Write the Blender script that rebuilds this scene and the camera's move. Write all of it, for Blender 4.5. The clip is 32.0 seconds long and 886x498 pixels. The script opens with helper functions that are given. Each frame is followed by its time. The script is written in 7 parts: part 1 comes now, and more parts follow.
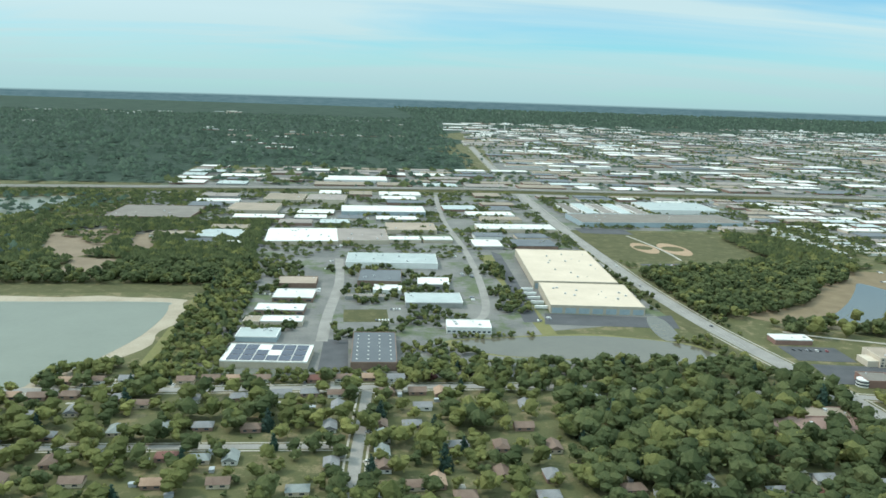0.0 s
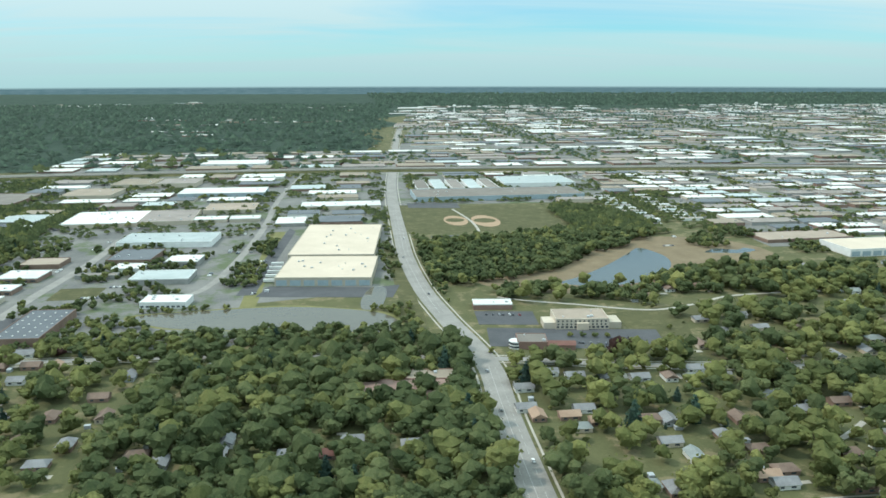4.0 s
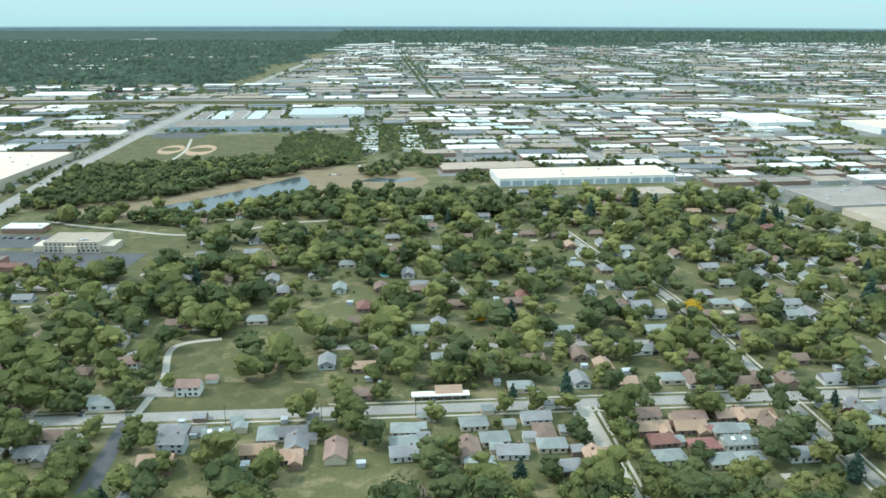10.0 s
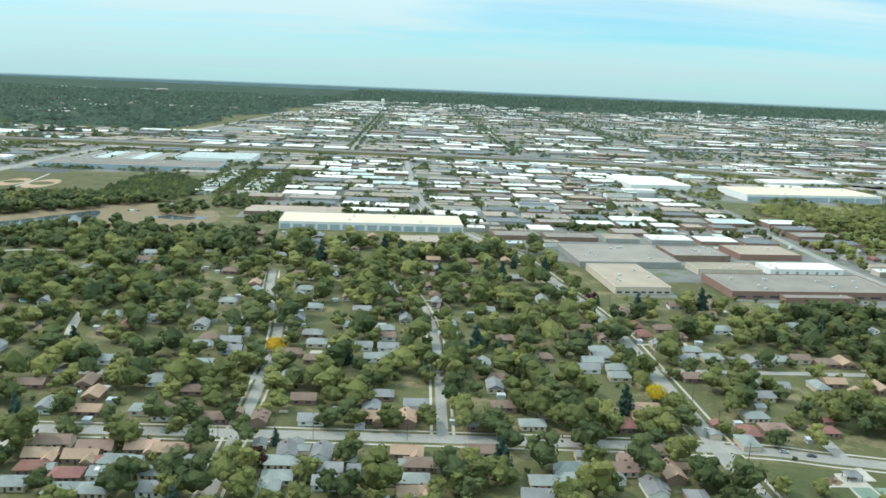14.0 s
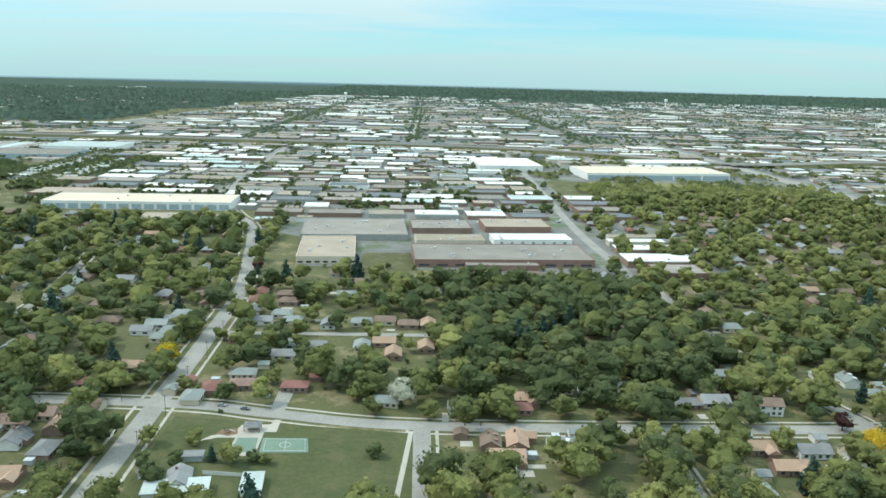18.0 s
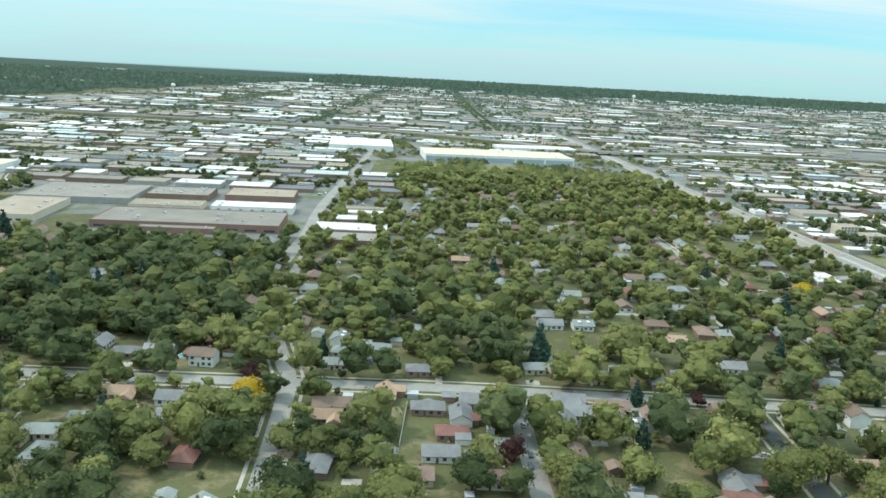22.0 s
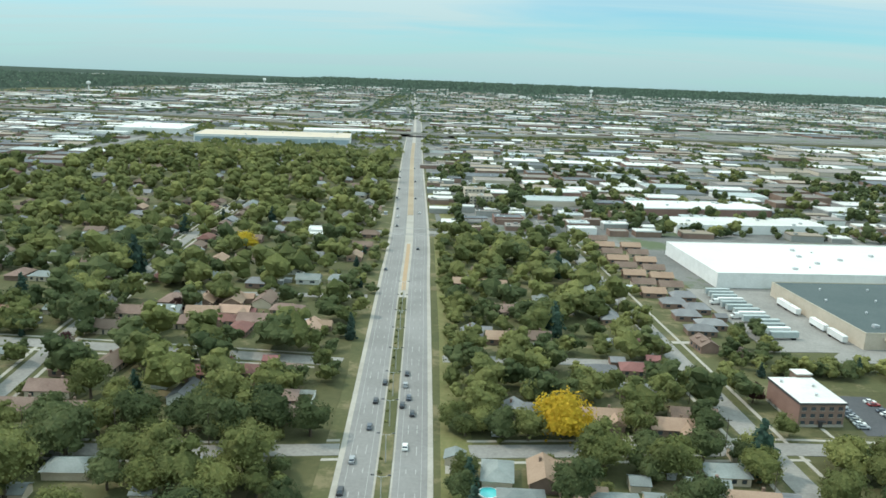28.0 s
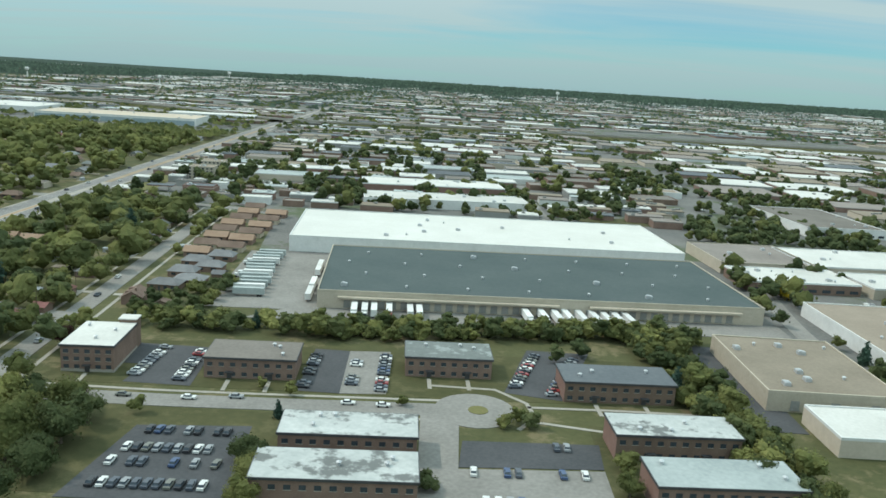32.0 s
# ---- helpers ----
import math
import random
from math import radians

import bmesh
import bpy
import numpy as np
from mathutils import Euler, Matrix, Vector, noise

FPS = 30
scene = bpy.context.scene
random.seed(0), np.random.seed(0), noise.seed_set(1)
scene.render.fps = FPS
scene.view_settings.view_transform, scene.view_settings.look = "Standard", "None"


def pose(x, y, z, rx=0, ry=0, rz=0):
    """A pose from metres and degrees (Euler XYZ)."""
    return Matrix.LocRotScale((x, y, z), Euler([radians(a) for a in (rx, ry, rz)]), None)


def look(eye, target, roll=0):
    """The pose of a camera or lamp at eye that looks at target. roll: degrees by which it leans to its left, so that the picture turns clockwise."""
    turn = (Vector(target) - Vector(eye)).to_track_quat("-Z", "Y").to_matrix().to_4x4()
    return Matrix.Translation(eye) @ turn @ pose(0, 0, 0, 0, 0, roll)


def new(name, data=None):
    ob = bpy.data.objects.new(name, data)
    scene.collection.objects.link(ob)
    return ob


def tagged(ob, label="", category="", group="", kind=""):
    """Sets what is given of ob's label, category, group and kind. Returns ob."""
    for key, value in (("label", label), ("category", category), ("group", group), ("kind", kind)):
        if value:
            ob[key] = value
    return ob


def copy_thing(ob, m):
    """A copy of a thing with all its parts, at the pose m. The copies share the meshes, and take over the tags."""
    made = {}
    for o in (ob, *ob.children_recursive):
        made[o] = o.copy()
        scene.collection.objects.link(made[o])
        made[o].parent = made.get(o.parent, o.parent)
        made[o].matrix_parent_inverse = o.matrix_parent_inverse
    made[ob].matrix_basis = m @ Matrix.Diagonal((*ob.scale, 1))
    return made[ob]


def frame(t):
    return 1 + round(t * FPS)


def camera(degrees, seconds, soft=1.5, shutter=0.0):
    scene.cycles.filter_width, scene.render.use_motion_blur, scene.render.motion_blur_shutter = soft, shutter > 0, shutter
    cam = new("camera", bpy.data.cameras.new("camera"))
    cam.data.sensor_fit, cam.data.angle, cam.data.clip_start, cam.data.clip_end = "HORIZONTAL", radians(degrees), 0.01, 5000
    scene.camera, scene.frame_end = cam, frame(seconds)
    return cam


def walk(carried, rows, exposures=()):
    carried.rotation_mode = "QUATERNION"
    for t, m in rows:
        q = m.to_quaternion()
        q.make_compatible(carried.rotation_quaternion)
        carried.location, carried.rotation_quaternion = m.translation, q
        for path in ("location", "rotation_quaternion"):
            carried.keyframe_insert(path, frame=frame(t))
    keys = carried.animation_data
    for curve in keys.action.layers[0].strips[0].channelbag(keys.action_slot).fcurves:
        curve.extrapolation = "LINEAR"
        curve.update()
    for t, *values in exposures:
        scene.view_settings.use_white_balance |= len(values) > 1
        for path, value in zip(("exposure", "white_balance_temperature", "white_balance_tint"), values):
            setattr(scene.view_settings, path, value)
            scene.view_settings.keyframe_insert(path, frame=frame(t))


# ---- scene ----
S = 0.54  # model metres for one metre of the plan: keeps the flight within the camera's speed
cam = camera(58.5, 32.0, soft=1.6)
PATH = [
    (0, (0.01, -0.00, 227.74), -11.41, 1.81, -6.92),
    (0.5, (36.37, -2.72, 225.86), -11.52, 0.70, -6.84),
    (1, (72.77, -5.42, 223.98), -11.45, -0.21, -6.77),
    (1.5, (109.22, -8.09, 222.11), -11.31, -0.41, -6.71),
    (2, (145.70, -10.73, 220.23), -11.35, -0.23, -6.49),
    (2.5, (182.21, -13.34, 218.36), -11.46, 0.61, -6.35),
    (3, (218.76, -15.92, 216.49), -12.50, 0.62, -6.36),
    (3.5, (255.33, -18.46, 214.63), -12.10, 0.16, -6.51),
    (5.5, (401.76, -28.24, 207.17), -13.82, -0.19, -6.80),
    (6, (438.38, -30.57, 205.31), -13.77, -0.13, -6.63),
    (6.5, (475.01, -32.86, 203.45), -14.41, 0.17, -6.59),
    (7, (511.63, -35.09, 201.58), -15.02, 0.41, -6.36),
    (7.5, (548.24, -37.26, 199.72), -15.47, 0.67, -6.35),
    (8, (584.84, -39.38, 197.86), -15.77, 0.70, -6.22),
    (8.5, (621.42, -41.44, 196.00), -15.95, 0.91, -6.12),
    (9, (657.98, -43.44, 194.13), -16.10, 0.87, -6.09),
    (9.5, (694.51, -45.38, 192.27), -16.22, 0.65, -5.85),
    (10, (731.02, -47.25, 190.40), -16.50, 0.13, -5.59),
    (10.5, (767.49, -49.05, 188.53), -14.06, -0.67, -5.42),
    (11, (803.92, -50.78, 186.66), -12.89, 1.17, -5.16),
    (11.5, (840.31, -52.44, 184.79), -11.43, 1.24, -4.78),
    (12, (876.65, -54.02, 182.91), -11.56, 1.43, -4.49),
    (12.5, (912.94, -55.52, 181.03), -12.33, 2.30, -4.15),
    (13, (949.18, -56.94, 179.15), -12.74, 2.20, -3.83),
    (13.5, (985.36, -58.28, 177.26), -12.40, 1.99, -3.46),
    (14, (1021.48, -59.53, 175.37), -12.14, 2.39, -3.22),
    (14.5, (1057.52, -60.70, 173.48), -12.54, 2.56, -3.10),
    (16.5, (1200.96, -64.44, 165.86), -12.91, 1.81, -2.62),
    (17, (1236.61, -65.13, 163.95), -12.78, 1.87, -2.59),
    (17.5, (1272.17, -65.72, 162.02), -12.64, 1.65, -2.34),
    (18, (1307.63, -66.20, 160.09), -12.43, 1.47, -2.18),
    (18.5, (1342.99, -66.58, 158.16), -12.36, 1.21, -2.02),
    (19, (1378.24, -66.85, 156.22), -12.44, 1.62, -1.79),
    (19.5, (1413.39, -67.00, 154.27), -12.84, 0.97, -1.82),
    (20, (1448.42, -67.04, 152.32), -12.99, 0.79, -1.70),
    (20.5, (1483.33, -66.97, 150.36), -13.00, 0.94, -1.56),
    (21, (1518.13, -66.78, 148.39), -12.95, 1.64, -1.56),
    (21.5, (1552.80, -66.46, 146.42), -13.02, 2.57, -1.59),
    (22, (1587.34, -66.02, 144.43), -12.84, 3.09, -1.54),
    (22.5, (1621.74, -65.46, 142.44), -12.52, 3.10, -1.36),
    (23, (1656.01, -64.77, 140.44), -12.38, 1.52, -1.26),
    (23.5, (1690.13, -63.94, 138.43), -12.09, 1.30, -1.10),
    (24, (1724.11, -62.99, 136.42), -12.24, 1.12, -0.87),
    (24.5, (1757.94, -61.89, 134.39), -12.45, 1.11, -0.73),
    (25, (1791.61, -60.66, 132.35), -12.35, 1.50, -0.51),
    (25.5, (1825.13, -59.29, 130.31), -12.29, 1.64, -0.31),
    (27.5, (1957.51, -52.35, 122.03), -12.59, 2.83, 0.17),
    (28, (1990.17, -50.25, 119.93), -12.60, 2.17, 0.31),
    (28.5, (2022.65, -47.98, 117.82), -12.54, 1.88, 0.49),
    (29, (2054.93, -45.56, 115.70), -12.34, 2.48, 0.63),
    (29.5, (2087.03, -42.98, 113.57), -12.33, 2.76, 0.63),
    (30, (2118.92, -40.24, 111.42), -12.57, 2.93, 0.81),
    (30.5, (2150.62, -37.33, 109.27), -12.79, 2.97, 0.76),
    (31, (2182.11, -34.25, 107.10), -12.65, 3.14, 0.79),
    (31.5, (2213.40, -31.01, 104.92), -12.42, 3.66, 0.81),
    (32, (2244.47, -27.60, 102.72), -12.36, 3.62, 0.68),
]


def aim(eye, pitch, roll, yaw):
    p, a = radians(pitch), radians(yaw)
    ahead = Vector((-math.sin(a) * math.cos(p), math.cos(a) * math.cos(p), math.sin(p)))
    eye = Vector(eye) * S
    return look(eye, eye + ahead * 100, roll)


walk(cam, [(t, aim(eye, pitch, roll, yaw)) for t, eye, pitch, roll, yaw in PATH], exposures=[(t, e, 6100 if 5 < t < 11 else 6330 if t < 26 else 6450, 6.5) for t, e in ((0.0, 0.17), (4.0, 0.22), (8.0, 0.45), (10.0, 0.43), (12.0, 0.36), (19.0, 0.32), (24.0, 0.40), (28.0, 0.13), (30.0, -0.06), (32.0, -0.20))])

# ---- sky and sun ----
SUN_FROM = Vector((-0.86, 0.20, 1.02)).normalized()
sun = new("sun", bpy.data.lights.new("sun", "SUN"))
sun.data.energy, sun.data.angle, sun.data.color = 2.35, radians(0.8), (1.0, 0.93, 0.82)
sun.matrix_basis = SUN_FROM.to_track_quat("Z", "Y").to_matrix().to_4x4()

world = bpy.data.worlds.new("sky")
scene.world = world
world.use_nodes = True
wn, wl = world.node_tree.nodes, world.node_tree.links
wn.clear()


def wnode(kind, **values):
    n = wn.new(kind)
    for k, v in values.items():
        n.inputs[k].default_value = v
    return n


sky = wn.new("ShaderNodeTexSky")
sky.sky_type, sky.sun_disc = "NISHITA", False
sky.sun_elevation = math.asin(SUN_FROM.z)
sky.sun_rotation = math.atan2(SUN_FROM.x, SUN_FROM.y)
sky.air_density, sky.dust_density, sky.ozone_density = 0.8, 0.0, 3.0
coord = wn.new("ShaderNodeTexCoord")
sep = wn.new("ShaderNodeSeparateXYZ")
wl.new(coord.outputs["Generated"], sep.inputs[0])
# clouds lie on a high sheet: project the direction onto it
lift = wn.new("ShaderNodeMath"); lift.operation = "MAXIMUM"; lift.inputs[1].default_value = 0.0
wl.new(sep.outputs["Z"], lift.inputs[0])
add = wn.new("ShaderNodeMath"); add.operation = "ADD"; add.inputs[1].default_value = 0.10
wl.new(lift.outputs[0], add.inputs[0])
div = wn.new("ShaderNodeVectorMath"); div.operation = "DIVIDE"
wl.new(coord.outputs["Generated"], div.inputs[0])
wl.new(add.outputs[0], div.inputs[1])
cmap = wn.new("ShaderNodeMapping")
cmap.inputs["Rotation"].default_value = (0, 0, radians(20))
cmap.inputs["Scale"].default_value = (0.30, 0.95, 1.0)
wl.new(div.outputs[0], cmap.inputs["Vector"])
cloud = wnode("ShaderNodeTexNoise", Scale=0.8, Detail=6.0, Roughness=0.52, Distortion=0.7)
wl.new(cmap.outputs[0], cloud.inputs["Vector"])
cramp = wn.new("ShaderNodeValToRGB")
cramp.color_ramp.elements[0].position, cramp.color_ramp.elements[1].position = 0.30, 0.57
wl.new(cloud.outputs["Fac"], cramp.inputs[0])
white = wn.new("ShaderNodeMix"); white.data_type = "RGBA"
cfac = wn.new("ShaderNodeMath"); cfac.operation = "MULTIPLY"; cfac.inputs[1].default_value = 0.9
wl.new(cramp.outputs[0], cfac.inputs[0])
wl.new(cfac.outputs[0], white.inputs["Factor"])
haze = wn.new("ShaderNodeMapRange")
haze.inputs["From Min"].default_value, haze.inputs["From Max"].default_value = -0.01, 0.085
haze.inputs["To Min"].default_value, haze.inputs["To Max"].default_value = 0.9, 0.0
wl.new(sep.outputs["Z"], haze.inputs["Value"])
veil = wn.new("ShaderNodeMix"); veil.data_type = "RGBA"
veil.inputs["B"].default_value = (2.45, 3.75, 3.95, 1)
wl.new(haze.outputs[0], veil.inputs["Factor"])
wl.new(white.outputs["Result"], veil.inputs["A"])
high = wn.new("ShaderNodeMapRange")
high.inputs["From Min"].default_value, high.inputs["From Max"].default_value = 0.2, 0.7
high.inputs["To Min"].default_value, high.inputs["To Max"].default_value = 1.0, 3.3
wl.new(sep.outputs["Z"], high.inputs["Value"])
bright = wn.new("ShaderNodeVectorMath"); bright.operation = "SCALE"
bright.inputs[0].default_value = (3.85, 4.85, 4.95)
wl.new(high.outputs[0], bright.inputs["Scale"])
wl.new(bright.outputs[0], white.inputs["B"])
clear_air = wn.new("ShaderNodeVectorMath"); clear_air.operation = "MULTIPLY"
clear_air.inputs[1].default_value = (0.42, 0.76, 0.79)
wl.new(sky.outputs[0], clear_air.inputs[0])
wl.new(clear_air.outputs[0], white.inputs["A"])
# the land past the sheet of ground: woods and roofs in the distance, painted in haze blue, up to the horizon
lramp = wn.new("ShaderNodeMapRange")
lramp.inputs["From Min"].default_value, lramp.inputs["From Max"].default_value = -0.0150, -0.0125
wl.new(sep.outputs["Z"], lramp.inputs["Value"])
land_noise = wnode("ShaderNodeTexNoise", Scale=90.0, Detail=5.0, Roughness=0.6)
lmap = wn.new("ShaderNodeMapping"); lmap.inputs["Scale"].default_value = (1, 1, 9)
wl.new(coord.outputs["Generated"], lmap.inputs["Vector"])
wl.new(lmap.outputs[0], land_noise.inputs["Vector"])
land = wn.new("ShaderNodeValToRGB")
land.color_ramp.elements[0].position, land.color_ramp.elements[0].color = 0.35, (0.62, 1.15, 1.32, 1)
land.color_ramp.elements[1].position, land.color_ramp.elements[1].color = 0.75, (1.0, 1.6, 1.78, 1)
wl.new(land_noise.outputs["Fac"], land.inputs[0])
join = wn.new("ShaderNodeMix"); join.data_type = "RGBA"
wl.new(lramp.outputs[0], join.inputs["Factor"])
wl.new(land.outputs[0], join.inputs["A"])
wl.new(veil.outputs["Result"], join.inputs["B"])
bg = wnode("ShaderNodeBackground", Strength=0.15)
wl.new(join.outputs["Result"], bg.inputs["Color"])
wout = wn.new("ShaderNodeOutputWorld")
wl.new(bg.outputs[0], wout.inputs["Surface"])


# ---- materials ----
def surf(name, dark, light, grain=2.0, broad=0.06, rough=0.85, bump=0.15, vary=0.0, metal=0.0, island=0.0, patch=0.0, patch_col=(0.2, 0.2, 0.2), patch_scale=0.02):
    """A matt surface: fine grain between two colours, broad stains, and a change from object to object or piece to piece."""
    m = bpy.data.materials.new(name)
    m.use_nodes = True
    n, l = m.node_tree.nodes, m.node_tree.links
    b = n["Principled BSDF"]
    b.inputs["Roughness"].default_value, b.inputs["Metallic"].default_value = rough, metal
    b.inputs["Specular IOR Level"].default_value = 0.2 if rough >= 0.5 else 0.5
    geo = n.new("ShaderNodeNewGeometry")
    fine = n.new("ShaderNodeTexNoise"); fine.inputs["Scale"].default_value, fine.inputs["Detail"].default_value = grain / S, 4
    wide = n.new("ShaderNodeTexNoise"); wide.inputs["Scale"].default_value, wide.inputs["Detail"].default_value = broad / S, 5
    wide.inputs["Roughness"].default_value = 0.65
    l.new(geo.outputs["Position"], fine.inputs["Vector"])
    l.new(geo.outputs["Position"], wide.inputs["Vector"])
    mixf = n.new("ShaderNodeMath"); mixf.operation = "ADD"
    half = n.new("ShaderNodeMath"); half.operation = "MULTIPLY_ADD"
    half.inputs[1].default_value, half.inputs[2].default_value = 0.9, -0.2
    l.new(wide.outputs["Fac"], half.inputs[0])
    part_ = n.new("ShaderNodeMath"); part_.operation = "MULTIPLY"; part_.inputs[1].default_value = 0.5
    l.new(fine.outputs["Fac"], part_.inputs[0])
    l.new(half.outputs[0], mixf.inputs[0]); l.new(part_.outputs[0], mixf.inputs[1])
    cr = n.new("ShaderNodeValToRGB")
    cr.color_ramp.elements[0].position, cr.color_ramp.elements[0].color = 0.25, (*dark, 1)
    cr.color_ramp.elements[1].position, cr.color_ramp.elements[1].color = 0.8, (*light, 1)
    l.new(mixf.outputs[0], cr.inputs[0])
    col = cr.outputs[0]
    if patch:
        pn = n.new("ShaderNodeTexNoise"); pn.inputs["Scale"].default_value, pn.inputs["Detail"].default_value = patch_scale / S, 6
        pn.inputs["Roughness"].default_value = 0.7
        l.new(geo.outputs["Position"], pn.inputs["Vector"])
        pr = n.new("ShaderNodeMapRange"); pr.inputs["From Min"].default_value, pr.inputs["From Max"].default_value = 0.52, 0.60
        pr.inputs["To Max"].default_value = patch
        l.new(pn.outputs["Fac"], pr.inputs["Value"])
        pm = n.new("ShaderNodeMix"); pm.data_type = "RGBA"; pm.inputs["B"].default_value = (*patch_col, 1)
        l.new(pr.outputs[0], pm.inputs["Factor"]); l.new(col, pm.inputs["A"])
        col = pm.outputs["Result"]
    if vary or island:
        hsv = n.new("ShaderNodeHueSaturation")
        src = None
        if vary:
            src = n.new("ShaderNodeObjectInfo").outputs["Random"]
        else:
            src = geo.outputs["Random Per Island"]
        k = vary or island
        mr = n.new("ShaderNodeMapRange"); mr.inputs["To Min"].default_value, mr.inputs["To Max"].default_value = 1 - k, 1 + k
        l.new(src, mr.inputs["Value"]); l.new(mr.outputs[0], hsv.inputs["Value"])
        mh = n.new("ShaderNodeMapRange"); mh.inputs["To Min"].default_value, mh.inputs["To Max"].default_value = 0.5 + 0.05 * k, 0.5 - 0.05 * k
        l.new(src, mh.inputs["Value"]); l.new(mh.outputs[0], hsv.inputs["Hue"])
        l.new(col, hsv.inputs["Color"])
        col = hsv.outputs[0]
    l.new(col, b.inputs["Base Color"])
    if bump:
        bp = n.new("ShaderNodeBump"); bp.inputs["Strength"].default_value, bp.inputs["Distance"].default_value = bump, 0.15
        l.new(fine.outputs["Fac"], bp.inputs["Height"]); l.new(bp.outputs[0], b.inputs["Normal"])
    return m


def leafy(name, dark, light, k=0.12, spread=0.24, broad=0.055):
    """Foliage: a tone of its own for each tree, and one for each clump of leaves."""
    m = surf(name, dark, light, grain=0.9, broad=broad, rough=0.8, bump=0.0, island=k)
    b = m.node_tree.nodes["Principled BSDF"]
    b.inputs["Specular IOR Level"].default_value = 0.12
    n, l = m.node_tree.nodes, m.node_tree.links
    tone = n.new("ShaderNodeAttribute")
    tone.attribute_name = "tone"
    total = n.new("ShaderNodeMath"); total.operation = "ADD"
    l.new(tone.outputs["Fac"], total.inputs[0])
    l.new(n.new("ShaderNodeObjectInfo").outputs["Random"], total.inputs[1])
    wrap = n.new("ShaderNodeMath"); wrap.operation = "FRACT"
    l.new(total.outputs[0], wrap.inputs[0])
    shade = n.new("ShaderNodeHueSaturation")
    for key, low, high in (("Value", 1 - spread, 1 + spread), ("Hue", 0.512, 0.488)):
        mr = n.new("ShaderNodeMapRange")
        mr.inputs["To Min"].default_value, mr.inputs["To Max"].default_value = low, high
        l.new(wrap.outputs[0], mr.inputs["Value"])
        l.new(mr.outputs[0], shade.inputs[key])
    l.new(b.inputs["Base Color"].links[0].from_socket, shade.inputs["Color"])
    l.new(shade.outputs[0], b.inputs["Base Color"])
    geo = n.new("ShaderNodeNewGeometry")
    tufts = n.new("ShaderNodeTexNoise")
    tufts.inputs["Scale"].default_value, tufts.inputs["Detail"].default_value = 0.75 / S, 4
    l.new(geo.outputs["Position"], tufts.inputs["Vector"])
    bp = n.new("ShaderNodeBump")
    bp.inputs["Strength"].default_value, bp.inputs["Distance"].default_value = 0.8, 0.6
    l.new(tufts.outputs["Fac"], bp.inputs["Height"])
    l.new(bp.outputs[0], b.inputs["Normal"])
    tr = n.new("ShaderNodeBsdfTranslucent")
    l.new(shade.outputs[0], tr.inputs["Color"])
    mx = n.new("ShaderNodeMixShader")
    mx.inputs[0].default_value = 0.4
    l.new(b.outputs[0], mx.inputs[1])
    l.new(tr.outputs[0], mx.inputs[2])
    l.new(mx.outputs[0], n["Material Output"].inputs["Surface"])
    return m


M = {}
M["ground"] = surf("grass_and_soil", (0.058, 0.064, 0.027), (0.112, 0.108, 0.050), 0.5, 0.02, 0.95, 0.2, patch=0.7, patch_col=(0.19, 0.155, 0.09), patch_scale=0.05)
M["lawn"] = surf("lawn", (0.054, 0.057, 0.024), (0.096, 0.091, 0.042), 0.4, 0.04, 0.95, 0.1, patch=0.5, patch_col=(0.135, 0.12, 0.062), patch_scale=0.07)
M["dry_grass"] = surf("dry_grass", (0.105, 0.112, 0.040), (0.20, 0.178, 0.082), 0.5, 0.05, 0.95, 0.1)
M["reeds"] = surf("reeds", (0.128, 0.098, 0.060), (0.215, 0.168, 0.106), 0.7, 0.05, 0.95, 0.3)
M["soil"] = surf("bare_soil", (0.24, 0.18, 0.12), (0.38, 0.31, 0.22), 0.6, 0.03, 0.95, 0.2)
M["fallow"] = surf("fallow_soil", (0.145, 0.112, 0.078), (0.235, 0.185, 0.132), 0.6, 0.03, 0.95, 0.2)
M["sand"] = surf("sand", (0.24, 0.20, 0.148), (0.39, 0.34, 0.265), 0.5, 0.03, 0.95, 0.2)
M["infield"] = surf("infield_clay", (0.27, 0.185, 0.118), (0.36, 0.26, 0.175), 0.5, 0.05, 0.95, 0.1)
M["asphalt"] = surf("asphalt", (0.055, 0.058, 0.062), (0.10, 0.10, 0.105), 1.0, 0.05, 0.9, 0.1)
M["lot"] = surf("lot_paving", (0.092, 0.094, 0.092), (0.215, 0.207, 0.190), 0.6, 0.018, 0.9, 0.1, patch=0.8, patch_col=(0.075, 0.10, 0.04), patch_scale=0.016)
M["road"] = surf("road_concrete", (0.175, 0.166, 0.152), (0.29, 0.276, 0.255), 0.8, 0.05, 0.9, 0.08)
M["highway"] = surf("highway_paving", (0.165, 0.158, 0.150), (0.255, 0.245, 0.235), 0.8, 0.03, 0.9, 0.05)
M["concrete"] = surf("pale_concrete", (0.27, 0.25, 0.215), (0.40, 0.37, 0.325), 0.8, 0.06, 0.9, 0.1)
M["paint"] = surf("road_paint", (0.29, 0.285, 0.27), (0.40, 0.39, 0.37), 2, 0.3, 0.7, 0)
M["rust_paint"] = surf("worn_turn_lane", (0.30, 0.21, 0.13), (0.40, 0.28, 0.17), 2, 0.3, 0.8, 0)
M["white_roof"] = surf("white_membrane", (0.48, 0.47, 0.435), (0.66, 0.645, 0.605), 0.8, 0.035, 0.7, 0.05, vary=0.08)
M["cream_roof"] = surf("cream_membrane", (0.45, 0.375, 0.29), (0.57, 0.48, 0.38), 0.8, 0.03, 0.7, 0.05)
M["grey_roof"] = surf("gravel_roof", (0.158, 0.140, 0.125), (0.262, 0.236, 0.210), 0.9, 0.04, 0.95, 0.1, vary=0.2)
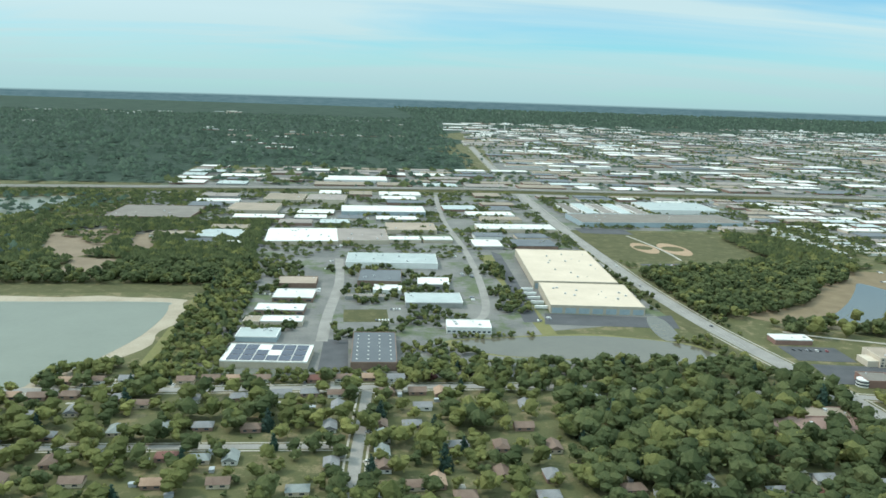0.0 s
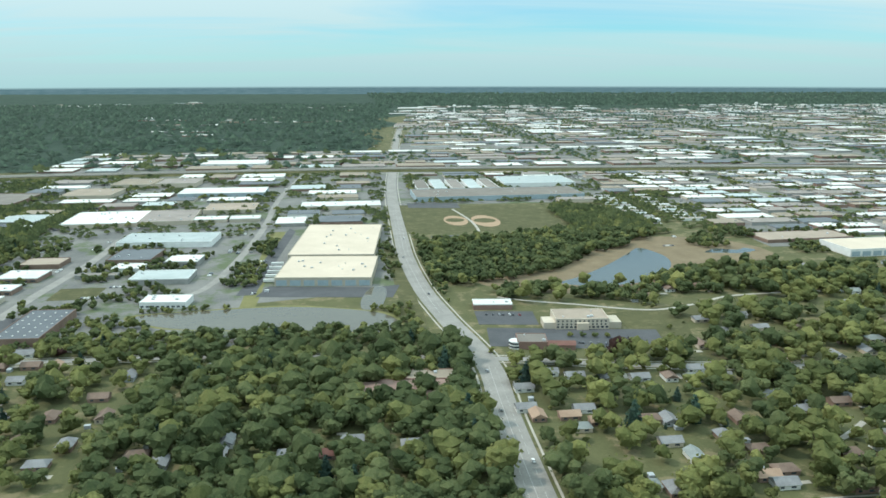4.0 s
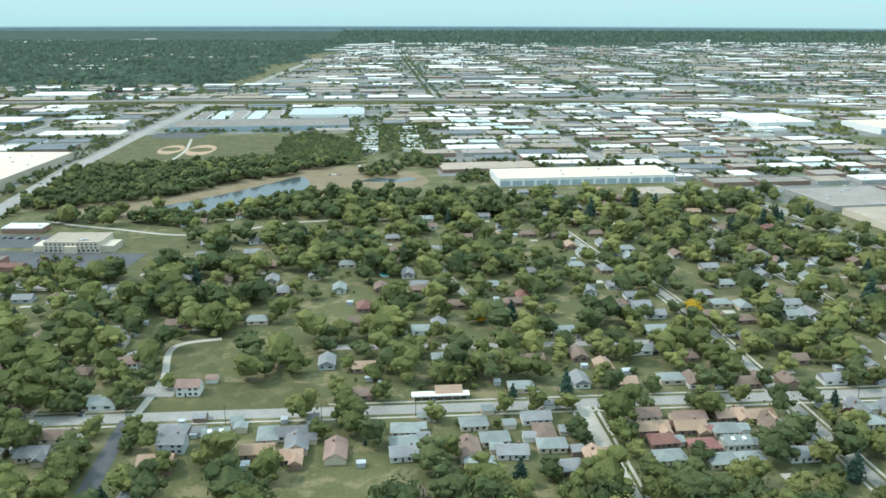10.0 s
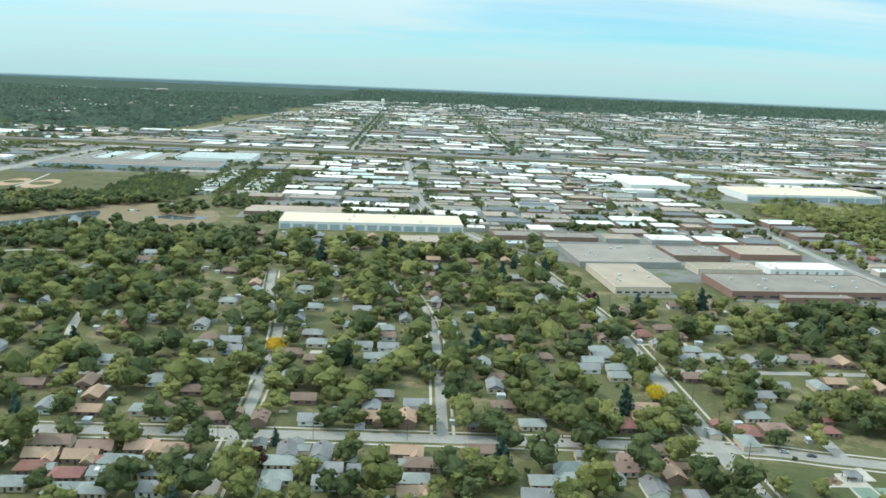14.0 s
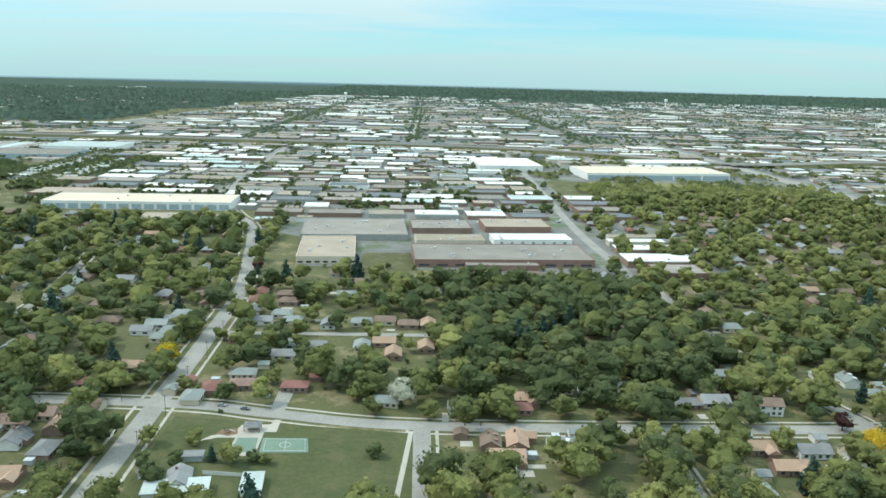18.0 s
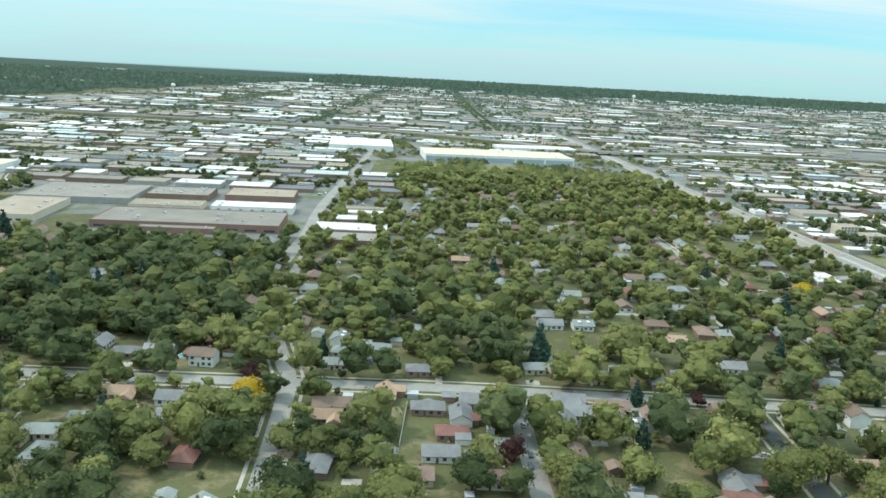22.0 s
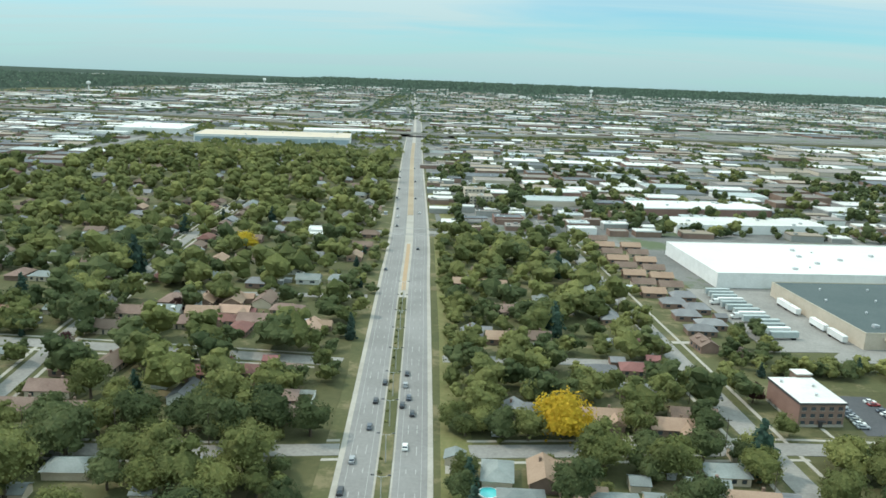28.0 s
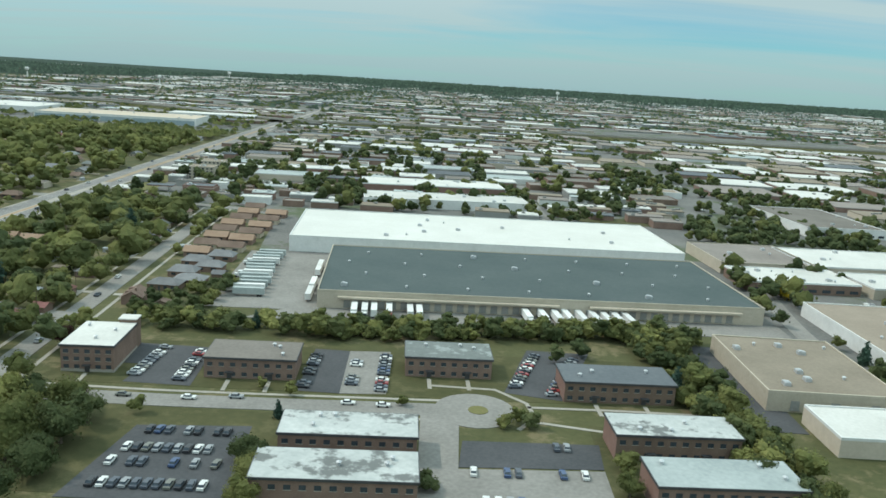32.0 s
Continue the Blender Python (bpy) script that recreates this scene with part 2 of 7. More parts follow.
M["tan_roof"] = surf("tan_gravel_roof", (0.22, 0.182, 0.143), (0.33, 0.277, 0.22), 0.9, 0.04, 0.95, 0.1, vary=0.12)
M["dark_roof"] = surf("dark_membrane", (0.085, 0.095, 0.105), (0.14, 0.15, 0.16), 0.7, 0.03, 0.8, 0.05, vary=0.15)
M["slate_roof"] = surf("slate_membrane", (0.060, 0.080, 0.080), (0.094, 0.114, 0.112), 0.7, 0.03, 0.8, 0.05)
M["peeled_roof"] = surf("peeling_roof", (0.34, 0.36, 0.35), (0.56, 0.57, 0.55), 0.7, 0.05, 0.8, 0.1, patch=0.9, patch_col=(0.13, 0.135, 0.13), patch_scale=0.09)
M["streaked_roof"] = surf("streaked_roof", (0.12, 0.135, 0.13), (0.21, 0.225, 0.215), 0.7, 0.05, 0.8, 0.1, patch=0.6, patch_col=(0.36, 0.39, 0.38), patch_scale=0.16)
M["bright_roof"] = surf("new_white_membrane", (0.54, 0.53, 0.49), (0.68, 0.67, 0.625), 0.8, 0.03, 0.7, 0.05, patch=0.5, patch_col=(0.58, 0.57, 0.52), patch_scale=0.05)
M["park_lawn"] = surf("park_lawn", (0.044, 0.056, 0.022), (0.084, 0.088, 0.038), 0.4, 0.05, 0.95, 0.1, patch=0.5, patch_col=(0.10, 0.09, 0.046), patch_scale=0.06)
M["mulch"] = surf("brown_mulch", (0.13, 0.085, 0.055), (0.22, 0.15, 0.10), 0.8, 0.1, 0.95, 0.2)
M["teal_roof"] = surf("pale_teal_roof", (0.27, 0.305, 0.30), (0.42, 0.455, 0.445), 0.8, 0.05, 0.6, 0.05, vary=0.08)
M["solar"] = surf("solar_glass", (0.02, 0.025, 0.05), (0.035, 0.04, 0.07), 0.8, 0.1, 0.25, 0)
M["tan_wall"] = surf("tan_panel_wall", (0.40, 0.35, 0.28), (0.52, 0.46, 0.37), 1.0, 0.15, 0.85, 0.1, vary=0.12)
M["white_wall"] = surf("white_panel_wall", (0.58, 0.58, 0.56), (0.74, 0.74, 0.72), 1.0, 0.15, 0.8, 0.05, vary=0.1)
M["grey_wall"] = surf("grey_block_wall", (0.22, 0.22, 0.21), (0.33, 0.33, 0.31), 1.0, 0.15, 0.85, 0.1, vary=0.12)
M["blue_wall"] = surf("blue_grey_wall", (0.25, 0.31, 0.34), (0.36, 0.43, 0.46), 1.0, 0.15, 0.7, 0.05)
M["brick"] = surf("brown_brick", (0.155, 0.104, 0.082), (0.262, 0.184, 0.145), 3.0, 0.15, 0.9, 0.2, vary=0.12)
M["red_brick"] = surf("red_brick", (0.195, 0.118, 0.097), (0.27, 0.172, 0.142), 3.0, 0.15, 0.9, 0.2)
M["siding"] = surf("white_siding", (0.48, 0.48, 0.455), (0.66, 0.66, 0.63), 1.5, 0.2, 0.7, 0.05)
M["grey_siding"] = surf("grey_siding", (0.28, 0.30, 0.32), (0.42, 0.44, 0.45), 1.5, 0.2, 0.7, 0.05)
M["tan_siding"] = surf("tan_siding", (0.40, 0.34, 0.26), (0.54, 0.47, 0.37), 1.5, 0.2, 0.7, 0.05)
M["shingle_grey"] = surf("grey_shingles", (0.125, 0.125, 0.13), (0.235, 0.235, 0.235), 2.0, 0.12, 0.95, 0.2, vary=0.22)
M["shingle_brown"] = surf("brown_shingles", (0.135, 0.092, 0.075), (0.245, 0.175, 0.142), 2.0, 0.12, 0.95, 0.2, vary=0.22)
M["shingle_red"] = surf("red_brown_shingles", (0.145, 0.070, 0.062), (0.235, 0.118, 0.102), 2.0, 0.12, 0.95, 0.2, vary=0.15)
M["shingle_orange"] = surf("orange_tan_shingles", (0.25, 0.165, 0.118), (0.37, 0.26, 0.19), 2.0, 0.12, 0.95, 0.2, vary=0.15)
M["shingle_pale"] = surf("pale_green_grey_shingles", (0.150, 0.165, 0.160), (0.25, 0.27, 0.258), 2.0, 0.12, 0.95, 0.2, vary=0.15)
M["glass"] = surf("window_glass", (0.03, 0.04, 0.05), (0.06, 0.075, 0.09), 1.0, 0.3, 0.12, 0)
M["metal"] = surf("galvanised_metal", (0.42, 0.43, 0.44), (0.60, 0.61, 0.62), 2.0, 0.3, 0.5, 0, metal=0.4)
M["dark_metal"] = surf("dark_metal", (0.06, 0.06, 0.065), (0.11, 0.11, 0.115), 2.0, 0.3, 0.5, 0, metal=0.3)
M["rubber"] = surf("rubber", (0.018, 0.018, 0.018), (0.035, 0.035, 0.035), 3, 0.5, 0.9, 0)
M["bark"] = surf("bark", (0.07, 0.055, 0.04), (0.13, 0.105, 0.08), 3, 0.4, 0.95, 0.3)
M["court"] = surf("green_court", (0.105, 0.155, 0.12), (0.16, 0.21, 0.17), 1, 0.1, 0.8, 0)
M["leaf"] = leafy("leaves", (0.098, 0.112, 0.042), (0.224, 0.234, 0.084))
M["leaf_fresh"] = leafy("fresh_yellow_green_leaves", (0.124, 0.138, 0.049), (0.276, 0.284, 0.100))
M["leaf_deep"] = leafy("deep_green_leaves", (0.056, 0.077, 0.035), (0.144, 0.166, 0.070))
# distant foliage: the blue of haze is mixed into the leaf colour
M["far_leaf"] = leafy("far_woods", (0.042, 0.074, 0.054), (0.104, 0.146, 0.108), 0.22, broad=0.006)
M["leaf_yellow"] = leafy("yellow_leaves", (0.40, 0.265, 0.02), (0.62, 0.45, 0.05), 0.15, 0.08)
M["leaf_red"] = leafy("dark_red_leaves", (0.045, 0.022, 0.022), (0.085, 0.04, 0.035), 0.2, 0.15)
M["leaf_white"] = leafy("white_blossom", (0.36, 0.36, 0.27), (0.55, 0.55, 0.45), 0.15, 0.08)
M["leaf_blue"] = leafy("blue_green_needles", (0.03, 0.06, 0.045), (0.07, 0.11, 0.085), 0.25)


def water(name, col, rough):
    m = surf(name, col, tuple(c * 1.25 for c in col), 0.2, 0.02, rough, 0.02)
    m.node_tree.nodes["Principled BSDF"].inputs["Specular IOR Level"].default_value = 0.3
    return m


M["pond"] = water("muddy_water", (0.085, 0.078, 0.058), 0.1)
M["lake"] = water("silty_water", (0.125, 0.135, 0.105), 0.3)
M["blue_pond"] = water("clear_water", (0.055, 0.070, 0.075), 0.12)
M["pool"] = water("pool_water", (0.08, 0.42, 0.42), 0.1)
PAINTS = [(0.62, 0.62, 0.60), (0.03, 0.03, 0.035), (0.26, 0.27, 0.28), (0.07, 0.08, 0.10), (0.25, 0.03, 0.03), (0.05, 0.08, 0.16), (0.15, 0.15, 0.13)]
CAR_PAINT = [surf("car_paint", c, tuple(v * 1.1 for v in c), 1, 0.3, 0.3, 0) for c in PAINTS]


# ---- geometry ----
class Geo:
    """Faces gathered for one mesh."""

    def __init__(self):
        self.v, self.f = [], []

    def box(self, x0, y0, z0, x1, y1, z1):
        k = len(self.v)
        self.v += [(x0, y0, z0), (x1, y0, z0), (x1, y1, z0), (x0, y1, z0), (x0, y0, z1), (x1, y0, z1), (x1, y1, z1), (x0, y1, z1)]
        self.f += [tuple(k + i for i in q) for q in ((0, 3, 2, 1), (4, 5, 6, 7), (0, 1, 5, 4), (1, 2, 6, 5), (2, 3, 7, 6), (3, 0, 4, 7))]
        return self

    def poly(self, pts, z0, z1):
        """A flat plate with this outline."""
        k, n = len(self.v), len(pts)
        area = sum(a[0] * b[1] - b[0] * a[1] for a, b in zip(pts, pts[1:] + pts[:1]))
        pts = pts if area > 0 else pts[::-1]
        self.v += [(x, y, z1) for x, y in pts] + [(x, y, z0) for x, y in pts]
        self.f.append(tuple(range(k, k + n)))
        self.f += [(k + n + i, k + n + (i + 1) % n, k + (i + 1) % n, k + i) for i in range(n)]
        return self

    def prism(self, sec, x0, x1):
        """A section in y and z, drawn out along x."""
        k, n = len(self.v), len(sec)
        self.v += [(x0, y, z) for y, z in sec] + [(x1, y, z) for y, z in sec]
        self.f += [tuple(range(k + n - 1, k - 1, -1)), tuple(range(k + n, k + 2 * n))]
        self.f += [(k + i, k + (i + 1) % n, k + n + (i + 1) % n, k + n + i) for i in range(n)]
        return self

    def tube(self, a, b, r0, r1, n=8):
        a, b = Vector(a), Vector(b)
        w = (b - a).normalized()
        u = w.orthogonal().normalized()
        v = w.cross(u)
        k = len(self.v)
        for p, r in ((a, r0), (b, r1)):
            self.v += [tuple(p + (u * math.cos(2 * math.pi * i / n) + v * math.sin(2 * math.pi * i / n)) * r) for i in range(n)]
        self.f += [(k + i, k + (i + 1) % n, k + n + (i + 1) % n, k + n + i) for i in range(n)]
        self.f += [tuple(range(k + n - 1, k - 1, -1)), tuple(range(k + n, k + 2 * n))]
        return self

    def mesh(self, name, mat, smooth=False):
        me = bpy.data.meshes.new(name)
        me.from_pydata(self.v, [], self.f)
        me.materials.append(mat)
        if smooth:
            me.polygons.foreach_set("use_smooth", [True] * len(me.polygons))
        return me


def part(name, geo, mat, parent, label="", at=None):
    ob = new(name, geo if isinstance(geo, bpy.types.Mesh) else geo.mesh(name, mat))
    ob.parent = parent
    if at is not None:
        ob.matrix_basis = at
    return tagged(ob, label)


def thing(name, label, category, m=None, group=""):
    ob = new(name)
    ob.empty_display_size = 1
    if m is not None:
        ob.matrix_basis = m
    return tagged(ob, label, category, group)


PLATES = []


def plate(name, pts, z, mat, label, category="ground", thick=0.3):
    PLATES.append(name)
    z += 0.0006 * len(PLATES)
    ob = new(name, Geo().poly(list(pts), z - thick, z).mesh(name, mat))
    return tagged(ob, label, category, kind="structure")


def smooth_outline(pts, steps=6):
    """A closed curve through a few points."""
    out, n = [], len(pts)
    for i in range(n):
        p0, p1, p2, p3 = (Vector(pts[(i + j - 1) % n]) for j in range(4))
        for s in range(steps):
            t = s / steps
            out.append(tuple(0.5 * (2 * p1 + (p2 - p0) * t + (2 * p0 - 5 * p1 + 4 * p2 - p3) * t * t + (3 * p1 - p0 - 3 * p2 + p3) * t ** 3)))
    return out


def smooth_line(pts, steps=8):
    out, n = [], len(pts)
    for i in range(n - 1):
        p0, p1, p2, p3 = (Vector(pts[max(0, min(n - 1, i + j - 1))]) for j in range(4))
        for s in range(steps):
            t = s / steps
            out.append(tuple(0.5 * (2 * p1 + (p2 - p0) * t + (2 * p0 - 5 * p1 + 4 * p2 - p3) * t * t + (3 * p1 - p0 - 3 * p2 + p3) * t ** 3)))
    return out + [tuple(pts[-1])]


def ribbon(geo, pts, width, z0, z1, shift=0.0):
    """A strip along a line of points; shift moves it to the line's left."""
    n, k = len(pts), len(geo.v)
    for i, p in enumerate(pts):
        a, b = Vector(pts[max(0, i - 1)][:2]), Vector(pts[min(n - 1, i + 1)][:2])
        d = (b - a).normalized()
        s = Vector((-d.y, d.x))
        q = Vector(p[:2]) + s * shift
        up = p[2] if len(p) > 2 else 0.0
        for e in (width / 2, -width / 2):
            for z in (z0, z1):
                geo.v.append((*(q + s * e), z + up))
    for i in range(n - 1):
        a, b = k + 4 * i, k + 4 * i + 4
        geo.f += [(a + 1, a + 3, b + 3, b + 1), (a, a + 1, b + 1, b), (a + 3, a + 2, b + 2, b + 3)]
    geo.f += [(k, k + 2, k + 3, k + 1), (k + 4 * n - 4, k + 4 * n - 3, k + 4 * n - 1, k + 4 * n - 2)]
    return geo


ROADS = []  # (points, half width) kept clear of trees and houses


def road(name, pts, width, mat, label, z=0.12, curve=True, walks=0.0, kind="structure"):
    line = smooth_line(pts) if curve and len(pts) > 2 else list(pts)
    z += 0.0025 * len(ROADS)
    ob = new(name, ribbon(Geo(), line, width, -0.2, z).mesh(name, mat))
    tagged(ob, label, "road", kind=kind)
    ROADS.append((line, width / 2 + 0.5 + (0.5 * walks if width > 11 else 0.0)))
    if walks:
        g = Geo()
        for side in (1, -1):
            ribbon(g, line, 1.5, -0.2, 0.08 + 0.0006 * len(ROADS), side * (width / 2 + walks))
        tagged(new("sidewalk", g.mesh("sidewalk", M["concrete"])), "pale concrete sidewalks along both sides of a street", "sidewalk", kind="structure")
    return ob


CLEAR = []  # rectangles and outlines without trees: x0, x1, y0, y1


def clear(x0, x1, y0, y1):
    CLEAR.append((x0, x1, y0, y1))


# ---- ground, roads, water ----
plate("ground", [(-9000, -2500), (12000, -2500), (12000, 14000), (-9000, 14000)], 0.0, M["ground"], "wide flat ground of grass and dry soil", thick=2.0)
# paved trading estates
for pts in ([(-130, 600), (195, 600), (195, 1120), (-130, 1120)], [(-420, 1120), (195, 1120), (195, 2250), (-420, 2100)], [(195, 722), (345, 760), (345, 1290), (195, 1290)],
            [(195, 1290), (880, 1290), (880, 2300), (195, 2250)],
            [(820, 905), (1150, 905), (1150, 740), (1215, 690), (1215, 585), (1500, 565), (1580, 560), (1580, 760), (1510, 960), (1510, 2300), (880, 2300), (820, 1270)],
            [(1510, 1170), (1915, 1170), (1880, 2300), (1510, 2300)],
            [(1982, 560), (1998, 520), (2120, 520), (2150, 300), (2400, 300), (2440, 100), (3600, 100), (3600, 2300), (1900, 2300), (1952, 1066)],
            [(430, 2300), (9000, 2300), (9000, 5700), (6400, 5300), (4300, 5900), (2700, 5150), (1300, 5500), (760, 5100)]):
    plate("pavement", pts, 0.05, M["lot"], "worn grey paving of a trading estate with weedy patches", "pavement")

road("main_road", [(380, 150), (386, 418), (391, 536), (374, 654), (362, 753), (356, 882), (357, 1018), (367, 1448), (395, 1881), (440, 2545), (500, 3300)], 19, M["road"], "wide worn concrete four-lane road", walks=3.0)
road("avenue", [(1185, 100), (1184, 300), (1183, 407), (1180, 500), (1166, 600), (1138, 751), (1092, 868), (1050, 1100), (1030, 1650)], 10.5, M["road"], "grey two-lane avenue between lawns and houses", walks=4.0)
road("estate_road", [(1486, 500), (1487, 606), (1482, 764), (1490, 1134), (1495, 1650)], 10, M["road"], "pale estate road between warehouses")
road("street", [(385, 316), (612, 315), (761, 311), (1010, 306), (1185, 299), (1242, 288), (1311, 276), (1464, 275), (1628, 277), (1822, 270), (1948, 262)], 9.5, M["road"], "pale residential street lined with trees", walks=3.2)
road("street", [(-420, 588), (-133, 581), (59, 581), (202, 574), (391, 548), (484, 524), (560, 512), (640, 500)], 9, M["road"], "pale street beside woods and houses", walks=3.0)
road("street", [(15, 576), (9, 504), (3, 420), (0, 250)], 8, M["road"], "narrow street running down between gardens", walks=2.8)
road("street", [(-230, 486), (-150, 484), (-9, 479)], 7, M["road"], "narrow street among gardens and parked cars", walks=2.2)
road("street", [(612, 313), (611, 150)], 8, M["asphalt"], "dark asphalt side street")
road("street", [(700, 393), (779, 388), (874, 384), (945, 382)], 7, M["road"], "quiet street under trees")
road("street", [(908, 640), (920, 550), (935, 500), (943, 411), (944, 309), (944, 120)], 6.5, M["road"], "narrow street between gardens", walks=2.6)
road("street", [(1025, 620), (1040, 540), (1048, 460), (1046, 306)], 6, M["road"], "narrow street between gardens", walks=2.6)
road("street", [(787, 540), (797, 483), (805, 450)], 6, M["concrete"], "pale drive between gardens")
road("street", [(1190, 407), (1336, 407)], 6, M["road"], "quiet street under trees")
road("street", [(1313, 276), (1312, 100)], 8, M["road"], "street beside a park", walks=2.8)
road("street", [(1502, 366), (1521, 304), (1530, 262), (1538, 120)], 8, M["road"], "street crossing between houses", walks=2.8)
road("street", [(1500, 366), (1498, 520)], 7, M["road"], "narrow street under trees")
road("street", [(1634, 277), (1633, 217), (1636, 100)], 8.5, M["road"], "pale street with parked cars")
road("street", [(1740, 277), (1739, 207), (1736, 100)], 7, M["asphalt"], "dark asphalt lane", walks=2.6)
road("street", [(1803, 661), (1810, 466), (1818, 362), (1822, 291), (1830, 209), (1836, 100)], 7, M["road"], "street between gardens", walks=3.0)
road("street", [(1422, 272), (1422, 225), (1422, 120)], 7, M["road"], "pale side street beside broad trees", walks=2.4)
road("street", [(837, 306), (837, 259), (836, 140)], 7.5, M["concrete"], "pale side street between close houses", walks=2.4)
road("street", [(499, 312), (499, 281), (498, 150)], 7, M["asphalt"], "dark asphalt side street", walks=2.4)
road("street", [(614, 316), (618, 357), (614, 401), (640, 412)], 4, M["concrete"], "pale drive past a large garden lawn")
road("street", [(560, 378), (582, 388), (608, 407)], 4, M["concrete"], "pale drive between gardens")
road("street", [(1655, 406), (1701, 408), (1810, 408)], 7, M["road"], "quiet street under trees")
road("street", [(1840, 177), (1902, 178), (1958, 184)], 8, M["road"], "pale street ending near the highway", walks=2.6)
road("street", [(1845, 355), (1948, 361)], 7, M["road"], "pale street with parked cars")
road("street", [(1990, 270), (2043, 273), (2092, 272)], 8, M["road"], "pale street from the highway")
road("street", [(2000, 186), (2069, 193), (2109, 197), (2158, 198), (2250, 205)], 9, M["road"], "pale street lined with parked cars", walks=3.0)
road("street", [(2075, 529), (2087, 371), (2095, 265), (2106, 120)], 9, M["road"], "long straight street with tree shadows", walks=5.0)
road("cross_road", [(1890, 525), (1940, 537), (1985, 542), (2079, 534), (2120, 520)], 11, M["road"], "road that crosses the highway")
road("estate_road", [(2307, 756), (2313, 580), (2318, 505)], 8, M["road"], "estate road between warehouses")
road("estate_road", [(2425, 480), (2412, 384), (2402, 306), (2400, 200)], 9, M["road"], "estate road beside warehouses")
road("estate_road", [(187, 1717), (166, 1377), (167, 1125), (158, 919), (138, 774), (90, 745)], 9, M["road"], "curving estate road with pale kerbs")
road("estate_road", [(-24, 694), (-21, 775), (-11, 917), (-13, 1050)], 11, M["road"], "estate road between low warehouses")
road("path", [(432, 716), (461, 699), (498, 684), (563, 657), (614, 670), (665, 694), (760, 700)], 4, M["concrete"], "pale gravel path round a meadow")
for y in (2050, 2350, 2700, 3100, 3600):
    road("distant_road", [(500, y), (3500, y - 30), (6000, y)], 12, M["road"], "distant pale road across the estates", curve=False)
for x, lean in ((900, 30), (1300, 40), (1750, -30), (2500, -60), (3100, 0), (3900, 0), (4700, 0)):
    road("distant_road", [(x, 1850), (x + lean, 5000)], 11, M["road"], "distant pale road between warehouses", curve=False)

# the highway: two carriageways, a grass median, shoulders, worn turn lane
HWY = [(1975, 60), (1974, 155), (1970, 280), (1966, 393), (1960, 565), (1936, 1066), (1920, 1460), (1893, 2050), (1800, 3950), (1740, 4990), (1550, 9000)]
hwy = smooth_line(HWY)
road("highway", HWY, 30, M["concrete"], "wide highway with pale concrete shoulders", z=0.10)
for side, w in ((8.0, 10.4), (-8.0, 10.4)):
    ob = new("carriageway", ribbon(Geo(), hwy, w, 0.0, 0.27 + 0.01 * (side > 0), side).mesh("carriageway", M["highway"]))
    tagged(ob, "grey three-lane carriageway with worn wheel tracks", "road", kind="structure")
med = [p for p in hwy if p[1] < 375]
tagged(new("median", ribbon(Geo(), med, 4.2, 0.0, 0.45).mesh("median", M["ground"])), "narrow raised grass median between carriageways", "median", kind="structure")
tagged(new("turn_lane", ribbon(Geo(), [p for p in hwy if 370 < p[1] < 520], 2.4, 0.0, 0.30).mesh("turn_lane", M["rust_paint"])), "worn rust-coloured median turn lane", "road", kind="structure")
tagged(new("median", ribbon(Geo(), [p for p in hwy if 570 < p[1] < 1350], 5.0, 0.0, 0.36).mesh("median", M["soil"])), "dry narrow median strip", "median", kind="structure")
marks = Geo()
for off in (4.7, 11.3, -4.7, -11.3, 6.4 + 0.2, 9.6, -6.6, -9.6):
    dash = off in (6.6000000000000005, 9.6, -6.6, -9.6)
    for i in range(len(hwy) - 1):
        a, b = Vector(hwy[i]), Vector(hwy[i + 1])
        d = b - a
        length = d.length
        if a.y > 1300:
            break
        if not dash:
            ribbon(marks, [tuple(a), tuple(b)], 0.12, 0.1, 0.31, off)
        else:
            s = 0.0
            while s < length - 3:
                ribbon(marks, [tuple(a + d * (s / length)), tuple(a + d * ((s + 3) / length))], 0.22, 0.1, 0.31, off)
                s += 12
tagged(new("lane_markings", marks.mesh("lane_markings", M["paint"])), "white lane lines and dashes on the highway", "road marking", kind="stuff")
g = Geo()
for y in (528, 531, 534, 552, 555):
    g.box(1945, y, 0.1, 1988, y + 0.6, 0.33)
tagged(new("crosswalk", g.mesh("crosswalk", M["paint"])), "white crosswalk bars over the highway", "road marking", kind="stuff")
g = Geo()
for x0, pts in ((0, [(380, 200), (386, 418), (391, 530)]), (0, [(370, 670), (362, 753), (356, 882), (357, 1018), (363, 1248)])):
    line = smooth_line(pts, 40)
    for a, b in list(zip(line, line[1:]))[::2]:
        ribbon(g, [a, b], 0.25, 0.05, 0.16, 4.6)
        ribbon(g, [a, b], 0.25, 0.05, 0.16, -4.6)
    ribbon(g, line, 0.3, 0.05, 0.16, 0.2)
tagged(new("lane_markings", g.mesh("lane_markings", M["paint"])), "white and worn lane lines on the main road", "road marking", kind="stuff")

# verges of the highway
plate("verge", [(1935, 120), (1954, 120), (1952, 250), (1930, 520), (1922, 520), (1938, 250)], 0.09, M["lawn"], "green grass verge beside the highway", "grass")
plate("verge", [(1992, 120), (2003, 120), (1998, 300), (1984, 520), (1980, 520), (1988, 300)], 0.09, M["dry_grass"], "dry grass verge beside the highway", "grass")

# the raised expressway on its bank
EXP = [(-1500, 1640), (-700, 1715), (200, 1785), (560, 1775), (1050, 1745), (1430, 1695), (1690, 1600), (1930, 1440), (2280, 1540), (2800, 1580), (3800, 1750), (5200, 2000)]
exp = smooth_line(EXP, 10)


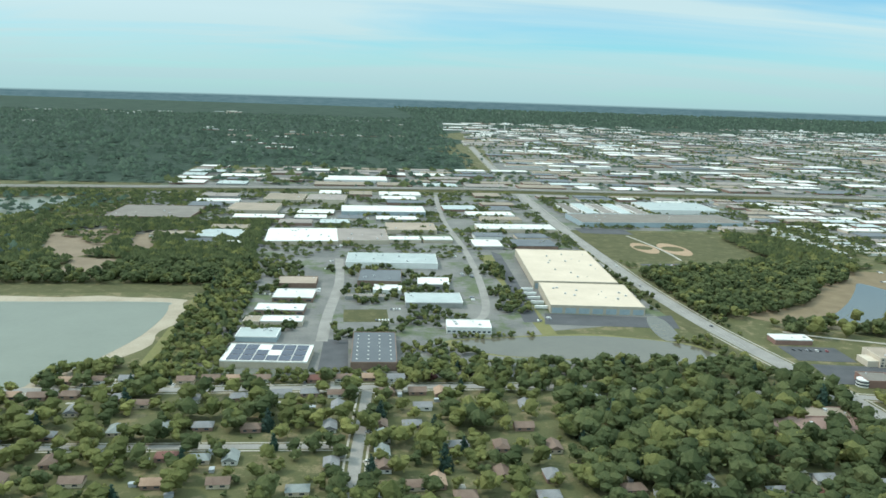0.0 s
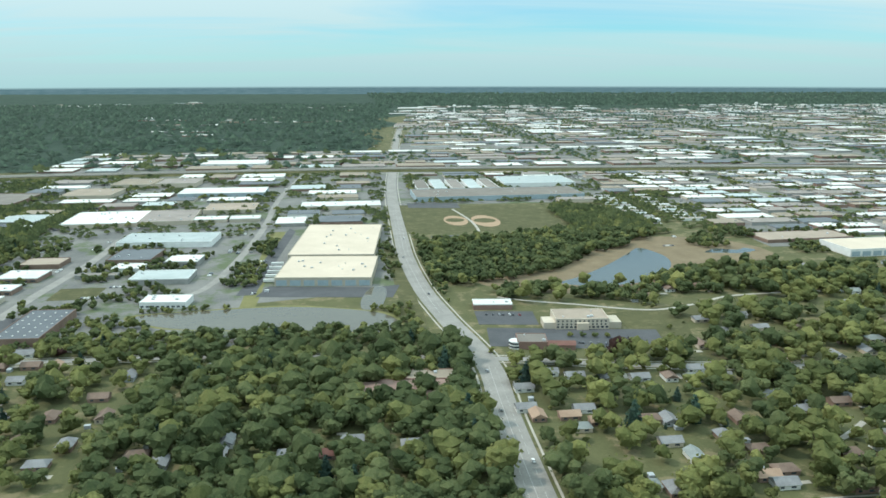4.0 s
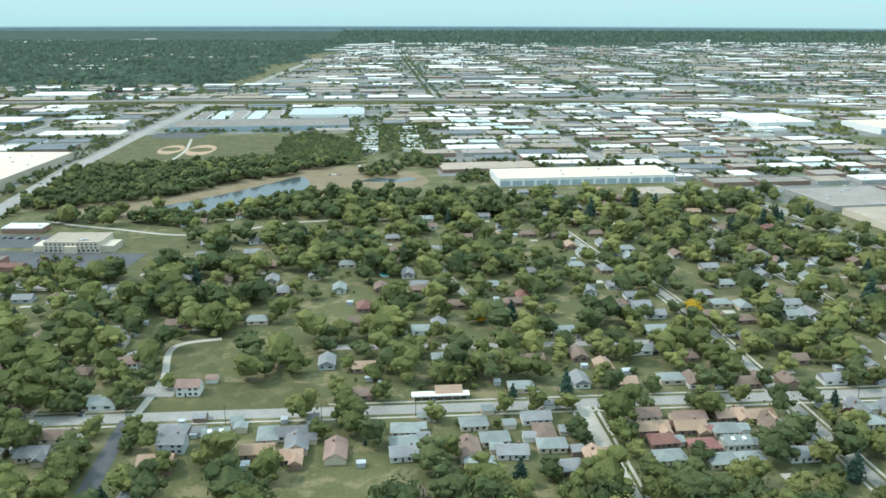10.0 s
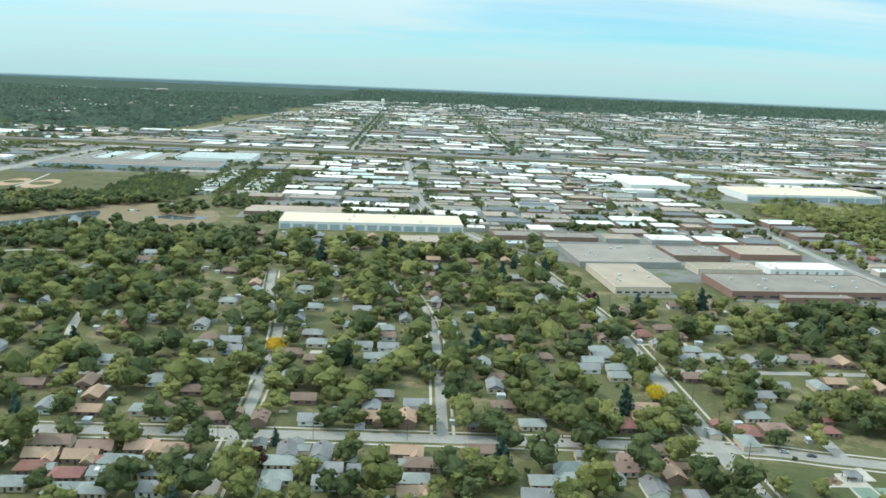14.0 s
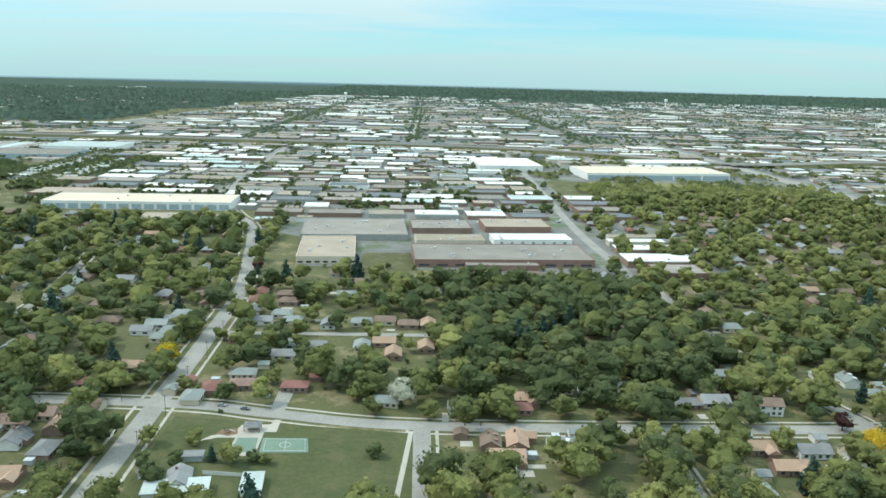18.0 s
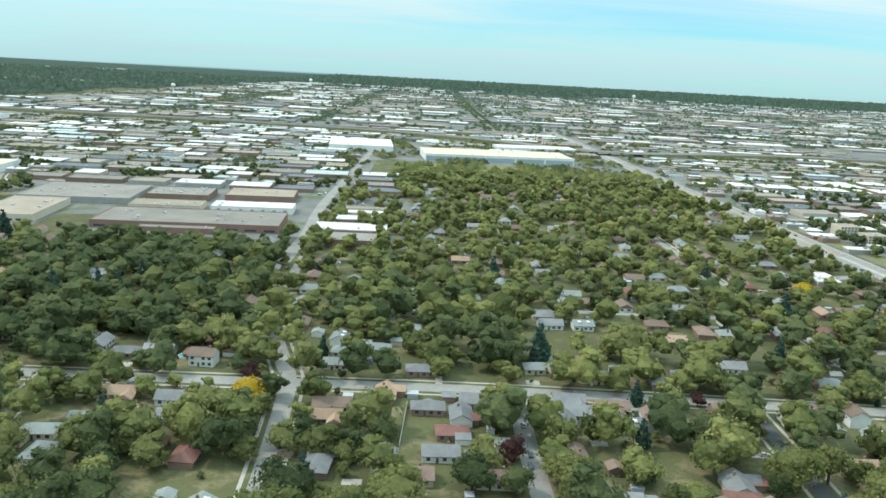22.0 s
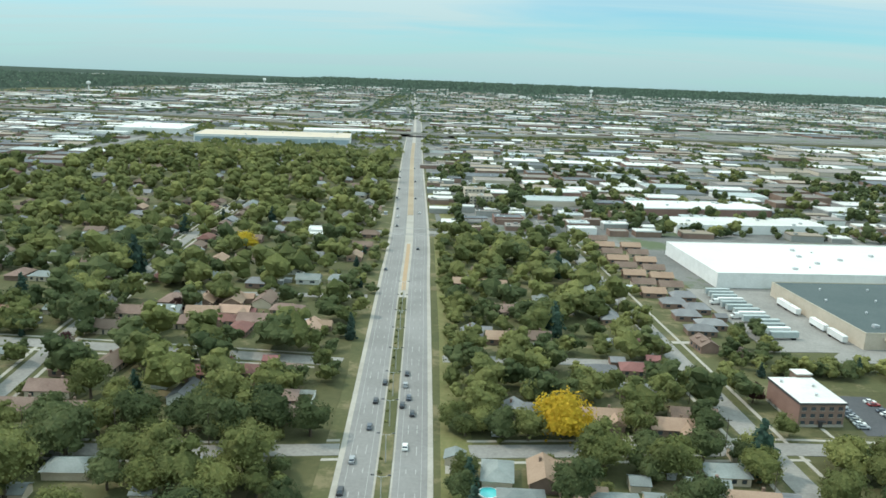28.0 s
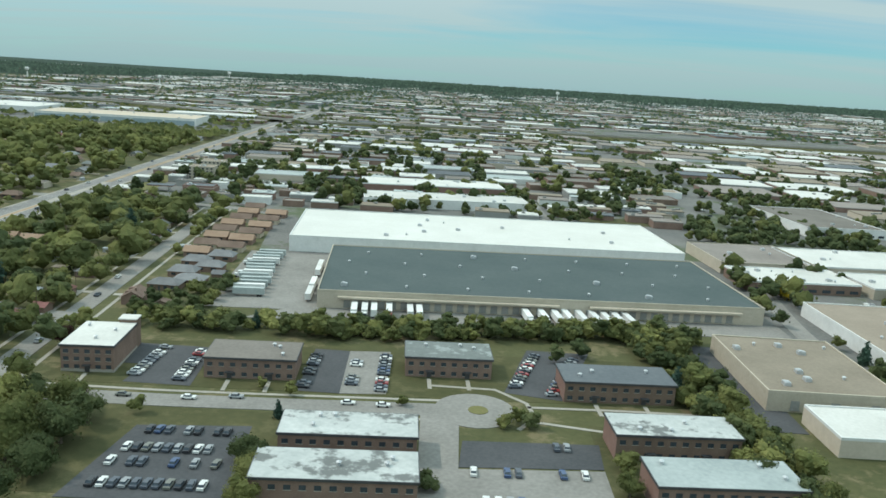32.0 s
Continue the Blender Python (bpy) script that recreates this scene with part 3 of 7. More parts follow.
def deck(shift, width, z0, z1, mat, name, label):
    g = ribbon(Geo(), exp, width, z0, z1, shift)
    tagged(new(name, g.mesh(name, mat)), label, "road", kind="structure")


ROADS.append((exp, 34))


def slope(geo, line, top, foot, z):
    """A bank with sloping sides along a line."""
    k, n = len(geo.v), len(line)
    for i, p in enumerate(line):
        d = (Vector(line[min(n - 1, i + 1)]) - Vector(line[max(0, i - 1)])).normalized()
        side = Vector((-d.y, d.x))
        for e, h in ((foot, -0.3), (top, z), (-top, z), (-foot, -0.3)):
            geo.v.append((*(Vector(p) + side * e), h))
    for i in range(n - 1):
        a, b = k + 4 * i, k + 4 * i + 4
        geo.f += [(a + j + 1, b + j + 1, b + j, a + j) for j in range(3)]
    geo.f += [(k, k + 1, k + 2, k + 3), (k + 4 * n - 1, k + 4 * n - 2, k + 4 * n - 3, k + 4 * n - 4)]


bank = Geo()
slope(bank, [p for p in exp if p[0] < 1905], 19, 31, 4.6)
slope(bank, [p for p in exp if p[0] > 1965], 19, 31, 4.6)
tagged(new("embankment", bank.mesh("embankment", M["lawn"])), "long grassy bank that carries the expressway", "embankment", kind="structure")
deck(0, 33, 4.7, 5.6, M["road"], "expressway", "pale raised expressway across the estates")
deck(16.6, 0.5, 5.6, 6.6, M["concrete"], "barrier", "long concrete barrier of the expressway")
deck(-16.6, 0.5, 5.0, 6.7, M["concrete"], "barrier", "long concrete barrier of the expressway")
deck(0, 0.6, 5.6, 6.5, M["concrete"], "barrier", "concrete barrier in the middle of the expressway")
for x in (1912, 1936, 1960):
    g = Geo()
    g.box(x - 0.6, 1432, 0, x + 0.6, 1468, 4.9)
    tagged(new("bridge_pier", g.mesh("bridge_pier", M["concrete"])), "concrete pier under the expressway bridge", "pier", kind="structure")

WATERS = []


def lake(name, pts, mat, label, rim=None, rim_w=0, rim_label=""):
    line = smooth_outline(pts)
    if rim:
        c = sum((Vector(p) for p in line), Vector((0, 0))) / len(line)
        out = []
        for i, p in enumerate(line):
            d = (Vector(p) - c).normalized()
            out.append(tuple(Vector(p) + d * rim_w * (0.7 + 0.6 * noise.noise((p[0] * 0.02, p[1] * 0.02, 3)))))
        plate("shore", out, 0.10, rim, rim_label, "shore")
    plate(name, line, 0.16, mat, label, "water")
    WATERS.append(line)


lake("water", [(-420, 590), (-260, 585), (-237, 602), (-212, 639), (-189, 705), (-181, 767), (-184, 812), (-200, 830), (-359, 832), (-520, 840), (-560, 700)], M["lake"], "grey-green silty lake", M["sand"], 27, "pale sandy bank of a lake")
lake("water", [(-567, 1352), (-531, 1447), (-510, 1595), (-601, 1600), (-700, 1520), (-680, 1380)], M["lake"], "pale grey lake behind trees", M["sand"], 6, "narrow sandy shore")
lake("water", [(94, 690), (128, 655), (187, 641), (270, 628), (318, 622), (333, 640), (312, 680), (235, 706), (150, 702)], M["pond"], "still brown pond beside a warehouse", M["dry_grass"], 8, "grassy bank of a pond")
plate("reed_bed", smooth_outline([(423, 778), (521, 822), (600, 930), (669, 985), (775, 955), (800, 860), (700, 800), (640, 750), (560, 722), (478, 728)]), 0.11, M["reeds"], "brown reed bed round a pond", "reeds")
lake("water", [(508, 762), (536, 786), (580, 832), (623, 885), (650, 918), (664, 880), (660, 840), (640, 800), (599, 758), (545, 744)], M["blue_pond"], "dark blue pond among reeds")
lake("water", [(722, 884), (745, 902), (768, 893), (782, 902), (790, 888), (764, 874), (744, 878)], M["blue_pond"], "small dark pond among reeds")
lake("water", [(300, 690), (318, 700), (325, 760), (312, 770), (300, 730)], M["pond"], "narrow brown ditch beside the road")

# fields, lawns, sports ground
for pts, mat, label in (
        ([(-600, 905), (-290, 905), (-280, 1010), (-420, 1060), (-600, 1060)], "lawn", "green field with dry patches"),
        ([(-411, 1103), (-440, 1221), (-359, 1274), (-334, 1212), (-330, 1087), (-362, 1033)], "fallow", "bare brown field"),
        ([(-344, 941), (-352, 1050), (-283, 1035), (-274, 942)], "fallow", "bare brown field above a dam"),
        ([(-302, 1107), (-318, 1213), (-291, 1238), (-264, 1089)], "fallow", "narrow brown field beside woods"),
        ([(-170, 612), (-135, 612), (-130, 880), (-165, 860)], "dry_grass", "dry grass slope beside a lake"),
        ([(-600, 862), (-130, 872), (-125, 900), (-600, 905)], "lawn", "long grassed dam"),
        ([(370, 1040), (600, 1062), (605, 1200), (588, 1262), (372, 1290), (366, 1200)], "lawn", "green sports ground"),
        ([(522, 650), (530, 560), (566, 555), (582, 615), (700, 672), (700, 702), (610, 674), (560, 660)], "lawn", "mown green meadow"),
        ([(320, 560), (352, 560), (345, 690), (330, 690)], "lawn", "grass strip between pond and road"),
        ([(1197, 205), (1309, 205), (1309, 268), (1197, 284)], "park_lawn", "mown park lawn with dry patches"),
        ([(1262, 560), (1312, 565), (1305, 640), (1262, 638)], "lawn", "lawn beside a brick warehouse"),
        ([(612, 320), (710, 316), (700, 345), (646, 352), (644, 412), (612, 408)], "lawn", "large mown garden lawn"),
        ([(1655, 330), (1800, 330), (1795, 368), (1660, 372)], "lawn", "open lawn between gardens"),
        ([(1575, 1110), (1850, 1150), (1840, 1180), (1580, 1172)], "dry_grass", "dry open plot"),
        ([(1560, 940), (1680, 960), (1700, 1110), (1560, 1100)], "dry_grass", "dry open plot"),
        ([(2112, 207), (2250, 214), (2340, 220), (2345, 262), (2130, 250)], "lawn", "lawn round brick apartment houses"),
        ([(2112, 140), (2246, 146), (2245, 196), (2112, 192)], "lawn", "lawn round brick apartment houses"),
        ([(2290, 140), (2340, 140), (2345, 200), (2290, 200)], "lawn", "lawn round brick apartment houses"),
        ([(-5, 755), (40, 755), (40, 800), (-5, 800)], "lawn", "square lawn inside a trading estate"),
        ([(345, 620), (356, 640), (352, 760), (340, 1000), (330, 1000), (336, 700)], "lawn", "grass verge of the main road"),
        ([(185, 690), (200, 690), (200, 1080), (180, 1080)], "dry_grass", "grass bank beside a ditch"),
        ([(2340, 560), (2410, 570), (2410, 600), (2340, 590)], "lawn", "strip of lawn beside a warehouse"),
        ([(1990, 545), (2010, 545), (1985, 760), (1968, 760)], "dry_grass", "dry verge of the highway")):
    plate("field" if mat != "lawn" else "lawn", pts, 0.075, M[mat], label, "grass")
for cx, cy, r in ((447, 1138, 18), (491, 1130, 21)):
    plate("infield", [(cx + r * math.cos(a * 0.3), cy + r * 2.3 * math.sin(a * 0.3)) for a in range(21)], 0.13, M["infield"], "tan clay baseball infield", "infield")
    plate("infield_grass", [(cx - 1 + r * 0.8 * math.cos(a * 0.3), cy + 3 + r * 0.9 * math.sin(a * 0.3)) for a in range(21)], 0.17, M["lawn"], "grass oval inside the infield", "grass")
road("path", [(468, 1050), (470, 1100), (466, 1160), (455, 1240)], 4, M["concrete"], "pale path between ball fields")
for pts, label in (
        ([(176, 752), (194, 752), (214, 1080), (204, 1105)], "dark asphalt drive beside a loading yard"),
        ([(196, 745), (330, 728), (340, 775), (310, 768), (205, 784)], "dark asphalt lot before a warehouse"),
        ([(-25, 605), (0, 605), (0, 700), (-22, 700)], "dark asphalt yard"),
        ([(400, 575), (540, 548), (548, 600), (405, 622)], "dark asphalt car park"),
        ([(400, 632), (452, 625), (455, 665), (402, 672)], "dark asphalt car park"),
        ([(385, 1262), (470, 1250), (470, 1300), (385, 1310)], "dark asphalt car park"),
        ([(398, 985), (480, 990), (480, 1030), (398, 1025)], "dark asphalt car park beside ball fields"),
        ([(2141, 210), (2163, 210), (2160, 246), (2144, 246)], "dark asphalt car park between apartment houses"),
        ([(2197, 212), (2211, 212), (2209, 252), (2196, 252)], "dark asphalt car park"),
        ([(2265, 222), (2284, 218), (2300, 266), (2276, 266)], "dark asphalt car park with rows of cars"),
        ([(2154, 140), (2194, 142), (2190, 184), (2158, 180)], "dark asphalt car park with rows of cars"),
        ([(2250, 168), (2290, 172), (2291, 187), (2251, 184)], "dark asphalt car park"),
        ([(2335, 205), (2360, 205), (2358, 285), (2345, 285)], "dark asphalt service yard"),
        ([(2130, 226), (2142, 226), (2143, 246), (2131, 246)], "dark asphalt car park")):
    plate("car_park", pts, 0.14, M["asphalt"], label, "car park")
for pts, label in (
        ([(2211, 212), (2226, 214), (2224, 254), (2209, 252)], "pale concrete car park"),
        ([(2250, 140), (2290, 144), (2290, 171), (2250, 167)], "pale concrete car park"),
        ([(2240, 140), (2250, 140), (2250, 200), (2238, 200)], "pale concrete drive"),
        ([(2160, 284), (2395, 303), (2395, 322), (2180, 306)], "pale concrete loading yard"),
        ([(2140, 296), (2190, 300), (2182, 404), (2132, 404)], "grey concrete trailer yard"),
        ([(600, 338), (628, 336), (628, 348), (600, 350)], "pale concrete drive"),
        ([(1240, 292), (1247, 292), (1248, 315), (1240, 315)], "pale concrete drive")):
    plate("yard", pts, 0.145, M["road"], label, "yard")
plate("turning_circle", [(2255 + 13 * math.cos(a * 0.25), 206 + 13 * math.sin(a * 0.25)) for a in range(25)], 0.15, M["road"], "round concrete turning circle", "road")
plate("island", [(2256 + 3.2 * math.cos(a * 0.4), 206 + 3.2 * math.sin(a * 0.4)) for a in range(16)], 0.32, M["dry_grass"], "small round grass island", "island")
plate("sports_court", [(1243, 248), (1264, 248.5), (1262, 262), (1242, 262)], 0.14, M["court"], "faded green sports court with worn white lines", "court")
plate("sports_court", [(1231, 248), (1241, 248), (1240, 262), (1231, 262)], 0.14, M["court"], "small faded green court", "court")
plate("plaza", [(1214, 258), (1219, 264), (1228, 268), (1230, 275), (1243, 276), (1244, 281), (1247, 281), (1247, 268), (1241.6, 268), (1241.6, 247), (1243, 245), (1229, 245), (1230, 262), (1222, 262)], 0.12, M["concrete"], "pale concrete paths of a playground", "path")
plate("playground_bed", [(1220, 266), (1226, 263.5), (1230, 266), (1229, 271), (1223, 271)], 0.16, M["mulch"], "brown mulch bed of a playground", "playground")
lines = Geo()
ribbon(lines, [(1244.5, 249.5), (1262.3, 250), (1261, 260.8), (1243.6, 260.8), (1244.5, 249.5)], 0.3, 0, 0.3)
ribbon(lines, [(1253.6, 249.8), (1252.6, 260.8)], 0.3, 0, 0.3)
ribbon(lines, [(1253 + 2.4 * math.cos(a * 0.4), 255.3 + 2.4 * math.sin(a * 0.4)) for a in range(17)], 0.3, 0, 0.304)
tagged(new("court_lines", lines.mesh("court_lines", M["paint"])), "worn white lines of a sports court", "lines", kind="structure")
ob = new("path", ribbon(Geo(), [(1308, 270), (1303, 214), (1300, 150)], 2.2, 0, 0.15).mesh("path", M["concrete"]))
tagged(ob, "pale concrete path along a park", "path", kind="structure")
g = Geo()
ribbon(g, [(2240, 222 + 2), (2262, 224), (2272, 214), (2274, 203), (2268, 194)], 1.5, 0, 0.16)
ribbon(g, [(2272, 211), (2300, 213), (2330, 214)], 1.5, 0, 0.16)
ribbon(g, [(2274, 200), (2296, 196), (2300, 186)], 1.5, 0, 0.16)
tagged(new("footpath", g.mesh("footpath", M["concrete"])), "pale curving footpaths over a lawn", "path", kind="structure")

# ---- warehouses ----
HOUSED = []  # centres and half sizes of what stands
ROOF_KEYS = ["white_roof", "grey_roof", "tan_roof", "dark_roof", "teal_roof", "cream_roof", "slate_roof"]
unit_mesh = Geo().box(-1.4, -1.1, 0, 1.4, 1.1, 1.3).box(-1.0, -0.8, 1.3, 0.2, 0.8, 1.6).mesh("rooftop_unit", M["metal"])
vent_mesh = Geo().tube((0, 0, 0), (0, 0, 1.0), 0.5, 0.5, 8).tube((0, 0, 1.0), (0, 0, 1.3), 0.8, 0.3, 8).mesh("roof_vent", M["metal"])
dock_mesh = Geo().box(-1.5, -0.06, 1.1, 1.5, 0.04, 4.1).box(-1.7, -0.3, 0.7, 1.7, 0.04, 1.1).mesh("dock_door", M["grey_wall"])
SHADES = {"white_roof": "white", "grey_roof": "grey gravel", "tan_roof": "tan", "dark_roof": "dark", "teal_roof": "pale teal", "cream_roof": "cream", "slate_roof": "slate grey"}
WALLS = {"tan_wall": "tan", "white_wall": "white", "grey_wall": "grey", "blue_wall": "blue-grey", "brick": "brown brick", "red_brick": "red brick"}
rng = random.Random(5)


def warehouse(x, y, w, d, h, turn=0.0, roof="grey_roof", wall="tan_wall", docks=0, units=3, bands=0, windows=0, label="", name="warehouse"):
    """x, y: the middle of the front wall; the building goes back from there."""
    m = pose(x, y, 0, 0, 0, turn)
    t = thing(name, label or f"low {WALLS[wall]} warehouse with a flat {SHADES[roof]} roof", "warehouse", m, "warehouses of the trading estate")
    g = Geo().box(-w / 2, 0, 0, w / 2, d, h - 0.4)
    part("wall", g, M[wall], t)
    part("roof", Geo().box(-w / 2 + 0.4, 0.4, h - 0.4, w / 2 - 0.4, d - 0.4, h + 0.02), M[roof], t)
    k = 0.45
    p = Geo()
    p.box(-w / 2 - 0.05, -0.05, h - 0.45, w / 2 + 0.05, k, h + 0.5).box(-w / 2 - 0.05, d - k, h - 0.45, w / 2 + 0.05, d + 0.05, h + 0.5)
    p.box(-w / 2 - 0.05, k, h - 0.45, -w / 2 + k, d - k, h + 0.5).box(w / 2 - k, k, h - 0.45, w / 2 + 0.05, d - k, h + 0.5)
    part("parapet", p, M["white_wall"] if roof in ("white_roof", "bright_roof", "teal_roof") else M[wall], t)
    for i in range(units):
        part("rooftop_unit", unit_mesh if i % 3 else vent_mesh, None, t, at=pose(rng.uniform(-0.42, 0.42) * w, rng.uniform(0.12, 0.88) * d, h, 0, 0, rng.choice((0, 90))))
    for i in range(docks):
        part("dock_door", dock_mesh, None, t, at=pose(-w / 2 + (i + 0.7) * w / (docks + 0.4), -0.05, 0))
    for i in range(bands):
        u = w / bands
        part("wall_panel", Geo().box(-w / 2 + u * i + 1.6, -0.12, 0.6, -w / 2 + u * (i + 1) - 1.6, 0.0, h * 0.72), M["blue_wall"], t)
    for i in range(windows):
        u = w / windows
        part("window", Geo().box(-w / 2 + u * i + u * 0.2, -0.08, 1.2, -w / 2 + u * (i + 1) - u * 0.2, 0.02, 2.9), M["glass"], t)
    a = radians(turn)
    HOUSED.append((x - math.sin(a) * d / 2, y + math.cos(a) * d / 2, max(w * abs(math.cos(a)), d * abs(math.sin(a))) / 2, max(d * abs(math.cos(a)), w * abs(math.sin(a))) / 2))
    return t


def front(x0, y0, w, turn):
    a = radians(turn)
    return x0 + math.cos(a) * w / 2, y0 + math.sin(a) * w / 2


solar = warehouse(*front(-104, 628, 71, -5), 71, 44, 6, -5, "white_roof", "tan_wall", units=0, label="tan warehouse with dark solar panels on a white roof")
for i in range(6):
    for j in range(3):
        if (i, j) in ((2, 2), (3, 1)):
            continue
        part("solar_panel", Geo().box(-31 + i * 10.6, 3 + j * 13.5, 6.1, -31 + i * 10.6 + 9.6, 3 + j * 13.5 + 12, 6.45), M["solar"], solar)
dark = warehouse(*front(2, 618, 38, -2), 38, 82, 7, -2, "dark_roof", "brick", units=0, label="brown warehouse with a dark flat roof and rows of skylights")
for i in range(4):
    for j in range(7):
        part("skylight", Geo().box(-15 + i * 9.5, 8 + j * 10.5, 7.0, -13.6 + i * 9.5, 9.4 + j * 10.5, 7.35), M["white_roof"], dark)
W = warehouse
W(*front(-101, 695, 37, -4), 37, 27, 5, -4, "teal_roof", "blue_wall", units=3)
W(*front(-100, 741, 15, -3), 15, 20, 5, -3, "tan_roof", "tan_wall", units=1)
W(*front(-84, 742, 40, -3), 40, 20, 5, -3, "white_roof", "tan_wall", units=4)
W(*front(-94, 783, 49, -4), 49, 24, 5, -4, "white_roof", "brick", units=3, windows=6)
W(*front(-81, 831, 43, -4), 43, 36, 5, -4, "white_roof", "brick", units=2, windows=5)
W(*front(-82, 892, 45, -2), 45, 35, 5, -2, "tan_roof", "brick", units=1)
W(*front(-4, 995, 118, -3), 118, 62, 7, -3, "teal_roof", "white_wall", units=9)
W(*front(10, 901, 51, -4), 51, 60, 6, -4, "dark_roof", "brick", units=4)
W(*front(27, 862, 32, -5), 32, 26, 5, -5, "white_roof", "white_wall", units=3)
W(*front(79, 886, 37, -5), 37, 34, 6, -5, "white_roof", "grey_wall", units=3, windows=4)
W(*front(60, 806, 61, -2), 61, 40, 6, -2, "teal_roof", "grey_wall", units=2, docks=4)
W(*front(-4, 838, 44, -4), 44, 12, 4, -4, "grey_roof", "grey_wall", units=1)
W(*front(93, 717, 43, -5), 43, 26, 6, -5, "white_roof", "white_wall", units=5, windows=9, label="white office block with dark ribbon windows", name="office_block")
A_ = W(*front(211, 784, 100, -6), 100, 100, 9, -6, "cream_roof", "tan_wall", units=12, docks=0, bands=7, label="large tan warehouse with a cream flat roof")
W(*front(219, 888, 96, -5), 100, 190, 9.5, -5, "cream_roof", "tan_wall", units=14, bands=5, label="long tan warehouse with a cream flat roof")
W(*front(211, 1260, 129, 0), 129, 46, 6, 0, "white_roof", "tan_wall", units=7)
W(*front(-14, 1415, 152, 0), 152, 72, 8, 0, "white_roof", "blue_wall", units=2, docks=8)
W(*front(-116, 1140, 95, 2), 105, 105, 6, 2, "white_roof", "tan_wall", units=12)
W(*front(-14, 1148, 72, 2), 76, 100, 6, 2, "grey_roof", "tan_wall", units=6)
W(*front(-399, 1336, 135, -2), 140, 130, 7, -2, "grey_roof", "brick", units=4)
W(*front(-224, 1173, 62, -4), 62, 60, 6, -4, "teal_roof", "grey_wall", units=3)
W(*front(-238, 1140, 46, -3), 46, 28, 4, -3, "dark_roof", "grey_wall", units=2)
W(*front(-190, 1138, 40, -3), 40, 14, 4, -3, "white_roof", "white_wall", units=1)
W(*front(-217, 1422, 87, -3), 87, 90, 7, -3, "tan_roof", "tan_wall", units=2)
W(*front(-162, 1553, 66, -4), 76, 90, 8, -4, "tan_roof", "tan_wall", units=2)
W(*front(-80, 1560, 66, -4), 76, 80, 8, -4, "grey_roof", "tan_wall", units=2)
W(*front(59, 1162, 49, 2), 49, 28, 5, 2, "white_roof", "tan_wall", units=3)
W(*front(112, 1163, 44, 2), 44, 28, 5, 2, "white_roof", "tan_wall", units=2)
W(*front(60, 1240, 80, 0), 80, 70, 6, 0, "tan_roof", "tan_wall", units=3)
W(*front(-60, 1900, 150, 0), 150, 90, 8, 0, "white_roof", "white_wall", units=2)
W(*front(403, 1319, 300, 2), 300, 100, 8, 2, "grey_roof", "blue_wall", units=9, bands=14, label="very long grey-roofed warehouse with a teal front")
W(*front(587, 1480, 142, 0), 142, 110, 8, 0, "teal_roof", "white_wall", units=3)
for i in range(5):
    W(*front(415 + i * 33, 1440, 24, 0), 24, 130, 6, 0, "teal_roof" if i % 2 else "grey_roof", "white_wall", units=0)
b3 = W(*front(457, 611, 58, -5), 46, 30, 9, -5, "tan_roof", "tan_wall", units=4, windows=12, label="beige three-storey office building with a stepped front", name="office_building")
for i in range(12):
    for z in (4.2, 7.0):
        part("window", Geo().box(-21.5 + i * 3.7, -0.08, z - 0.4, -20 + i * 3.7, 0.02, z + 1.0), M["glass"], b3)
part("wing", Geo().box(-33, 2, 0, -23, 20, 5.5), M["tan_wall"], b3)
part("wing", Geo().box(23, 2, 0, 34, 22, 5.5), M["tan_wall"], b3)
part("porch", Geo().box(-5, -3, 0, 5, -0.02, 6.2), M["cream_roof"], b3)
rb = W(*front(412, 566, 40, -8), 24, 22, 6, -8, "grey_roof", "red_brick", units=2, label="red brick school wing with a red roof edge", name="school_building")
part("rounded_end", Geo().tube((-13, 5, 0), (-13, 5, 6), 5.5, 5.5, 20), M["white_wall"], rb)
for z in (1.2, 3.8):
    part("window_band", Geo().tube((-13, 5, z), (-13, 5, z + 1.3), 5.6, 5.6, 20), M["glass"], rb)
part("red_wing", Geo().box(12, -1, 0, 34, 9, 4.2), M["red_brick"], rb)
part("red_roof", Geo().prism([(-1.5, 4.2), (9.5, 4.2), (4, 6.4)], 11.5, 34.5), M["shingle_red"], rb)
W(*front(403, 676, 34, -5), 36, 18, 5, -5, "white_roof", "red_brick", units=2, label="low brick building with a stained white roof")
W(*front(881, 838, 216, 2), 212, 62, 9, 2, "cream_roof", "white_wall", units=6, bands=15, label="long white warehouse with blue-grey panels and a cream roof edge")
W(*front(1018, 762, 47, 4), 47, 34, 5, 4, "tan_roof", "tan_wall", units=3)
W(*front(826, 925, 125, 4), 125, 50, 4, 4, "tan_roof", "brick", units=2)
W(*front(1209, 590, 48, 4), 50, 88, 6.5, 4, "tan_roof", "tan_wall", units=8, windows=7, label="tan brick warehouse with tall dark windows")
W(*front(1309, 586, 156, 3), 156, 64, 6.5, 3, "grey_roof", "red_brick", units=12, windows=10, label="long red brick warehouse with a brown gravel roof")
W(*front(1352, 576, 62, 3), 62, 12, 4.5, 3, "grey_roof", "red_brick", units=1)
W(*front(1197, 687, 106, 4), 104, 86, 6, 4, "grey_roof", "grey_wall", units=9)
W(*front(1306, 728, 62, 4), 62, 50, 6, 4, "grey_roof", "brick", units=14)
W(*front(1380, 742, 74, 4), 70, 50, 6, 4, "tan_roof", "red_brick", units=4)
W(*front(1385, 677, 77, 4), 77, 30, 6, 4, "white_roof", "white_wall", units=3, docks=7)
W(*front(1308, 670, 70, 4), 66, 30, 5.5, 4, "tan_roof", "tan_wall", units=4)
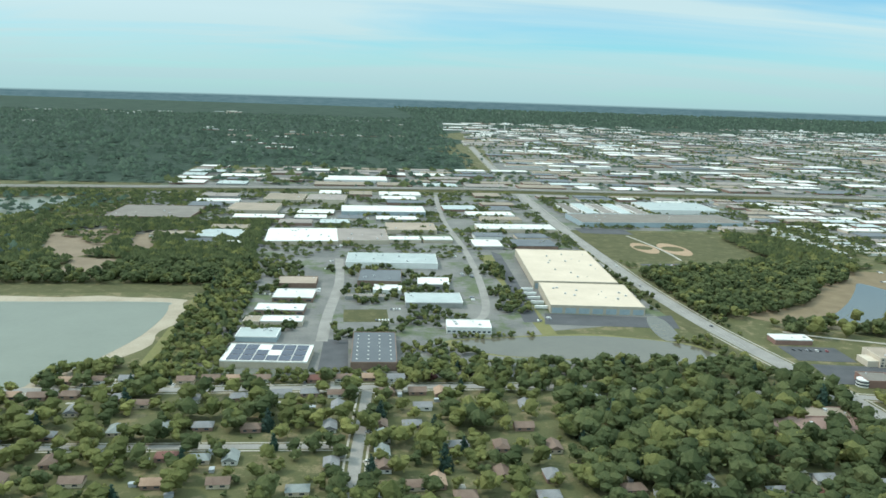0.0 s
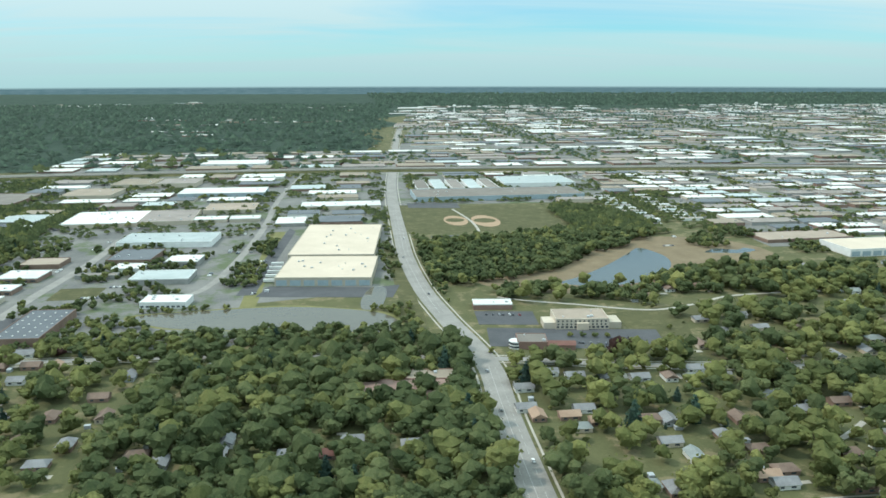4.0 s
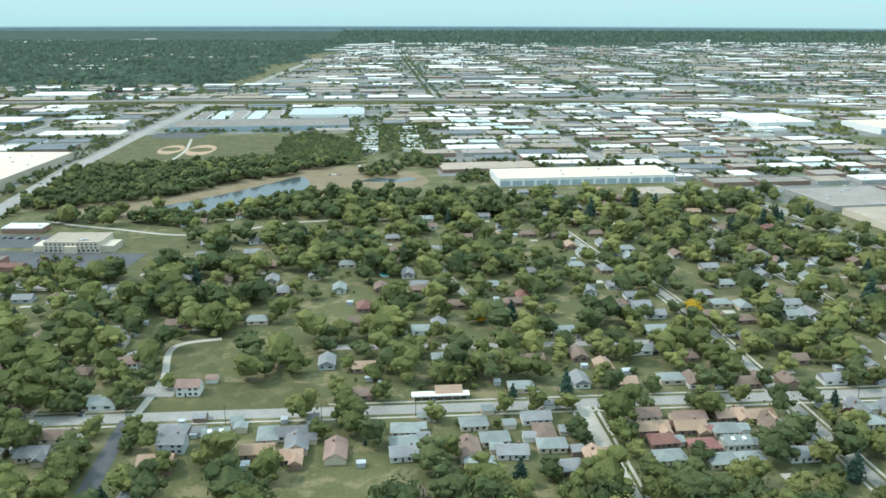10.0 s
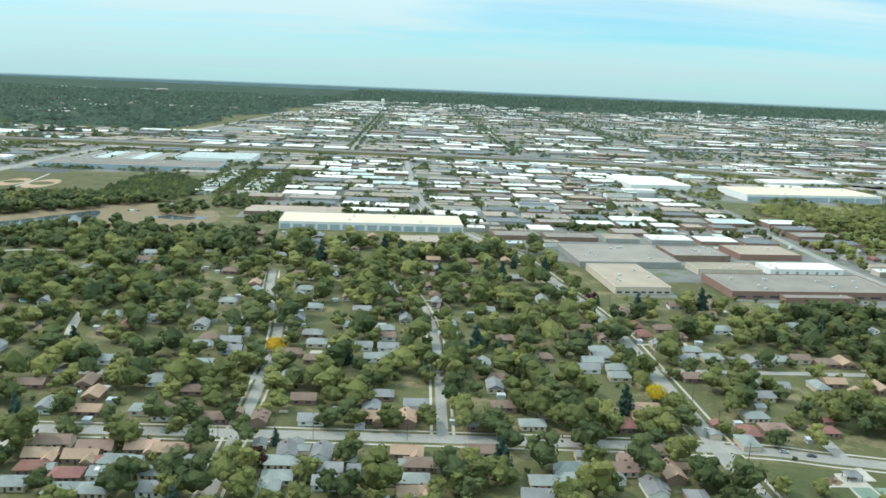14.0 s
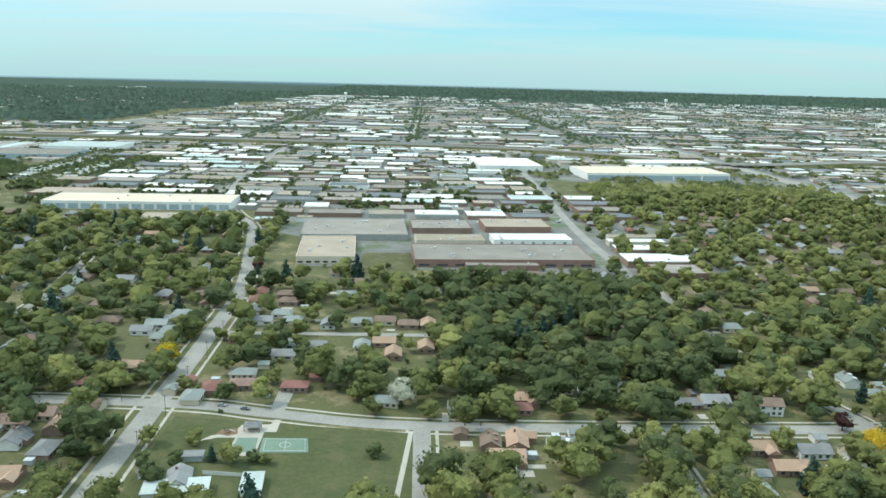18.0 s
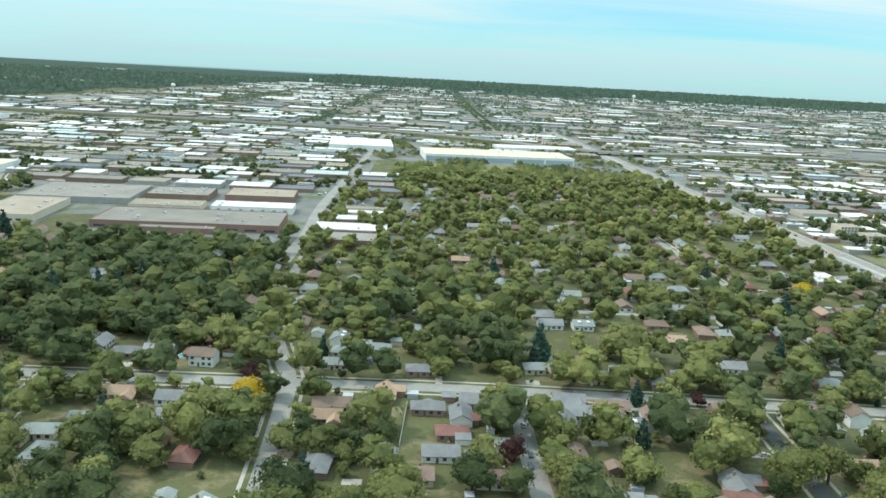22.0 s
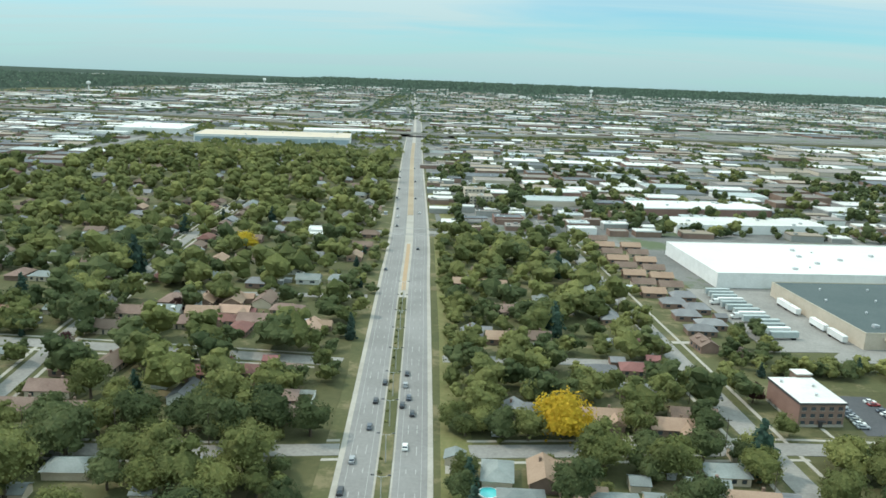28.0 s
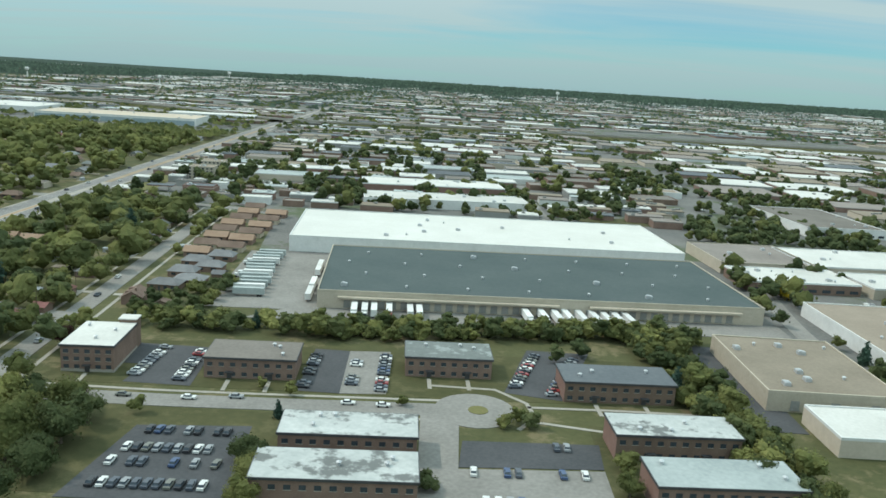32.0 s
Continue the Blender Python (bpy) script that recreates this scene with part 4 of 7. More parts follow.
W(*front(1493, 596, 64, 1), 62, 30, 6, 1, "white_roof", "brick", units=2)
W(*front(1509, 554, 41, 2), 41, 32, 6, 2, "grey_roof", "brick", units=2)
W(*front(1497, 645, 59, 3), 58, 20, 5.5, 3, "white_roof", "brick", units=3)
W(*front(1497, 682, 59, 3), 56, 14, 5, 3, "white_roof", "tan_wall", units=2)
W(*front(1502, 708, 59, 3), 54, 12, 4.5, 3, "tan_roof", "tan_wall", units=1)
for i in range(4):
    W(*front(1500, 812 + i * 44, 64, 4), 62 - 4 * i, 30, 6, 4, ("dark_roof", "grey_roof", "dark_roof", "white_roof")[i], "brick", units=3)
W(*front(1583, 1195, 249, 6), 244, 100, 11, 6, "cream_roof", "white_wall", units=7, bands=5, label="very large white warehouse with pale green panels")
W(*front(1720, 1400, 150, 8), 150, 55, 8, 8, "white_roof", "white_wall", units=2)
W(*front(1415, 1290, 120, 5), 110, 130, 9, 5, "white_roof", "white_wall", units=5)
W(*front(2152, 409, 230, 5), 230, 88, 9, 5, "bright_roof", "white_wall", units=12, label="huge white-roofed warehouse with a white wall")
bd = W(*front(2187, 304, 202, 5), 202, 92, 8, 5, "slate_roof", "tan_wall", units=0, label="huge warehouse with a slate grey roof and a row of docks")
for i in range(7):
    for j in range(4):
        part("roof_vent", vent_mesh if (i + j) % 5 else unit_mesh, None, bd, at=pose(-90 + i * 28 + (j % 2) * 9, 10 + j * 22, 8.0))
for i in range(34):
    part("dock_door", dock_mesh, None, bd, at=pose(-88 + i * 5.0 + (8 if i > 16 else 0), -0.06, 0))
part("canopy", Geo().box(-92, -2.2, 5.2, 6, -0.1, 6.0), M["tan_wall"], bd)
part("canopy", Geo().box(20, -2.2, 5.2, 90, -0.1, 6.0), M["tan_wall"], bd)
W(*front(2174, 576, 131, 8), 131, 38, 7, 8, "white_roof", "white_wall", units=7)
W(*front(2163, 655, 126, 8), 126, 44, 7, 8, "white_roof", "red_brick", units=6)
W(*front(2360, 222, 31, 1), 46, 58, 7, 1, "tan_roof", "tan_wall", units=9, docks=3, label="tan warehouse with a stained tan roof and side docks")
W(*front(2362, 190, 60, 2), 60, 24, 6, 2, "white_roof", "tan_wall", units=2)
W(*front(2418, 252, 80, 2), 80, 92, 6.5, 2, "tan_roof", "white_wall", units=5)
W(*front(2405, 384, 60, 5), 62, 34, 6, 5, "white_roof", "brick", units=8, windows=8)
W(*front(2402, 425, 57, 5), 58, 56, 6.5, 5, "grey_roof", "tan_wall", units=3)
W(*front(2466, 430, 70, 5), 90, 52, 6.5, 5, "white_roof", "tan_wall", units=5)
W(*front(2470, 384, 70, 5), 70, 36, 6, 5, "white_roof", "tan_wall", units=4)
W(*front(2513, 570, 64, 6), 64, 100, 7, 6, "grey_roof", "white_wall", units=4, windows=8)
W(*front(2080, 739, 43, 8), 44, 24, 6, 8, "white_roof", "red_brick", units=3)
for i in range(2):
    t = W(*front(2010 + i * -4, 660 + i * 44, 20, 6), 21, 18, 11, 6, "tan_roof", "tan_wall", units=2, label="tan four-storey apartment block", name="apartment_block")
    for r in range(4):
        for c in range(6):
            part("window", Geo().box(-10.6 + c * 3.7, -0.08, 1.0 + r * 2.7, -9 + c * 3.7, 0.02, 2.4 + r * 2.7), M["glass"], t)
W(*front(2030, 585, 24, 2), 24, 18, 4, 2, "grey_roof", "brick", units=2)
W(*front(1885, 500, 16, 2), 18, 14, 4, 2, "white_roof", "tan_wall", units=1)
W(*front(1900, 560, 30, 2), 34, 14, 4, 2, "grey_roof", "tan_wall", units=1)
# floors of the far woods share the leaf colour with haze painted in
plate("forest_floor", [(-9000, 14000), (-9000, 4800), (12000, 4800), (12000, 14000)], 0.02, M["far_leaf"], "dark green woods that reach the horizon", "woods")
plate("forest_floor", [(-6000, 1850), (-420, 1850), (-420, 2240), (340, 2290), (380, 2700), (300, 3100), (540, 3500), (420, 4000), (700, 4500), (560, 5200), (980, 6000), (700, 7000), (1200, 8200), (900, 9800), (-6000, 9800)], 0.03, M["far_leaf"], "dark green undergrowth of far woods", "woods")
W(*front(285, 470, 80, -4), 70, 30, 6, -4, "shingle_brown", "red_brick", units=4, label="long red-brown brick school among trees", name="school_building")
W(*front(330, 500, 30, -4), 36, 18, 5, -4, "tan_roof", "red_brick", units=2)

# smaller sheds and warehouses that fill the estates
FILL_ROOFS = ["white_roof"] * 8 + ["grey_roof"] * 8 + ["tan_roof"] * 6 + ["dark_roof"] * 4 + ["teal_roof"] * 2
FILL_WALLS = ["tan_wall", "grey_wall", "brick", "brick", "grey_wall", "brick", "white_wall"]


GRID, BOXES = {}, []  # what stands, by squares of 60 m; the bounds of each road's stretches


def taken(x, y, hw, hd, gap=4.0):
    for a, b, c, e in HOUSED[GRID.get("done", 0):]:
        for i in range(int((a - c) // 60), int((a + c) // 60) + 1):
            for j in range(int((b - e) // 60), int((b + e) // 60) + 1):
                GRID.setdefault((i, j), []).append((a, b, c, e))
    GRID["done"] = len(HOUSED)
    for i in range(int((x - hw - gap) // 60), int((x + hw + gap) // 60) + 1):
        for j in range(int((y - hd - gap) // 60), int((y + hd + gap) // 60) + 1):
            for a, b, c, e in GRID.get((i, j), ()):
                if abs(x - a) < hw + c + gap and abs(y - b) < hd + e + gap:
                    return True
    return False


def near_road(x, y, pad=0.0):
    for line, half in ROADS[len(BOXES):]:
        BOXES.append((min(q[0] for q in line) - half, max(q[0] for q in line) + half, min(q[1] for q in line) - half, max(q[1] for q in line) + half))
    for (line, half), (x0, x1, y0, y1) in zip(ROADS, BOXES):
        if not (x0 - pad < x < x1 + pad and y0 - pad < y < y1 + pad):
            continue
        for i in range(len(line) - 1):
            ax, ay, bx, by = *line[i][:2], *line[i + 1][:2]
            dx, dy = bx - ax, by - ay
            k = max(0.0, min(1.0, ((x - ax) * dx + (y - ay) * dy) / (dx * dx + dy * dy + 1e-9)))
            if (ax + k * dx - x) ** 2 + (ay + k * dy - y) ** 2 < (half + pad) ** 2:
                return True
    return False


far_fill = {k: Geo() for k in ROOF_KEYS}
far_walls = {k: Geo() for k in ("tan_wall", "white_wall", "grey_wall", "brick")}
count = 0


def fill(x0, x1, y0, y1, w_min, w_max, d_min, d_max, gap_x, gap_y, turn, things=True, skip=0.12, keep=None):
    global count
    y = y0
    while y < y1:
        d = rng.uniform(d_min, d_max)
        x = x0 + rng.uniform(0, 25)
        while x < x1:
            w = rng.uniform(w_min, w_max)
            cx, cy = x + w / 2, y + d / 2 + rng.uniform(-3, 3)
            x += w + rng.uniform(0.7, 1.5) * gap_x
            if rng.random() < skip or taken(cx, cy, w / 2, d / 2) or near_road(cx, cy, min(w, d) / 2 + 1) or (keep and not keep(cx, cy)):
                continue
            roof, wall, h = rng.choice(FILL_ROOFS), rng.choice(FILL_WALLS), rng.uniform(3.6, 5.6)
            if things and count < 135:
                warehouse(cx, cy - d / 2, w, d, h, turn + rng.uniform(-1, 1), roof, wall, units=rng.choice((0, 1, 1, 2)))
                count += 1
                continue
            HOUSED.append((cx, cy, w / 2, d / 2))
            g = far_fill[roof]
            g.box(cx - w / 2, cy - d / 2, h - 0.5, cx + w / 2, cy + d / 2, h + 0.3)
            for _ in range(rng.choice((0, 1, 2, 3))):
                ux, uy = cx + rng.uniform(-0.4, 0.4) * w, cy + rng.uniform(-0.35, 0.35) * d
                far_walls["grey_wall"].box(ux - 1.3, uy - 1.2, h + 0.2, ux + 1.3, uy + 1.2, h + 1.6)
            far_walls[wall if wall in far_walls else "tan_wall"].box(cx - w / 2 + 0.1, cy - d / 2 + 0.1, 0, cx + w / 2 - 0.1, cy + d / 2 - 0.1, h - 0.5)
        y += d + gap_y


for i in range(10):
    for x, w in ((714, 34), (782, 33)):
        W(*front(x + i * 0.5, 1092 + i * 26, w, 0), w, 11, 3.4, 0, ("white_roof", "tan_roof", "teal_roof", "grey_roof")[(i * 3 + (x > 750)) % 4], "white_wall", units=0, label="long narrow pale-roofed home in a row", name="mobile_home_row")
W(*front(2028, 590, 24, 4), 24, 16, 5, 4, "dark_roof", "red_brick", units=2, windows=4, label="red-brown brick shop beside a filling station", name="shop")
W(*front(2003, 548, 16, 4), 16, 9, 4, 4, "tan_roof", "brick", units=1, windows=3, label="low brown brick shop at a crossing", name="shop")
W(*front(1889, 509, 13, 4), 13, 16, 5, 4, "white_roof", "white_wall", units=1, windows=3, label="small white building with a white roof near the highway", name="office_building")
canopy = thing("filling_station", "filling station canopy with a dark roof and red edge", "filling station", pose(2012, 588, 0, 0, 0, 4))
part("roof", Geo().box(-10, -5, 4.9, 10, 5, 5.3), M["dark_roof"], canopy)
part("fascia", Geo().box(-10.2, -5.2, 4.4, 10.2, 5.2, 4.9), M["red_brick"], canopy, "red fascia")
for px in (-6, 6):
    for py in (-2.5, 2.5):
        part("column", Geo().box(px - 0.25, py - 0.25, 0, px + 0.25, py + 0.25, 4.4), M["metal"], canopy)
    part("pump", Geo().box(px - 0.5, -0.4, 0.1, px + 0.5, 0.4, 2.0), M["white_wall"], canopy)
HOUSED.append((2012, 588, 11, 7))
fill(1060, 1480, 770, 1260, 26, 62, 22, 36, 9, 15, 3)
fill(1992, 2150, 556, 640, 10, 22, 9, 15, 8, 9, 5)
fill(2000, 2420, 690, 1400, 24, 66, 22, 38, 10, 15, 5)
fill(640, 1050, 960, 1680, 26, 76, 24, 38, 10, 15, 2, keep=lambda x, y: not (x < 820 and y < 1240))
fill(1060, 1480, 1260, 1640, 26, 66, 24, 38, 9, 15, 3)
fill(-300, 340, 1120, 1720, 40, 90, 34, 56, 16, 20, -1)
fill(2420, 3400, 120, 1480, 40, 90, 36, 60, 15, 18, 4, things=False)
fill(2000, 2420, 700, 1420, 14, 34, 12, 20, 8, 10, 5, things=False)
fill(1950, 2420, 560, 1400, 12, 30, 10, 18, 7, 9, 5, things=False, skip=0.25)
fill(1500, 1900, 1310, 1650, 30, 80, 22, 38, 10, 14, 3, things=False, keep=lambda x, y: y < 1640 - max(0, x - 1430) * 0.5)
fill(1950, 2500, 1400, 1760, 28, 80, 22, 38, 10, 14, 3, things=False)
fill(400, 1480, 1640, 1780, 28, 80, 22, 34, 10, 12, 2, things=False)
fill(1440, 2000, 1560, 1830, 28, 80, 22, 34, 10, 12, 2, things=False)
fill(1060, 1480, 780, 1640, 12, 26, 12, 18, 7, 9, 3, things=False, skip=0.4)


def estate(x, y):
    return x > 420 + 0.07 * (y - 1800) + (180 if y > 2250 else 0) * noise.noise((x * 0.002, y * 0.002, 9)) or (y < 2250 and x > -420)


fill(-420, 5200, 1830, 2700, 45, 120, 34, 60, 26, 24, 0, things=False, skip=0.08, keep=estate)
fill(300, 5600, 2700, 4960, 55, 150, 40, 75, 34, 32, 0, things=False, skip=0.10, keep=estate)
FILL_ROOFS = ["white_roof"] * 3 + ["tan_roof", "teal_roof"]
fill(600, 8500, 4960, 5600, 70, 180, 45, 90, 60, 50, 0, things=False, skip=0.25, keep=lambda x, y: estate(x, y) and noise.noise((x * 0.0011, y * 0.002, 21)) > -0.1)
fill(600, 8500, 5700, 9400, 90, 200, 50, 90, 120, 260, 0, things=False, skip=0.55, keep=lambda x, y: estate(x, y) and noise.noise((x * 0.0011, y * 0.001, 23)) > 0.12)
fill(-3600, 300, 2900, 7000, 40, 120, 30, 60, 60, 160, 0, things=False, skip=0.3, keep=lambda x, y: noise.noise((x * 0.0016, y * 0.0014, 31)) > 0.22)
for k, g in far_fill.items():
    if g.v:
        tagged(new("distant_roofs", g.mesh("distant_roofs", M[k])), f"{SHADES[k]} flat roofs of distant warehouses", "roofs", kind="stuff")
for k, g in far_walls.items():
    if g.v:
        tagged(new("distant_walls", g.mesh("distant_walls", M[k])), f"{WALLS[k]} walls of distant warehouses", "walls", kind="stuff")


# ---- houses ----
def window_geo(x, y, z, w=1.3, h=1.2, side=-1):
    return Geo().box(x - w / 2 - 0.1, y - 0.06, z - 0.1, x + w / 2 + 0.1, y + 0.06, z + h + 0.1)


def build_house(w, d, h, roof, wall, style, label):
    """A house at the origin with its front towards -y."""
    t = thing("house", label, "house", group="houses of the suburb")
    rise = d * 0.27 if style != "hip" else d * 0.24
    if style == "hip":
        part("wall", Geo().box(-w / 2, -d / 2, 0, w / 2, d / 2, h), M[wall], t)
        o = 0.6
        g = Geo()
        g.v = [(-w / 2 - o, -d / 2 - o, h - 0.1), (w / 2 + o, -d / 2 - o, h - 0.1), (w / 2 + o, d / 2 + o, h - 0.1), (-w / 2 - o, d / 2 + o, h - 0.1), (-w / 2 + d * 0.45, 0, h + rise), (w / 2 - d * 0.45, 0, h + rise)]
        g.f = [(0, 1, 5, 4), (1, 2, 5), (2, 3, 4, 5), (3, 0, 4), (3, 2, 1, 0)]
        part("roof", g, M[roof], t)
    else:
        part("wall", Geo().prism([(-d / 2, 0), (d / 2, 0), (d / 2, h), (0, h + rise), (-d / 2, h)], -w / 2, w / 2), M[wall], t)
        o, th = 0.6, 0.22
        g = Geo()
        g.prism([(-d / 2 - o, h - o * rise / (d / 2) + th), (-d / 2 - o, h - o * rise / (d / 2)), (0, h + rise + 0.02), (0, h + rise + th)], -w / 2 - 0.5, w / 2 + 0.5)
        g.prism([(0, h + rise + th), (0, h + rise + 0.02), (d / 2 + o, h - o * rise / (d / 2)), (d / 2 + o, h - o * rise / (d / 2) + th)], -w / 2 - 0.5, w / 2 + 0.5)
        part("roof", g, M[roof], t)
    if style == "ell":
        ww = w * 0.36
        wing = part("wing", Geo().box(w / 2 - ww, -d / 2 - 4, 0, w / 2, -d / 2 + 0.02, h), M[wall], t)
        k = Geo()
        x0, x1, mid, yf = w / 2 - ww - 0.5, w / 2 + 0.5, w / 2 - ww / 2, -d / 2 - 4.5
        k.v = [(x0, yf, h - 0.15), (mid, yf, h + rise * 0.8), (x1, yf, h - 0.15), (x0, 0, h - 0.15), (mid, 0, h + rise * 0.8), (x1, 0, h - 0.15)]
        k.f = [(0, 1, 4, 3), (1, 2, 5, 4), (0, 2, 1), (0, 3, 5, 2), (3, 4, 5)]
        part("wing_roof", k, M[roof], wing)
    if style == "dormer":
        for x in (-w * 0.22, w * 0.22):
            part("dormer", Geo().prism([(-d * 0.36, h + rise * 0.2), (-d * 0.1, h + rise * 0.2), (-d * 0.1, h + rise * 0.95), (-d * 0.36, h + rise * 0.8)], x - 0.9, x + 0.9), M[wall], t)
    if style in ("gable", "dormer", "hip") and w < 15:
        gx, gy = w / 2 + 2.5, d / 2 + 9
        garage = part("garage", Geo().prism([(gy - 3, 0), (gy + 3, 0), (gy + 3, 2.5), (gy, 3.7), (gy - 3, 2.5)], gx - 3, gx + 3), M[wall], t)
        part("garage_roof", Geo().prism([(gy - 3.5, 2.35), (gy, 3.75), (gy + 3.5, 2.35), (gy + 3.5, 2.55), (gy, 3.95), (gy - 3.5, 2.55)], gx - 3.3, gx + 3.3), M[roof], garage)
    rows = (1.0,) if h < 4 else (1.0, 3.7)
    for z in rows:
        for x in ((-w * 0.32, w * 0.05) if style == "ell" else (-w * 0.34, w * 0.1, w * 0.34)):
            part("window", window_geo(x, -d / 2, z), M["glass"], t)

    part("door", Geo().box(-w * 0.1 - 0.5, -d / 2 - 0.08, 0, -w * 0.1 + 0.5, -d / 2 + 0.05, 2.1), M["dark_metal"], t)
    if style != "hip":
        part("chimney", Geo().box(w * 0.18, 0.6, h, w * 0.18 + 0.8, 1.5, h + rise + 0.9), M["brick"], t)
    return t


STYLES = [
    (14, 9, 3.0, "shingle_grey", "siding", "gable", "single-storey white-sided house with a grey gable roof"),
    (15, 9.5, 3.0, "shingle_brown", "brick", "hip", "low brown brick house with a brown hip roof"),
    (13, 9, 3.0, "shingle_red", "brick", "hip", "low brick house with a red-brown hip roof"),
    (12, 9, 5.4, "shingle_grey", "grey_siding", "gable", "two-storey grey-sided house with a grey roof"),
    (15, 9, 3.0, "shingle_orange", "brick", "ell", "brick bungalow with an orange-tan roof and a front wing"),
    (14, 10, 3.0, "shingle_grey", "tan_siding", "ell", "tan house with a grey roof and a front wing"),
    (12, 8.5, 3.4, "shingle_pale", "siding", "dormer", "white cottage with a pale roof and two dormers"),
    (12, 9, 5.4, "shingle_brown", "siding", "gable", "two-storey white house with a brown roof"),
    (16, 9.5, 3.0, "shingle_brown", "tan_siding", "gable", "long tan house with a brown roof"),
    (13, 9, 3.0, "shingle_pale", "tan_siding", "hip", "low tan house with a pale green-grey hip roof"),
    (12, 8.5, 3.4, "shingle_brown", "brick", "dormer", "brick cottage with a brown roof and two dormers"),
    (14, 9, 3.0, "shingle_grey", "brick", "hip", "low brick house with a grey hip roof")]
SAMPLES = [build_house(*s) for s in STYLES]
used = set()
PICK = [0, 1, 1, 1, 2, 3, 4, 5, 5, 6, 7, 8, 8, 8, 9, 10, 10, 11, 11, 11]
LIST = []  # houses to place: x, y, turn, style
drive = Geo()
PARKED = []  # spots on the driveways


def place(x, y, turn, style):
    if style not in used:
        used.add(style)
        SAMPLES[style].matrix_basis = pose(x, y, 0, 0, 0, turn)
        return SAMPLES[style]
    return copy_thing(SAMPLES[style], pose(x, y, 0, 0, 0, turn))


SPECIAL = [(636, 340, -3, 7), (628, 440, 4, 3), (1603, 228, 3, 2), (1760, 212, 2, 4), (1664, 374, 2, 0), (1248, 318, 0, 2), (596, 372, 8, 7), (1217, 221, 100, 0), (1222, 320, 3, 1), (1200, 303, 90, 9), (1150, 270, 90, 4), (1154, 246, 90, 11), (1933, 206, 0, 1), (1930, 219, 4, 1), (1908, 213, 2, 2), (1893, 240, 2, 2), (1911, 243, 2, 2), (1926, 245, 2, 1)]
for x, y, a, s in SPECIAL:
    LIST.append((x, y, a, s))
    HOUSED.append((x, y, 8, 6))


SEEN = []  # houses with open ground before them


def settle(style, turn, spots):
    for i, (x, y) in enumerate(spots):
        if not any(abs(x - a) < 9.5 and abs(y - b) < 8 for a, b, *_ in LIST):
            LIST.append((x, y, turn + (i * 37 % 9 - 4), style))
            HOUSED.append((x, y, 7.5, 6.5) if turn == 0 else (x, y, 6.5, 7.5))
            SEEN.append((x, y))


settle(0, 0, [(1756, 255), (1677, 294), (1749, 316), (1491, 232), (1485, 250), (1410, 310), (1598, 210), (1582, 388), (1755, 416), (1084, 248), (1033, 343), (1156, 426), (1376, 439), (922, 250), (810, 294), (913, 441), (915, 460), (909, 483), (849, 484), (858, 520), (994, 257), (992, 269), (1142, 404), (1211, 427), (745, 267), (693, 290), (539, 504), (793, 264), (999, 436), (1016, 435), (474, 287), (516, 338), (438, 444), (448, 500), (431, 509), (-113, 558), (54, 538), (289, 416), (401, 450), (407, 483), (414, 506)])
settle(0, 90, [(1897, 219), (1901, 408), (1429, 311), (1577, 203), (1651, 242), (1607, 244), (1137, 255), (1380, 491), (972, 285), (760, 523), (988, 284), (1009, 337), (1254, 422), (1020, 415), (842, 332), (886, 473), (-12, 505), (215, 423)])
settle(1, 0, [(1912, 326), (1676, 260), (1672, 315), (1729, 382), (1846, 239), (1481, 304), (1478, 322), (1660, 300), (1694, 422), (1087, 237), (1156, 325), (1081, 343), (1082, 384), (1221, 471), (1217, 489), (1158, 485), (1305, 423), (911, 357), (795, 361), (971, 410), (829, 455), (1034, 275), (571, 366), (768, 487), (930, 322), (955, 420), (899, 445), (475, 302), (524, 352), (522, 377), (475, 424), (67, 408), (-64, 506), (167, 411)])
settle(1, 90, [(1852, 335), (1754, 372), (811, 279), (420, 350)])
settle(2, 0, [(2071, 262), (1705, 184), (1759, 192), (1607, 224), (1886, 306), (1360, 293), (881, 261), (864, 267), (1144, 320), (-110, 466), (273, 400)])
settle(2, 90, [(1897, 294), (1505, 200), (837, 467), (1206, 315), (568, 298)])
settle(3, 0, [(917, 424), (640, 283), (903, 373)])
settle(3, 90, [(774, 418), (706, 368), (522, 277), (486, 421), (-7, 540), (182, 400)])
settle(4, 0, [(2081, 158), (2071, 207), (2047, 213), (2017, 295), (1757, 210), (1730, 354), (1768, 212), (1778, 304), (1873, 316), (1888, 319), (2018, 387), (2001, 390), (1468, 235), (1461, 253), (1291, 388), (1550, 238), (1147, 225), (1155, 240), (1151, 264), (1159, 343), (1349, 243), (1364, 305), (881, 278), (863, 279), (919, 286), (905, 288), (1031, 249), (1028, 287), (1009, 326), (636, 270), (692, 269), (679, 275), (727, 360), (865, 328), (511, 347), (443, 425), (426, 435)])
settle(4, 90, [(2030, 154), (2022, 169), (1574, 263), (1924, 246), (1929, 298), (1869, 336), (1883, 337), (1850, 422), (1931, 445), (1355, 257), (1297, 368), (1316, 380), (1318, 424), (860, 348), (1028, 324), (829, 254), (53, 425), (70, 564), (406, 437)])
settle(5, 0, [(1660, 180), (1659, 252), (1614, 260), (1656, 264), (1662, 390), (1461, 304), (1505, 248), (1235, 364), (1251, 379), (767, 496), (577, 426), (580, 282), (475, 392)])
settle(5, 90, [(2016, 212), (2003, 298), (1706, 193), (1666, 380), (1079, 371), (696, 279), (581, 407)])
